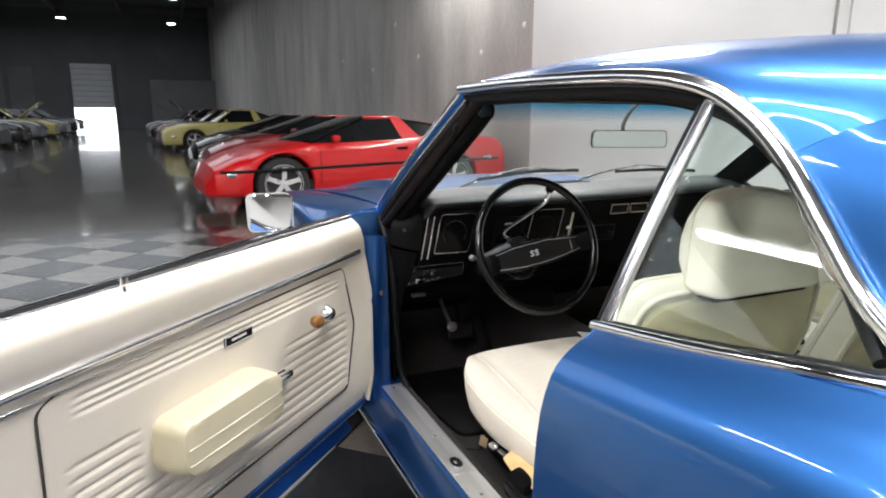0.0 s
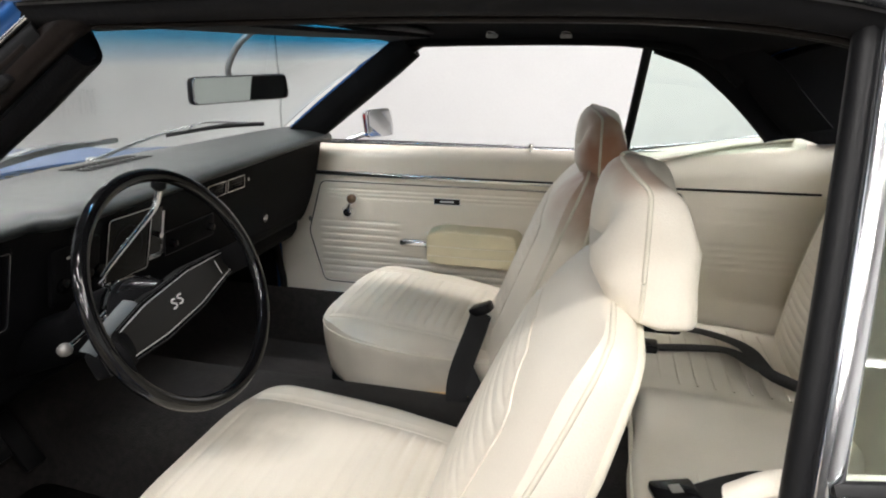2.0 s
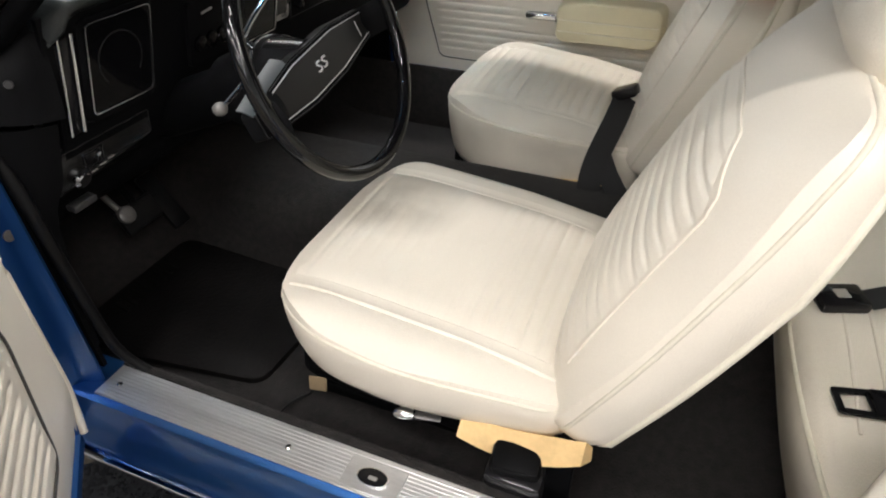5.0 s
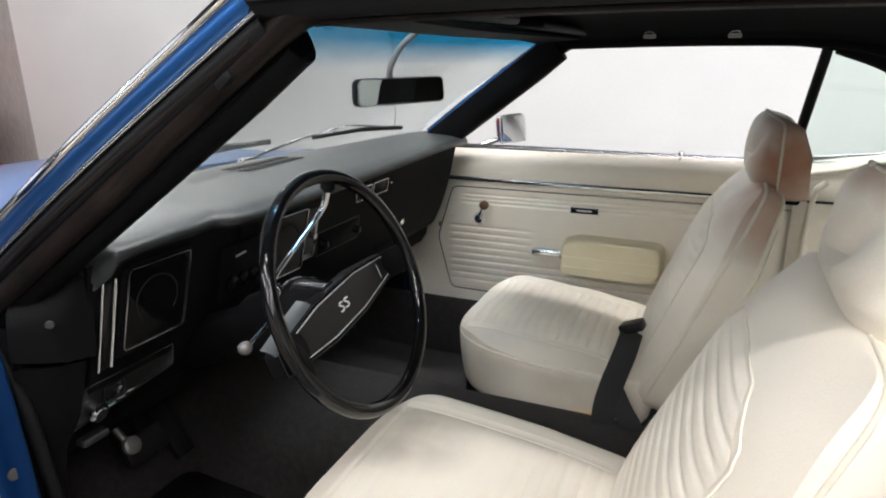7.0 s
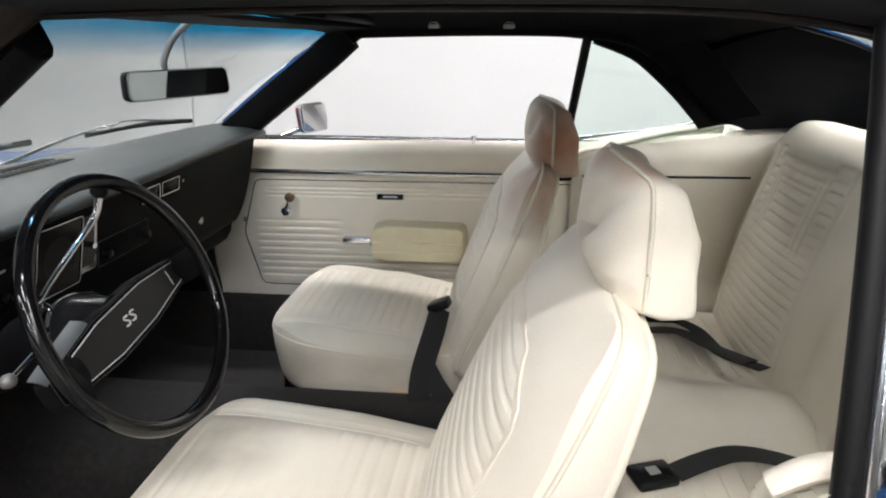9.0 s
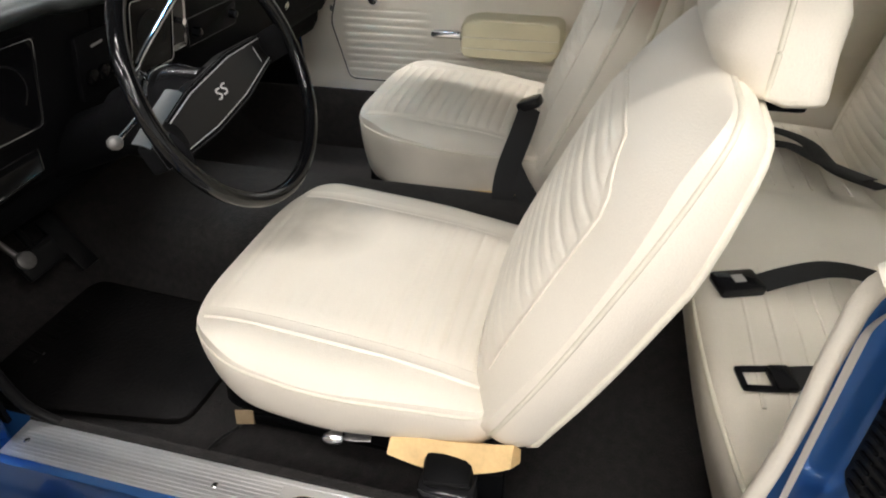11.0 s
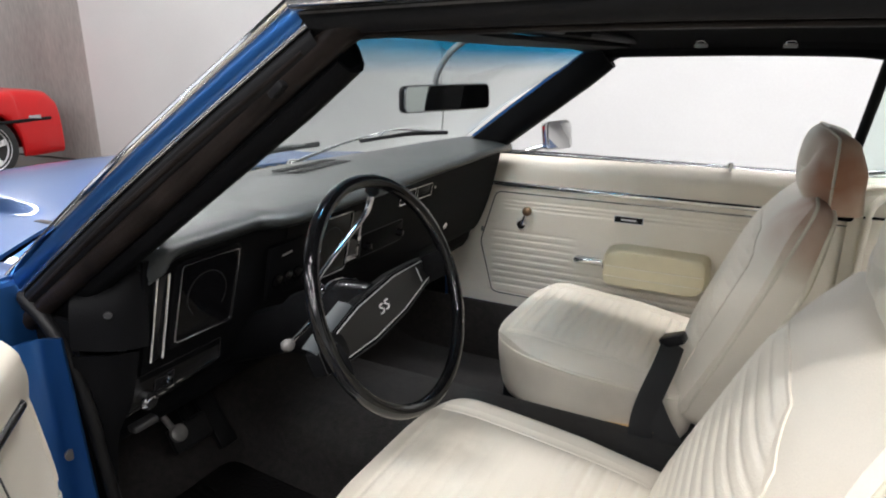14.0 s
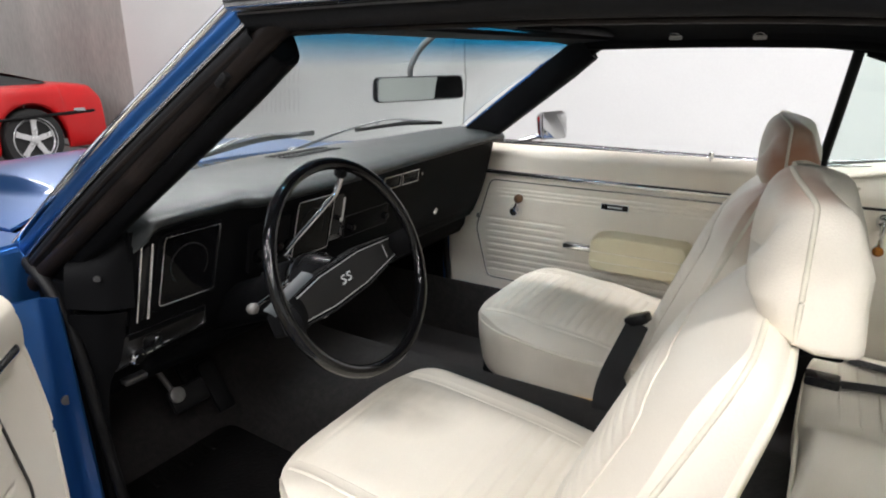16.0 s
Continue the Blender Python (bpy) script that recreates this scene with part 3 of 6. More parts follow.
    part("glass_garnish", loft([[p0.lerp(p1, k / 6) + bow * math.sin(math.pi * k / 6) - fwd * a + inn * b for a, b in ((0.010, 0.012), (0.0085, 0.034), (0.0085, 0.060))] for k in range(7)], 2, 2, 0.003), BLACK, car, "black garnish along the glass edge")
    part("pillar_cover", loft([[p0.lerp(p1, k / 8) - fwd * 0.070 * g + inn * 0.022, p0.lerp(p1, k / 8) - fwd * 0.082 * g + inn * 0.034, p0.lerp(p1, k / 8) - fwd * 0.070 * g + inn * 0.062, p0.lerp(p1, k / 8) - fwd * 0.01 + inn * 0.078] for k, g in enumerate((0.95, 1, 1, 1, 1, 1, 1, 1, 1))], 3, 1, 0.006), BLACK, car, "black inner pillar cover")

# roof skin
rows = [[roof_point(k, f) for f in (-1, -0.97, -0.92, -0.85, -0.7, -0.4, 0, 0.4, 0.7, 0.85, 0.92, 0.97, 1)] for k in range(7)]
part("roof", loft(rows, 3, 5, 0.006), BLUE, car, "blue steel roof with light reflections")
rows = []
for (ex, ey, ez), (my, mz) in zip(edge_pts[:-1], mid_pts[:-1]):
    rows.append([(f * (ex - 0.055), ey + (my - ey) * (1 - abs(f) ** 2.2), ez - 0.032 + (mz - ez - 0.012) * (1 - abs(f) ** 3)) for f in (-1, -0.9, -0.6, 0, 0.6, 0.9, 1)])
rows.append([(f * 0.55, -1.25 + 0.04 * abs(f), 1.235) for f in (-1, -0.9, -0.6, 0, 0.6, 0.9, 1)])
part("headliner", loft(rows, 3, 4, 0.004), HEADLINER, car, "black cloth headliner")
rows = []
for (ex, ey, ez), (my, mz) in zip(edge_pts, mid_pts):
    rows.append([(f * (ex - 0.016), ey + (my - ey) * (1 - abs(f) ** 2.2), ez - 0.014 + (mz - ez) * (1 - abs(f) ** 4) ** 0.8) for f in (-1, -0.97, -0.88, -0.7, -0.4, 0, 0.4, 0.7, 0.88, 0.97, 1)])
part("roof_padding", loft(rows, 3, 5, 0.003), HEADLINER, car, "black felt under the roof")
GARNISH = [(-0.70, 1.212), (-0.776, 1.200), (-0.878, 1.160), (-0.947, 1.107), (-0.998, 1.060), (-1.045, 1.010), (-1.078, 0.972)]
part("window_garnish", loft([[(x - 0.018, y - 0.01, z - 0.006), (0.5 * (x + 0.618), 0.5 * (y + gy), 0.5 * (z + gz)), (0.630, gy, gz)] for (x, y, z), (gy, gz) in zip(RAIL[3:], GARNISH)], 3, 3, 0.004), HEADLINER, car, "black cloth window garnish")
part("garnish_seal", tube([(0.634, y, z) for y, z in GARNISH[1:]], 0.006, 8, 4), RUBBER, car)

# windshield
WT = [(-0.606, -0.075, 1.243), (-0.40, -0.035, 1.262), (0, -0.010, 1.275), (0.40, -0.035, 1.262), (0.606, -0.075, 1.243)]
WB = [(-0.684, 0.458, 0.885), (-0.45, 0.60, 0.900), (0, 0.665, 0.905), (0.45, 0.60, 0.900), (0.684, 0.458, 0.885)]
mid = [tuple((Vector(a) + Vector(b)) / 2 + Vector((0, 0.012, 0.012))) for a, b in zip(WT, WB)]
w = part("windshield", loft([WT, mid, WB], 5, 5, 0.005), SCREEN, car, "clear windshield with a blue shade band")
w.visible_shadow = False
part("header_trim", tube([(x, y + 0.006, z + 0.012) for x, y, z in WT], 0.010, 8, 5, flat=0.7), CHROME, car, "chrome windshield header moulding")
part("header_rail", loft([[(x * 1.02, y - 0.004, z - 0.012 - 0.012 * (1 - abs(x) / 0.606)) for x, y, z in WT], [(x * 1.02, y - 0.045, 1.241) for x, y, z in WT], [(x * 1.0, y - 0.12, 1.247) for x, y, z in WT]], 4, 3, 0.008), BLACK, car, "black windshield header")
part("base_trim", tube([(x, y + 0.012, z + 0.004) for x, y, z in WB], 0.010, 8, 5, flat=0.6), CHROME, car)
# rear window and deck
rows = [[(-0.50, -1.222, 1.252), (0, -1.285, 1.274), (0.50, -1.222, 1.252)], [(-0.545, -1.51, 1.13), (0, -1.55, 1.14), (0.545, -1.51, 1.13)], [(-0.60, -1.79, 0.975), (0, -1.85, 0.98), (0.60, -1.79, 0.975)]]
w = part("rear_window", loft(rows, 4, 3, 0.005), TINT, car, "tinted rear window")
w.visible_shadow = False
rows = [[(-0.78, -1.82, 0.972), (-0.6, -1.80, 0.972), (0, -1.86, 0.976), (0.6, -1.80, 0.972), (0.78, -1.82, 0.972)], [(-0.78, -2.2, 0.955), (-0.6, -2.2, 0.975), (0, -2.2, 0.985), (0.6, -2.2, 0.975), (0.78, -2.2, 0.955)], [(-0.755, -2.6, 0.925), (-0.6, -2.62, 0.975), (0, -2.64, 0.99), (0.6, -2.62, 0.975), (0.755, -2.6, 0.925)]]
part("trunk_lid", loft(rows, 3, 4, 0.005), BLUE, car, "blue trunk lid")
part("tail_panel", rbox((1.56, 0.05, 0.60), 0.02, pose(0, -2.62, 0.62)), BLUE, car)
part("rear_bumper", rbox((1.72, 0.09, 0.13), 0.04, pose(0, -2.70, 0.52)), CHROME, car, "chrome rear bumper")
# hood with a raised centre, cowl and nose
rows = []
for y, zf in ((0.0, 0.0), (0.1, 0.02), (0.28, 0.06), (0.5, 0.062), (0.75, 0.05), (0.98, 0.02), (1.2, 0.0)):
    row = []
    for x in (-0.658, -0.60, -0.54, -0.515, -0.495, -0.475, -0.455, -0.44, -0.40, -0.25, 0, 0.25, 0.40, 0.44, 0.455, 0.475, 0.495, 0.515, 0.54, 0.60, 0.658):
        u = min(1, max(0, (0.515 - abs(x)) / 0.075))
        bulge = zf * u * u * (3 - 2 * u)
        y0 = 0.53 + 0.25 * (1 - (abs(x) / 0.66) ** 2)
        yy = y0 + (1.90 - y0) * y / 1.2
        row.append((x, yy, 0.902 + 0.022 * (1 - (x / 0.66) ** 2) - 0.105 * (y / 1.2) ** 1.7 + bulge * 0.40))
    rows.append(row)
part("hood", loft(rows, 3, 4, 0.006), BLUE, car, "blue hood with a raised cowl scoop")
rows = [[(x * 1.0, y + 0.014, z - 0.006) for x, y, z in WB]]
rows.append([(x * 0.962, 0.527 + 0.25 * (1 - (x * 0.97 / 0.66) ** 2), 0.894 + 0.02 * (1 - (x / 0.66) ** 2)) for x, y, z in WB])
part("cowl", loft(rows, 5, 3, 0.006), BLUE, car, "blue cowl panel")
part("cowl_seal", loft([[(x * 0.98, y + 0.016, z + 0.006) for x, y, z in WB], [(x * 0.95, y + 0.040, z + 0.010) for x, y, z in WB], [(x * 0.93, y + 0.058, z + 0.004) for x, y, z in WB]], 5, 3, 0.004), RUBBER, car, "black strip at the windshield base")
bm = bmesh.new()
for k in range(26):
    x = -0.50 + k * 0.04
    yc = 0.62 + 0.10 * (1 - (x / 0.66) ** 2)
    rbox((0.018, 0.05, 0.004), 0.001, pose(x, yc, 0.903 + 0.016 * (1 - (x / 0.66) ** 2)), 1, bm)
part("cowl_grille", bm, RUBBER, car, "black slots in the cowl")
part("nose", rbox((1.60, 0.06, 0.48), 0.03, pose(0, 1.93, 0.546)), BLUE, car)
part("front_bumper", rbox((1.74, 0.10, 0.12), 0.04, pose(0, 2.0, 0.50)), CHROME, car, "chrome front bumper")
for y in (FRONT_AXLE, REAR_AXLE):
    for s in (-1, 1):
        m = pose(s * 0.76, y, WHEEL_R, 0, 90, 0)
        wh = part("wheel", lathe([(0.19, -0.10), (0.30, -0.105), (0.33, -0.07), (0.33, 0.07), (0.30, 0.105), (0.19, 0.10)], m, 32), TYRE, car, "black tyre")
        part("rim", lathe([(0.02, -0.085), (0.06, -0.088), (0.17, -0.06), (0.19, -0.09), (0.19, 0.09), (0.17, 0.06), (0.06, 0.088), (0.02, 0.085)], m, 24), ALLOY, wh, "silver rim")

# floor pan, sills, firewall
part("floor_pan", loft([[(-0.70, y, z), (-0.40, y, z - 0.01), (-0.20, y, z), (-0.165, y, z + 0.11), (-0.11, y, z + 0.172), (0, y, z + 0.190), (0.10, y, z + 0.192), (0.140, y, z + 0.172), (0.185, y, z), (0.40, y, z - 0.01), (0.70, y, z)] for y, z in ((0.80, 0.44), (0.68, 0.34), (0.58, 0.235), (0.40, 0.215), (0.0, 0.215), (-0.60, 0.215), (-0.80, 0.22), (-1.3, 0.23))], 3, 4, 0.006), CARPET, car, "worn black carpet over the floor and tunnel")
part("firewall", rbox((1.36, 0.03, 0.52), 0.005, pose(0, 0.80, 0.61)), BLACK, car)
for s in (-1, 1):
    prof = [(0.672, 0.30), (0.672, 0.352), (0.680, 0.358), (0.745, 0.354), (0.752, 0.338), (0.760, 0.305), (0.772, 0.278), (0.782, 0.255), (0.778, 0.225), (0.73, 0.21)]
    part("sill", loft([[(s * x, y, z) for x, z in prof] for y in (0.42, 0.1, -0.3, -0.6, -0.87)], 2, 2, 0.005), BLUE, car, "blue door sill")
    part("rocker_moulding", tube([(s * 0.786, 0.40, 0.246), (s * 0.786, -0.86, 0.246)], 0.009, 8, 2, flat=1.4), CHROME, car, "chrome rocker moulding")
    # ribbed bright sill plate with its screws and badge
    if s < 0:
        plate = part("sill_plate", rbox((0.065, 1.0, 0.004), 0.0015, pose(s * 0.7115, -0.235, 0.3590), 1), ALU, car, "scuffed ribbed aluminium sill plate")
        for k in range(9):
            part("rib", rbox((0.0026, 0.97, 0.0018), 0.0007, pose(s * (0.6865 + 0.0063 * k), -0.235, 0.3615), 1), ALU, plate)
        part("badge_pad", rbox((0.05, 0.09, 0.003), 0.001, pose(s * 0.716, -0.238, 0.3625), 1), ALU, plate)
        part("badge", lathe([(0.0185, 0), (0.0185, 0.003), (0.016, 0.0036)], pose(s * 0.717, -0.238, 0.3635) @ Matrix.Diagonal((0.72, 1.25, 1, 1)), 24), GLOSS, plate, "oval black badge")
        part("badge_ring", lathe([(0.0182, 0.0), (0.0182, 0.0042), (0.0198, 0.0042), (0.0202, 0.0)], pose(s * 0.717, -0.238, 0.3635) @ Matrix.Diagonal((0.72, 1.25, 1, 1)), 24, cap=False), CHROME, plate)
        part("badge_mark", rbox((0.006, 0.013, 0.001), 0.0003, pose(s * 0.719, -0.239, 0.3675), 1), IVORY, plate)
        for y in (0.235, -0.095, -0.375, -0.70):
            part("screw", lathe([(0.005, 0), (0.005, 0.0015), (0.003, 0.003)], pose(s * 0.716, y, 0.3620), 10), CHROME, plate)
    part("sill_carpet", rbox((0.018 if s < 0 else 0.012, 1.02 if s < 0 else 1.60, 0.16 if s < 0 else 0.24), 0.006, pose(s * (0.6705 if s < 0 else 0.666), -0.24 if s < 0 else 0.0, 0.2825 if s < 0 else 0.30)), CARPET, car, "black carpet edge along the sill")
    # hinge pillar
    rows = [[(s * 0.690, 0.262 + 0.05 * max(0, (z - 0.45)), z), (s * 0.712, 0.272 + 0.06 * max(0, z - 0.45), z), (s * 0.730, 0.31 + 0.04 * max(0, z - 0.5), z), (s * 0.772, 0.335, z), (s * 0.80, 0.37, z), (s * 0.855, 0.392, z)] for z in (0.30, 0.345, 0.40, 0.5, 0.65, 0.76, 0.835)]
    rows[0] = [(x, y - 0.03, z) for x, y, z in rows[0]]
    if s < 0:
        rows = [r[1:] for r in rows]
        fe = [(0.668, 0.905), (0.72, 0.907), (0.775, 0.905), (0.80, 0.894), (0.832, 0.878), (0.858, 0.848), (0.870, 0.80)]
        part("fender_end", loft([[(s * x, 0.412, z), (s * x, 0.400, z - 0.003), (s * x, 0.394, z - 0.014), (s * x, 0.392, z - 0.07), (s * x, 0.394, 0.32)] for x, z in fe], 2, 2, 0.004), BLUE, car, "blue rear edge of the fender")
        part("hinge_pillar", loft(rows, 3, 3, 0.005), BLUE, car, "blue door hinge pillar")
    part("pillar_bumper", lathe([(0.009, 0), (0.008, 0.004), (0.004, 0.007)], axes((s * 0.728, 0.300, 0.656), (s, 0, 0), (0, 0, 1)), 12), WORN_STEEL, car)
    run = [(0.716, 0.56, 0.898), (0.716, 0.475, 0.835), (0.711, 0.442, 0.74), (0.706, 0.430, 0.60), (0.698, 0.406, 0.45), (0.690, 0.380, 0.3625), (0.676, 0.215, 0.3195)]
    if s < 0:
        run = [(0.702, 0.43, 0.898), (0.700, 0.340, 0.835), (0.696, 0.297, 0.74), (0.692, 0.281, 0.60), (0.687, 0.262, 0.45), (0.682, 0.246, 0.395), (0.671, 0.215, 0.356)]
    part("door_seal", tube([(s * x, y, z) for x, y, z in run], (lambda f: 0.011 - 0.003 * f) if s < 0 else (lambda f: 0.015 - 0.005 * f), 10, 5), RUBBER, car, "black rubber door seal")
    part("kick_panel", loft([[(s * 0.694, y, z) for z in (0.24, 0.45, 0.65, 0.85)] for y in (0.295 if s < 0 else 0.425, 0.55, 0.76)], 2, 2, 0.008), BLACK, car)
    # lock pillar
    prof = [(0.690, -0.775), (0.704, -0.790), (0.712, -0.830), (0.735, -0.842), (0.775, -0.846), (0.790, -0.835), (0.815, -0.828), (0.845, -0.840), (0.872, -0.866)]
    rows = []
    for t, dy in ((0, 0.045), (0.1, 0.045), (0.25, 0.015), (0.5, 0), (0.75, -0.004), (0.92, -0.008), (1.0, -0.012)):
        r = []
        for x, y in prof:
            zt = 0.842 + 0.07 * min(1, max(0, (x - 0.725) / 0.06)) - 0.05 * max(0, (x - 0.80) / 0.072) ** 2
            zz = 0.30 + t * (zt - 0.30)
            edge_x = next((xa + (xb - xa) * (zz - za) / (zb - za) for (za, xa), (zb, xb) in zip(SIDE, SIDE[1:]) if za <= zz <= zb), 0.80)
            xx = x + max(0, (x - 0.775) / 0.097) * (edge_x - 0.003 - 0.872)
            r.append((s * xx, y + dy * (0.875 - x) / 0.185, zz))
        rows.append(r)
    if s > 0:
        rows = [r[3:] for r in rows]
    part("lock_pillar", loft(rows, 3, 3, 0.005), BLUE, car, "deep blue door lock pillar")
    m = Matrix.Translation((s * 0.752, -0.842, 0.578)) @ pose(0, 0, 0, -90, 0, 0)
    st = part("striker", lathe([(0.020, 0), (0.020, 0.005), (0.008, 0.007), (0.008, 0.034), (0.013, 0.035), (0.013, 0.042), (0.010, 0.043)], m, 18), SATIN, car, "bright steel door striker")
    vm = Matrix.Translation((s * 0.746, -0.8340, 0.712)) @ pose(0, 0, 0, 90, 0, 0) @ Matrix.Diagonal((s, 1, -1, 1))
    out = rounded([(-0.032, 0.062), (0.004, 0.091), (0.020, 0.068), (0.045, -0.055), (0.034, -0.074), (-0.028, -0.074), (-0.036, -0.058)], 0.008, 4)
    vent = part("vent_plate", prism(out, 0.006, vm, 0.002), RUBBER, car, "black slotted vent plate")
    for k in range(11):
        for q in (-1, 1):
            part("louvre", rbox((0.024, 0.0042, 0.004), 0.0012, vm @ pose(q * 0.0140 + 0.0065 - 0.0012 * k, -0.060 + k * 0.0118, 0.007, 0, 0, 24), 1), BLACK, vent)
    part("screw", lathe([(0.005, 0), (0.004, 0.003)], vm @ pose(0.004, 0.080, 0.006), 10), CHROME, vent)
    if s < 0:
        part("pillar_groove", tube([(-0.797, -0.836, 0.735), (-0.806, -0.834, 0.68), (-0.808, -0.834, 0.61), (-0.804, -0.836, 0.565)], 0.0075, 8, 5, flat=0.6), BLUE, car, "pressed rib of the lock pillar")
        for x_, z_ in ((-0.716, 0.545), (-0.712, 0.500), (-0.709, 0.470)):
            part("pillar_bolt", lathe([(0.010, 0.0), (0.009, 0.004), (0.004, 0.006)], axes((x_, -0.826 + 0.35 * (0.56 - z_), z_), (1, 0.3, 0), (0, 0, 1)), 12), BLUE, car, "painted bolt head")
    # windlace round the rear of the opening
    part("windlace", tube([(s * 0.676, -0.685, 0.366), (s * 0.684, -0.712, 0.382), (s * 0.692, -0.742, 0.42), (s * 0.698, -0.765, 0.50), (s * 0.70, -0.780, 0.64), (s * 0.70, -0.784, 0.78), (s * 0.702, -0.790, 0.845), (s * 0.715, -0.812, 0.872)], 0.0095, 8, 5), CREAM, car, "cream vinyl windlace")

# quarter glass: chrome-edged, raised on both sides
for s, y0, y1 in ((-1, -0.823, -0.862), (1, -0.712, -0.766)):
    b, t = Vector((s * (0.784 if s < 0 else 0.742), y0, 0.865)), Vector((s * 0.632, y1, 1.238))
    rows = []
    for k in range(7):
        f = k / 6
        p = b.lerp(t, f)
        zz = p.z
        back = []
        for (xa, ya, za), (xb, yb, zb) in zip(RAIL, RAIL[1:]):
            if zb <= zz <= za and ya < -0.7:
                back = ya + (yb - ya) * (za - zz) / (za - zb)
        back = back or (-1.20 if zz < 1 else -0.86)
        rows.append([p, p.lerp(Vector((p.x, back, zz)), 0.5), Vector((p.x, back, zz))])
    g = part("quarter_glass", loft(rows, 4, 1, 0.004), TINT, car, "green-tinted quarter window glass")
    g.visible_shadow = False
    if s < 0:
        d = (t - b).normalized()
        o_, a_ = Vector((-1, 0, 0.3)).normalized(), Vector((0, 1, 0))
        run = [b - d * 0.012, b.lerp(t, 0.35) - Vector((0.006, 0, 0)), b.lerp(t, 0.7) - Vector((0.006, 0, 0)), t + d * 0.008]
        part("glass_post", loft([[p + a_ * u + o_ * v for u, v in ((-0.012, -0.004), (-0.010, 0.004), (0, 0.007), (0.007, 0.005), (0.009, -0.004))] for p in run], 4, 5, 0.004), BRIGHT, car, "polished chrome quarter window post")
        part("post_seal", tube([p + a_ * 0.0145 - o_ * 0.008 for p in run], 0.0098, 10, 5), RUBBER, car, "black rubber glass seal")
        part("post_foot", prism(rounded([(-0.03, 0.05), (0.03, 0.05), (0.024, -0.05), (0.002, -0.075), (-0.026, -0.05)], 0.01), 0.02, Matrix.Translation((-0.786, -0.826, 0.842)) @ pose(0, 0, 0, 90, 0, 0), 0.004), RUBBER, car, "black rubber seal foot")
        part("screw", lathe([(0.006, 0), (0.004, 0.004)], pose(-0.797, -0.826, 0.848, 90), 10), CHROME, car)
    else:
        part("glass_post", tube([b - Vector((0, 0, 0.03)), t + Vector((0, 0, 0.02))], 0.0125, 8, 4), RUBBER, car, "black quarter window seal")
    part("belt_moulding", tube([(s * 0.788, y0 - 0.01, belt(y0) + 0.004), (s * 0.790, -1.0, belt(-1.0) + 0.004), (s * 0.785, -1.14, belt(-1.14) + 0.004), (s * 0.775, -1.225, 0.988)], 0.008, 8, 5), CHROME, car, "chrome belt moulding")
    part("belt_seal", tube([(s * 0.768, y0 - 0.01, belt(y0)), (s * 0.768, -1.0, belt(-1.0)), (s * 0.762, -1.14, belt(-1.14)), (s * 0.75, -1.225, 0.985)], 0.010, 8, 5), RUBBER, car)
# ---- doors ----
HINGE = Matrix.Translation((-0.948, 0.386, 0))
OPEN = HINGE @ pose(0, 0, 0, 0, 0, -45.0) @ HINGE.inverted() @ MIRROR_X


def groove(z, lines, w=0.0036):
    return sum(math.exp(-((z - l) / w) ** 2) for l in lines)


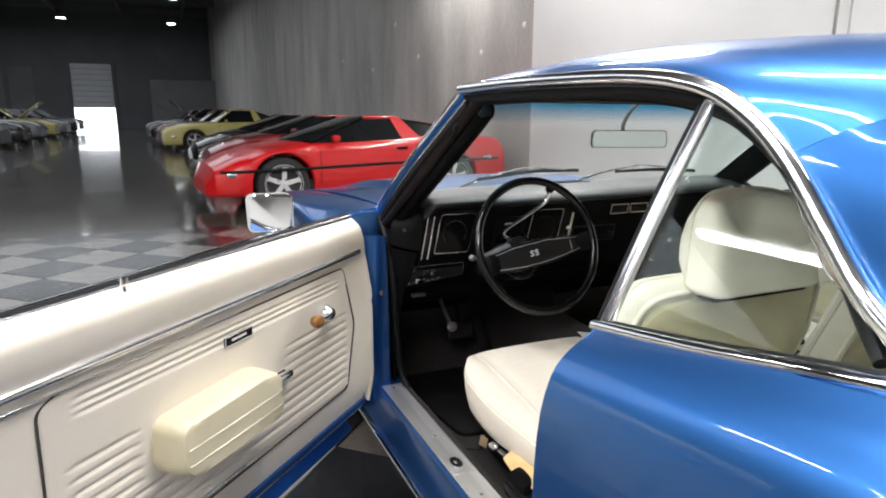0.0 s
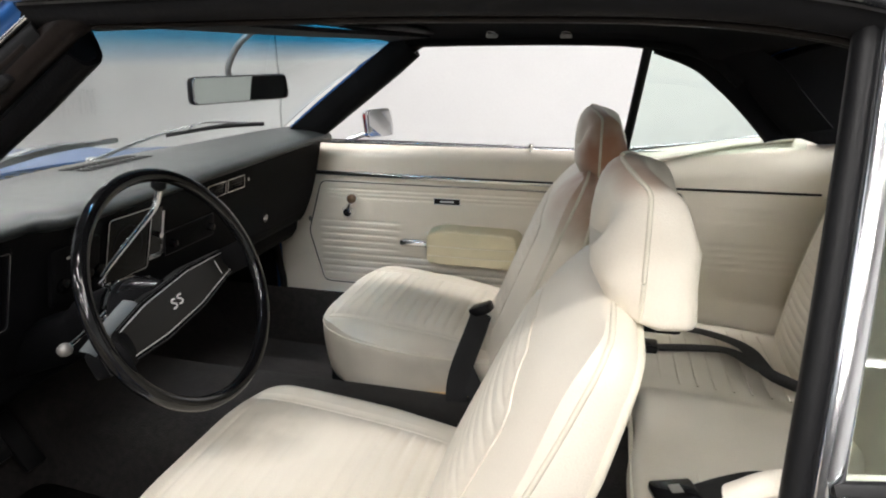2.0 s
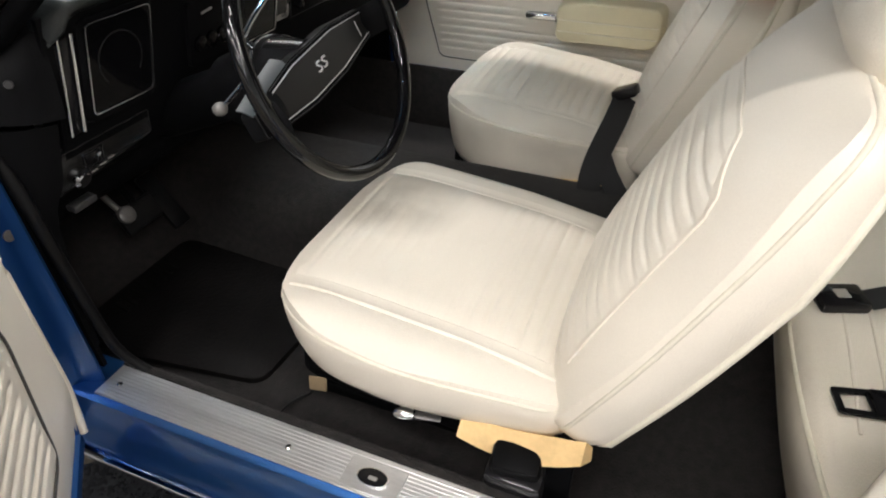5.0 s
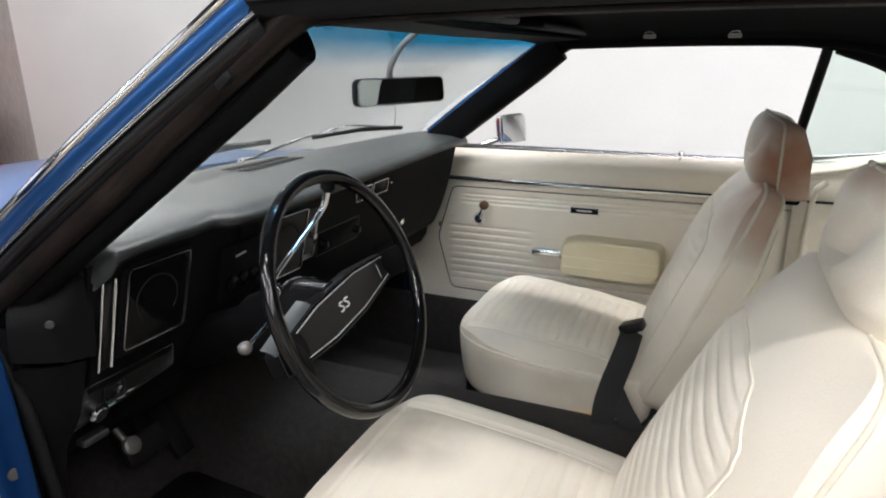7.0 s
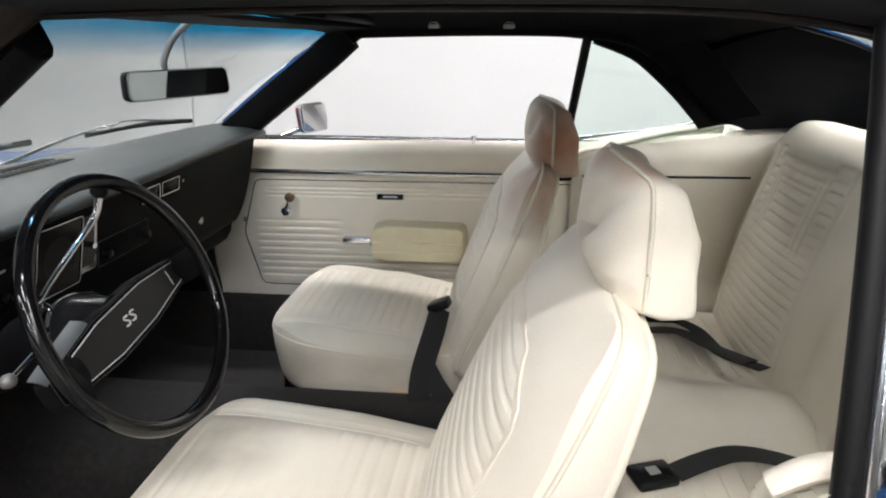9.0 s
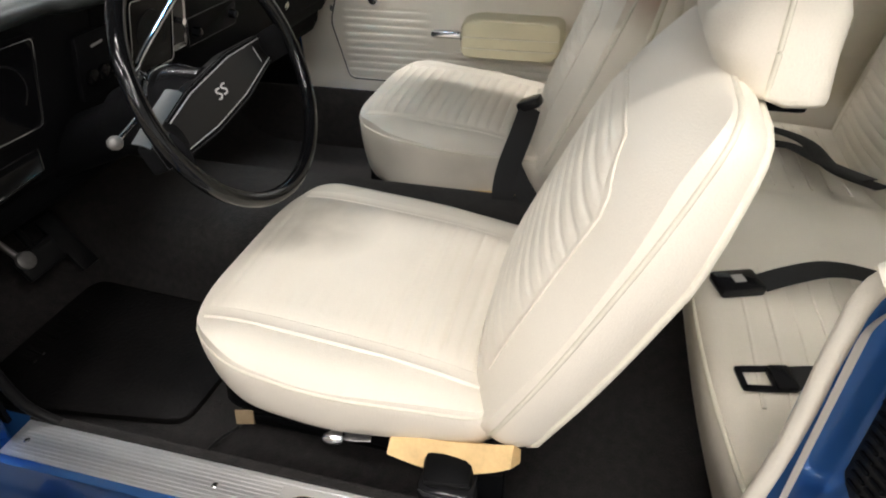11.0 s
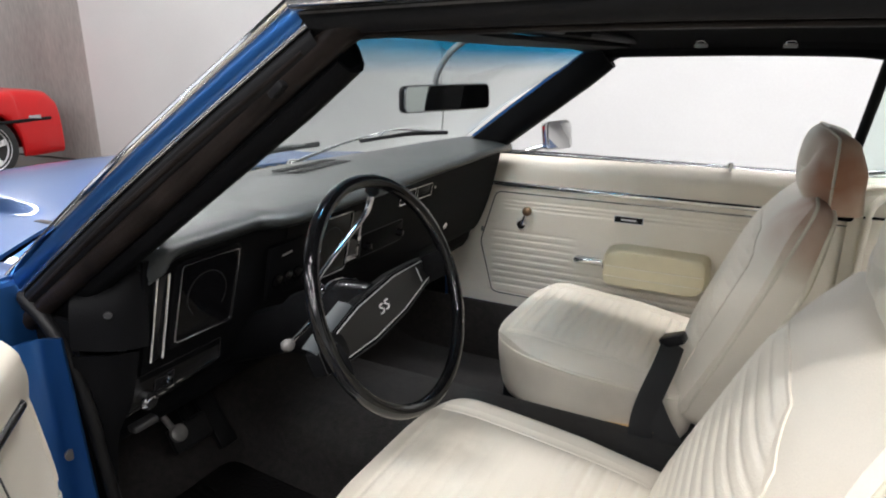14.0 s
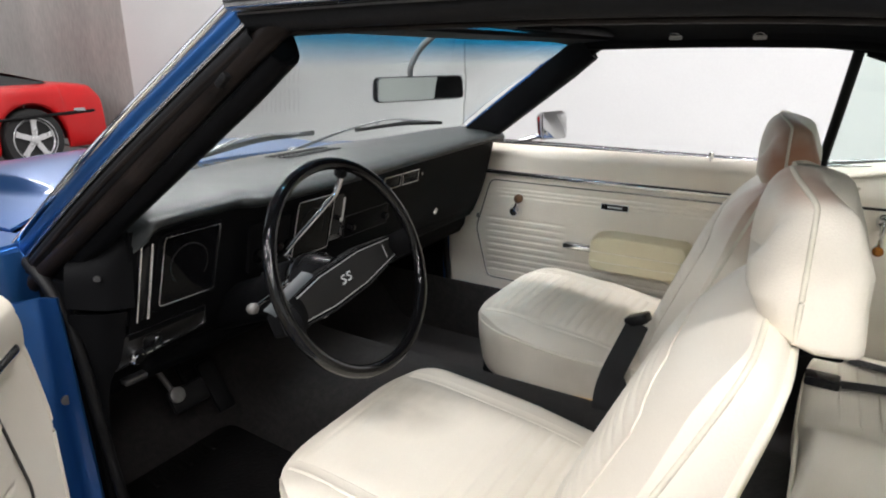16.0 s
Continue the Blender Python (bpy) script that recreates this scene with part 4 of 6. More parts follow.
def door(parent, knob_at, knob):
    """A door in the place of the closed right one; XF sets where it goes."""
    ys = [0.385 - 1.24 * i / 16 for i in range(17)]
    outer = part("outer_skin", loft([side_row(y, 1, False) for y in ys], 3, 1, 0.004), BLUE, parent, "blue painted door skin")
    # inner panel with pressed ribs and a sunk outline
    n, k = 96, 260
    upper = [0.765, 0.752, 0.739]
    lower = [0.655 - 0.0235 * i for i in range(9)]
    bm = bmesh.new()
    grid = []
    for i in range(n + 1):
        col = []
        for j in range(k + 1):
            z = 0.315 + 0.600 * j / k
            lip = 0.352 + 0.066 * max(0, min(1, (0.87 - z) / 0.20)) ** 0.8 * max(0.15, min(1, (z - 0.29) / 0.12)) ** 0.6
            y = lip - (lip + 0.840) * i / n
            x = 0.735
            if z > 0.80:
                x = 0.735 - 0.016 * math.sin(min(1, (z - 0.80) / 0.075) * math.pi / 2) + 0.030 * max(0, (z - 0.875) / 0.04) ** 2
            if z < 0.43:
                x = 0.735 + 0.02 * ((0.43 - z) / 0.115) ** 2
            r = groove(z, upper) * (1 if -0.56 < y < 0.215 else 0)
            if y > 0.02 or y < -0.47:
                r += groove(z, lower) * (1 if y < 0.255 and y > -0.585 else 0)
            else:
                r += groove(z, lower[5:]) + groove(z, lower[:5]) * max(0, min(1, (y + 0.03) / 0.05))
            x += 0.0042 * min(1, r)
            x -= 0.003 * (1 if 0.44 < z < 0.79 and -0.63 < y < 0.27 else 0)
            col.append(bm.verts.new((x, y + (0.0 if z < 0.8 else -0.02 * (z - 0.8) / 0.115), z)))
        grid.append(col)
    for i in range(n):
        for j in range(k):
            bm.faces.new((grid[i][j], grid[i + 1][j], grid[i + 1][j + 1], grid[i][j + 1]))
    panel = part("inner_panel", bm, CREAM, parent, "cream ribbed vinyl door panel", 60)
    # shell edges between skin and panel
    part("door_shell", loft([[(0.741, 0.366, z), (0.80, 0.378, z), (0.862 if z < 0.85 else 0.80, 0.383, z)] for z in (0.34, 0.5, 0.7, 0.88)], 2, 2, 0.004), BLUE, parent)
    part("door_end", loft([[(0.745, -0.842, z), (0.80, -0.85, z), (0.862 if z < 0.85 else 0.80, -0.854, z)] for z in (0.34, 0.5, 0.7, 0.88)], 2, 2, 0.004), BLUE, parent)
    part("door_bottom", rbox((0.13, 1.21, 0.02), 0.004, pose(0.80, -0.235, 0.345)), BLUE, parent)
    lip_run = [0.335 + 0.565 * q / 26 for q in range(27)]
    part("edge_welt", tube([(0.738, 0.350 + 0.066 * max(0, min(1, (0.87 - z) / 0.20)) ** 0.8 * max(0.15, min(1, (z - 0.29) / 0.12)) ** 0.6 - 0.02 * max(0, z - 0.8) / 0.115, z) for z in lip_run], 0.006, 8, 1), CREAM, parent, "cream rolled panel edge")
    out = rounded([(0.250, 0.788), (0.305, 0.612), (0.258, 0.434), (-0.600, 0.424), (-0.635, 0.464), (-0.63, 0.77), (-0.60, 0.785)], 0.02)
    pm = Matrix(((0, 0, -1, 0.7345), (1, 0, 0, 0), (0, 1, 0, 0), (0, 0, 0, 1)))
    # Thin dark strip: the shade in the panel's groove, put in as colour.
    part("outline_shade", frame_strip(out, 0.0034, 0.0030, pm), GROOVE_SHADE, panel, "dark strip painted as the groove's shade round the panel")
    part("chrome_strip", tube([(0.727, 0.335, 0.8195), (0.726, 0, 0.817), (0.727, -0.80, 0.812)], 0.0058, 8, 3, flat=1.3), BRIGHT, panel, "thin chrome strip")
    part("bottom_strip", tube([(0.7325, -0.19, 0.437), (0.7325, -0.60, 0.434)], 0.0028, 6, 2), CHROME, panel, "thin chrome strip")
    part("second_strip", tube([(0.7295, -0.18, 0.790), (0.7295, -0.80, 0.788)], 0.0022, 6, 2), CHROME, panel)
    part("belt_strip", tube([(0.770, 0.345, 0.917), (0.770, 0, 0.917), (0.770, -0.60, 0.911), (0.770, -0.835, 0.918)], 0.011, 8, 4, flat=0.8), RUBBER, parent, "black rubber belt strip")
    part("belt_lip", tube([(0.752, 0.335, 0.921), (0.752, 0, 0.921), (0.752, -0.60, 0.915), (0.752, -0.835, 0.922)], 0.003, 6, 4), SATIN, parent)
    part("belt_chrome", tube([(0.795, 0.37, 0.912), (0.795, 0, 0.915), (0.795, -0.60, 0.909), (0.795, -0.85, 0.917)], 0.007, 8, 4), CHROME, parent)
    # armrest
    top = lambda x, y: 0.078 - 0.10 * max(0, abs(x) - 0.12) - 0.3 * y * y
    ao = rounded([(-0.152, -0.058), (0.125, -0.060), (0.152, -0.03), (0.148, 0.056), (-0.10, 0.060), (-0.15, 0.045)], 0.028, 6)
    am = Matrix(((0, 0, -1, 0.736), (-1, 0, 0, -0.281), (0, 1, 0, 0.604), (0, 0, 0, 1)))
    bm = pad_mesh(ao, [(1.02, 0.0), (1.0, 0.045), (0.985, 0.062), (0.95, 0.074)], top, (0.9, 0.75, 0.5, 0.25))
    bm.transform(am)
    arm = part("armrest", bm, CREAM_AGED, parent, "yellowed cream armrest")
    for zz in (0.006, -0.026):
        part("armrest_seam", tube([am @ Vector((-0.14, zz, 0.0765)), am @ Vector((0, zz, 0.0785)), am @ Vector((0.138, zz, 0.0765))], 0.0018, 6, 3), PIPING, arm)
    part("armrest_screw", lathe([(0.006, 0), (0.006, 0.003)], am @ pose(-0.152, -0.01, 0.04, 0, -90, 0), 10), RUBBER, arm)
    # pull handle in its cup
    part("handle_cup", prism(rounded([(-0.046, -0.011), (0.046, -0.011), (0.046, 0.011), (-0.046, 0.011)], 0.008), 0.004, Matrix(((0, 0, -1, 0.7345), (-1, 0, 0, -0.075), (0, 1, 0, 0.594), (0, 0, 0, 1))), 0.001), RUBBER, parent)
    part("pull_handle", rbox((0.020, 0.096, 0.019), 0.006, pose(0.720, -0.076, 0.597, 0, 12, 3)), BRIGHT, parent, "chrome inside door handle")
    # window crank
    hub, kn = Vector((0.734, 0.152, 0.690)), Vector((0.704, knob_at[0], knob_at[1]))
    crank = part("window_crank", lathe([(0.0235, 0), (0.0235, 0.010), (0.019, 0.018), (0.014, 0.026), (0.006, 0.028)], Matrix.Translation(hub) @ pose(0, 0, 0, 0, -90, 0), 20), BRIGHT, parent, "chrome window crank")
    part("crank_arm", tube([hub + Vector((-0.018, 0, 0)), hub.lerp(kn, 0.5) + Vector((-0.020, 0, 0)), kn + Vector((0.0, 0, 0))], 0.0068, 8, 4, flat=0.8), CHROME, crank)
    part("crank_knob", lathe([(0.005, -0.004), (0.011, 0.0), (0.0155, 0.010), (0.0155, 0.020), (0.010, 0.027), (0.003, 0.029)], Matrix.Translation(kn) @ pose(0, 0, 0, 0, -90, 0), 18), knob, crank, "brown plastic crank knob")
    em = part("name_plate", rbox((0.004, 0.088, 0.021), 0.0015, pose(0.731, -0.187, 0.7395)), GLOSS, parent, "black name plate with silver edge")
    part("plate_edge", frame_strip(rounded([(-0.044, -0.0105), (0.044, -0.0105), (0.044, 0.0105), (-0.044, 0.0105)], 0.002, 2), 0.0016, 0.001, Matrix(((0, 0, -1, 0.7292), (-1, 0, 0, -0.187), (0, 1, 0, 0.7395), (0, 0, 0, 1)))), SILVER, em)
    part("plate_mark", rbox((0.001, 0.046, 0.005), 0.0003, pose(0.7286, -0.187, 0.7395), 1), SILVER, em)
    part("lock_knob", lathe([(0.0045, 0), (0.0045, 0.020), (0.008, 0.024), (0.008, 0.034), (0.004, 0.037)], pose(0.742, -0.449, 0.897), 12), CHROME, parent, "chrome door lock knob")
    return outer


def ext_mirror(parent, c, face_yaw, foot, up=-9):
    """A round-cornered chrome mirror on its stalk; face_yaw: the way its glass looks."""
    m = Matrix.Translation(c) @ pose(0, 0, 0, 0, 0, face_yaw) @ pose(0, 0, 0, 90 + up, 0, 0)
    out = rounded([(-0.056, -0.048), (0.056, -0.050), (0.060, 0.048), (-0.050, 0.050)], 0.020, 6)
    bm = pad_mesh([(-x, y) for x, y in out][::-1], [(1.0, 0.0), (1.0, 0.012), (0.97, 0.022)], lambda x, y: 0.036 - 2.0 * (x * x + y * y), (0.9, 0.7, 0.4, 0.1))
    bm.transform(m @ Matrix.Diagonal((1, 1, -1, 1)))
    hs = part("door_mirror", bm, CHROME, parent, "chrome door mirror")
    part("mirror_glass", prism([(x * 0.94, y * 0.94) for x, y in out], 0.003, m @ pose(0, 0, 0.0005), 0.001), MIRROR, hs, "mirror glass")
    part("mirror_stalk", tube([Vector(c) + Vector((0, 0.02, -0.03)), Vector(c).lerp(Vector(foot), 0.6) + Vector((0, 0.01, -0.012)), foot], 0.009, 8, 4), CHROME, hs)


right_door = part("door", bmesh.new(), BLUE, car, "closed passenger door with cream inner panel")
door(right_door, (0.126, 0.742), BROWN_KNOB)
ext_mirror(right_door, (0.945, 0.112, 0.962), -32, (0.815, 0.215, 0.905))
left_door = part("door", bmesh.new(), BLUE, car, "driver's door standing wide open, cream inside")
XF.append(OPEN)
door(left_door, (0.052, 0.702), KNOB)
XF.pop()
ext_mirror(left_door, (-1.083, 0.085, 0.962), -10, (-1.10, 0.17, 0.905), -7)

# ---- quarter trim, package tray ----
for s in (-1, 1):
    lines = [0.765, 0.752, 0.739, 0.66, 0.64, 0.62, 0.60]
    bm = bmesh.new()
    grid = []
    y0 = -0.785 if s < 0 else -0.745
    for i in range(33):
        f = i / 32
        y = y0 - 0.62 * f
        run = -0.772 - y
        zt = 0.895 + 0.08 * min(1, max(0, f - 0.02) / 0.6) if s < 0 else 0.921 + 0.16 * min(run, 0.32) + 0.07 * max(0, run - 0.32)
        col = []
        for j in range(91):
            g = j / 90
            z = 0.32 + (zt - 0.32) * g
            x = 0.700 - 0.02 * f
            if g > 0.84:
                x += 0.060 * ((g - 0.84) / 0.16) ** 1.6
            if f < 0.06:
                x += 0.02 * (1 - f / 0.06) ** 2
            x += 0.003 * min(1, groove(z, lines)) * (1 if f > 0.08 else 0)
            col.append(bm.verts.new((s * x, y, z)))
        grid.append(col)
    for i in range(32):
        for j in range(90):
            bm.faces.new((grid[i][j], grid[i + 1][j], grid[i + 1][j + 1], grid[i][j + 1]))
    q = part("quarter_trim", bm, CREAM, car, "cream ribbed vinyl rear side trim", 60)
    part("trim_strip", tube([(s * 0.697, y0 - 0.03, 0.822), (s * 0.684, y0 - 0.5, 0.826)], 0.0034, 8, 2), RUBBER, q, "dark strip on the side trim")
    part("trim_cap", tube([(s * 0.722, y0 + 0.004, 0.868), (s * 0.728, y0 - 0.03, 0.892), (s * 0.735, y0 - 0.10, 0.905), (s * 0.738, y0 - 0.26, 0.945), (s * 0.73, y0 - 0.42, 0.972)], 0.014, 8, 4, flat=0.6), CREAM, q, "rolled cream trim edge")
for s in (1,):
    rk = part("window_crank", lathe([(0.018, 0), (0.018, 0.010), (0.012, 0.020), (0.006, 0.022)], Matrix.Translation((0.694, -0.880, 0.795)) @ pose(0, 0, 0, 0, -90, 0), 18), CHROME, car, "chrome rear window crank")
    part("crank_arm", tube([(0.678, -0.880, 0.795), (0.670, -0.879, 0.76), (0.674, -0.877, 0.722)], 0.006, 8, 3), CHROME, rk)
    part("crank_knob", lathe([(0.005, -0.004), (0.013, 0.004), (0.013, 0.016), (0.006, 0.022)], Matrix.Translation((0.674, -0.877, 0.722)) @ pose(0, 0, 0, 0, -90, 0), 16), KNOB, rk, "amber plastic crank knob")
part("package_tray", loft([[(-0.66, -1.33, 0.975), (0, -1.33, 0.985), (0.66, -1.33, 0.975)], [(-0.60, -1.80, 0.962), (0, -1.82, 0.97), (0.60, -1.80, 0.962)]], 3, 3, 0.01), BLACK, car, "black rear parcel shelf")
for x, y, z in ((0.548, -0.357, 1.245), (0.548, -0.551, 1.2425)):
    hk = part("coat_hook", rbox((0.016, 0.030, 0.010), 0.003, pose(x, y, z - 0.004)), IVORY, car, "small pale coat hook")
    part("hook_bail", tube([(x - 0.012, y - 0.010, z), (x - 0.022, y - 0.008, z + 0.006), (x - 0.022, y + 0.008, z + 0.006), (x - 0.012, y + 0.010, z)], 0.002, 6, 3), SATIN, hk)
for s in (-1, 1):
    part("sun_visor", rbox((0.46, 0.15, 0.018), 0.008, pose(s * 0.31, -0.135, 1.262, 6, 0, 0)), BLACK, car, "black folded sun visor")

# ---- front seats ----
def seat(name, label, cx, dy, lean, head_y, worn):
    st = thing(name, label, "car seat", group="front bucket seats")
    XF.append(pose(cx, dy, 0))
    # cushion
    out = rounded([(-0.228, -0.50), (0.228, -0.50), (0.268, -0.24), (0.256, -0.10), (0.208, -0.020), (0.12, 0.004), (-0.12, 0.004), (-0.208, -0.020), (-0.256, -0.10), (-0.268, -0.24)], 0.06, 6)

    def rim(x, y):
        return 0.504 + 0.105 * (y + 0.25)

    def side(k):
        return lambda x, y: rim(x, y) - k * ((0.072 if worn else 0.112) + 0.07 * (y + 0.5))

    def top(x, y):
        a = abs(x)
        dome = (1 - min(1, a / 0.270) ** 3.0) * (1 - min(1, abs((y + 0.20) / (0.212 if y > -0.20 else 0.31))) ** 3.4)
        return rim(x, y) + 0.004 + 0.036 * dome + (0.013 * math.exp(-((a - 0.217) / 0.030) ** 2) * max(0.2, min(1, (y + 0.52) / 0.20)) - 0.004 * math.exp(-((a - 0.179) / 0.010) ** 2)) * max(0, min(1, (0.0 - y) / 0.08))

    cu = part("cushion", pad_mesh(out, [(0.88, side(1.04)), (0.925, side(0.98)), (0.955, side(0.84)), (0.978, side(0.6)), (0.995, side(0.3)), (1.0, side(0.1)), (0.998, rim)], top, (0.985, 0.965, 0.93, 0.88, 0.8, 0.7, 0.6, 0.45, 0.3, 0.15), (0, -0.235)), SOILED, st, "cream vinyl seat cushion, slightly soiled")
    part("cushion_piping", tube([(x * 0.992, (y + 0.235) * 0.992 - 0.235, rim(x, y) + 0.003) for x, y in out[::2]], 0.0032, 6, 1, closed=True), PIPING, cu, "yellowed piping")
    bm = bmesh.new()
    grid = []
    for i in range(121):
        y = -0.030 - 0.440 * i / 120
        strength = 1.0 if y < -0.33 else max(0.18 if worn else 0.75, 1 - (y + 0.33) / 0.08)
        if y > -0.05:
            strength = 0.45 if worn else 0.9
        g = 0
        for q in range(18):
            g = max(g, math.exp(-((y + 0.018 + q * 0.0265) / 0.0035) ** 2))
        row = []
        for j in range(25):
            x = -0.168 + 0.336 * j / 24
            e = min(1, (0.168 - abs(x)) / 0.012)
            row.append(bm.verts.new((x, y, top(x, y) + 0.0015 + 0.004 * e - (0.0042 if worn else 0.0062) * g * strength * e)))
        grid.append(row)
    for i in range(120):
        for j in range(24):
            bm.faces.new((grid[i][j], grid[i][j + 1], grid[i + 1][j + 1], grid[i + 1][j]))
    part("cushion_insert", bm, SOILED, cu, "pleated cream seat insert", 70)
    for q in (-1, 1):
        rows = []
        for i in range(15):
            yy = -0.035 - 0.435 * i / 14
            rows.append([(q * a, yy, top(q * a, yy) + up) for a, up in ((0.1655, 0.0005), (0.169, 0.0034), (0.179, 0.0036), (0.189, 0.0032), (0.1925, -0.001))])
        part("welt", loft(rows, 1, 2, 0.001), CREAM, cu, "flat sewn welt")
    # base and runners
    part("seat_base", rbox((0.40, 0.40, 0.08), 0.02, pose(0, -0.23, 0.372, 6, 0, 0)), BLACK, st, "black seat base")
    for x in (-0.125, 0.125):
        rn = part("seat_runner", rbox((0.03, 0.44, 0.03), 0.006, pose(x, -0.22, 0.255)), BLACK, st, "dark steel seat runner")
        for yy in (-0.02, -0.40):
            part("runner_foot", rbox((0.024, 0.03, 0.06), 0.004, pose(x, yy, 0.30)), BLACK, rn)
    # backrest, leaning
    bk = axes((0, -0.465, 0.50), (-1, 0, 0), (0, -math.sin(radians(lean)), math.cos(radians(lean))))
    out2 = rounded([(-0.235, -0.07), (0.235, -0.07), (0.258, 0.16), (0.252, 0.36), (0.222, 0.482), (0.13, 0.486), (-0.13, 0.486), (-0.222, 0.482), (-0.252, 0.36), (-0.258, 0.16)], 0.07, 6)
    def rear(k):
        return lambda x, y: k * (1 - 0.26 * max(0.0, (y - 0.33) / 0.155))

    f2 = lambda x, y: -0.026 + 0.070 * (1 - min(1, abs(x / 0.262)) ** 3.6) * (1 - min(1, abs((y - 0.20) / 0.288)) ** 4.5)
    bm = pad_mesh(out2, [(0.90, rear(-0.088)), (0.96, rear(-0.084)), (0.99, rear(-0.068)), (1.0, rear(-0.048)), (0.998, -0.034), (0.992, -0.028)], f2, (0.985, 0.965, 0.94, 0.90, 0.85, 0.8, 0.7, 0.6, 0.45, 0.3, 0.15), (0, 0.215))
    bm.transform(bk)
    br = part("backrest", bm, STAINED, st, "cream vinyl backrest")
    part("backrest_piping", tube([bk @ Vector((x * 0.992, (y - 0.215) * 0.992 + 0.215, -0.027)) for x, y in out2[::2]], 0.0034, 6, 1, closed=True), PIPING, br, "yellowed piping")
    part("rear_piping", tube([bk @ Vector((x * 0.955, (y - 0.215) * 0.955 + 0.215, rear(-0.086)(x, y))) for x, y in out2[::2]], 0.0055, 6, 1, closed=True), PIPING, br, "yellowed rear edge piping")
    bm = pad_mesh([(x * 0.90, (y - 0.215) * 0.90 + 0.215) for x, y in out2], [(0.9, rear(-0.082)), (1.0, rear(-0.082)), (0.99, rear(-0.094))], rear(-0.097), (0.96, 0.8, 0.5, 0.2), (0, 0.215))
    bm.transform(bk)
    part("rear_panel", bm, CREAM_AGED, br, "cream plastic seat back panel")
    bm = bmesh.new()
    grid = []
    for i in range(121):
        y = -0.04 + 0.418 * i / 120
        hw = 0.186 - 0.074 * max(0, min(1, (y - 0.318) / 0.060)) ** 1.2
        g = 0
        for q in range(18):
            g = max(g, math.exp(-((y + 0.01 - q * 0.0262) / 0.0036) ** 2))
        row = []
        for j in range(25):
            x = (-1 + 2 * j / 24) * hw
            e = max(0, min(1, (hw - abs(x)) / 0.016, (0.378 - y) / 0.014))
            row.append(bm.verts.new(bk @ Vector((x, y, f2(x, y) + 0.0005 + 0.0030 * e - 0.0036 * g * e * max(0, min(1, (0.365 - y) / 0.012))))))
        grid.append(row)
    for i in range(120):
        for j in range(24):
            bm.faces.new((grid[i][j], grid[i][j + 1], grid[i + 1][j + 1], grid[i + 1][j]))
    part("backrest_insert", bm, CREAM, br, "pleated cream backrest insert", 70)
    edge2 = [(-0.192, -0.03), (-0.192, 0.316), (-0.182, 0.340), (-0.118, 0.382), (0, 0.386), (0.118, 0.382), (0.182, 0.340), (0.192, 0.316), (0.192, -0.03)]
    part("insert_welt", tube([bk @ Vector((x, y, f2(x, y) + 0.0005)) for a, b in zip(edge2, edge2[1:]) for x, y in ((a[0] + (b[0] - a[0]) * t / 5, a[1] + (b[1] - a[1]) * t / 5) for t in range(5))], 0.0016, 6, 2), CREAM, br)
    # head restraint over the top of the backrest
    hm = Matrix.Translation((0, head_y, 1.0))
    half = [(0.131, -0.087), (0.134, -0.040), (0.132, 0.010), (0.127, 0.040), (0.114, 0.060), (0.074, 0.072), (0.018, 0.078)]
    arch = rounded(half + [(-x, zz) for x, zz in half[::-1]], 0.011, 4)

    def crown(x, zz):
        """How far the crown leans forward towards its middle."""
        return 0.030 * max(0.0, 1 - (x / 0.118) ** 2) * max(0.0, min(1.0, (zz - 0.02) / 0.05))

    bm = bmesh.new()
    loops = []
    for sc, d in ((0.25, -0.058), (0.6, -0.057), (0.80, -0.055), (0.90, -0.050), (0.95, -0.042), (0.98, -0.028), (0.995, -0.012), (1.0, 0.002), (0.985, 0.012), (0.955, 0.022), (0.90, 0.033), (0.80, 0.045), (0.62, 0.055), (0.4, 0.061), (0.2, 0.063)):
        loop = []
        for x, zz in arch:
            flare = max(0.0, min(1.0, (-0.045 - zz) / 0.04))
            dd = d * (1 - 0.45 * max(0.0, zz) / 0.084) - (0.004 * flare if d < 0 else 0.020 * flare * min(1, d / 0.03)) + crown(x, zz)
            low = 1 - 0.12 * (1 - sc)
            loop.append(bm.verts.new(hm @ Vector((x * (1 - 0.85 * (1 - sc)) * (1 + 0.02 * flare), dd, (zz + 0.03) * (sc if zz > -0.03 else low) - 0.03 - 0.006 * flare * (d < 0)))))
        loops.append(loop)
    n = len(arch)
    for p_, q_ in zip(loops, loops[1:]):
        for q in range(n):
            bm.faces.new((p_[q], p_[(q + 1) % n], q_[(q + 1) % n], q_[q]))
    bm.faces.new(loops[0][::-1])
    bm.faces.new(loops[-1])
    hr = part("headrest", bm, STAINED, st, "arched cream vinyl headrest", 75)
    seam = [(x * 1.001, zz) for x, zz in arch if zz > -0.084]
    for q in (-1, 1):
        run = sorted([p for p in seam if p[0] * q > 0.0], key=lambda p: p[1])
        part("headrest_seam", tube([hm @ Vector((x * 1.003, 0.003 + crown(x, zz), zz + (0.001 if zz > 0 else 0))) for x, zz in run[::2]], 0.0028, 6, 3), PIPING, hr)
    # Wide black block: the post, plus the shade of the gap made solid.
    part("headrest_post_gap", rbox((0.222, 0.046, 0.022), 0.007, hm @ pose(0, -0.022, -0.094)), BLACK, st)
    XF.pop()
    return st


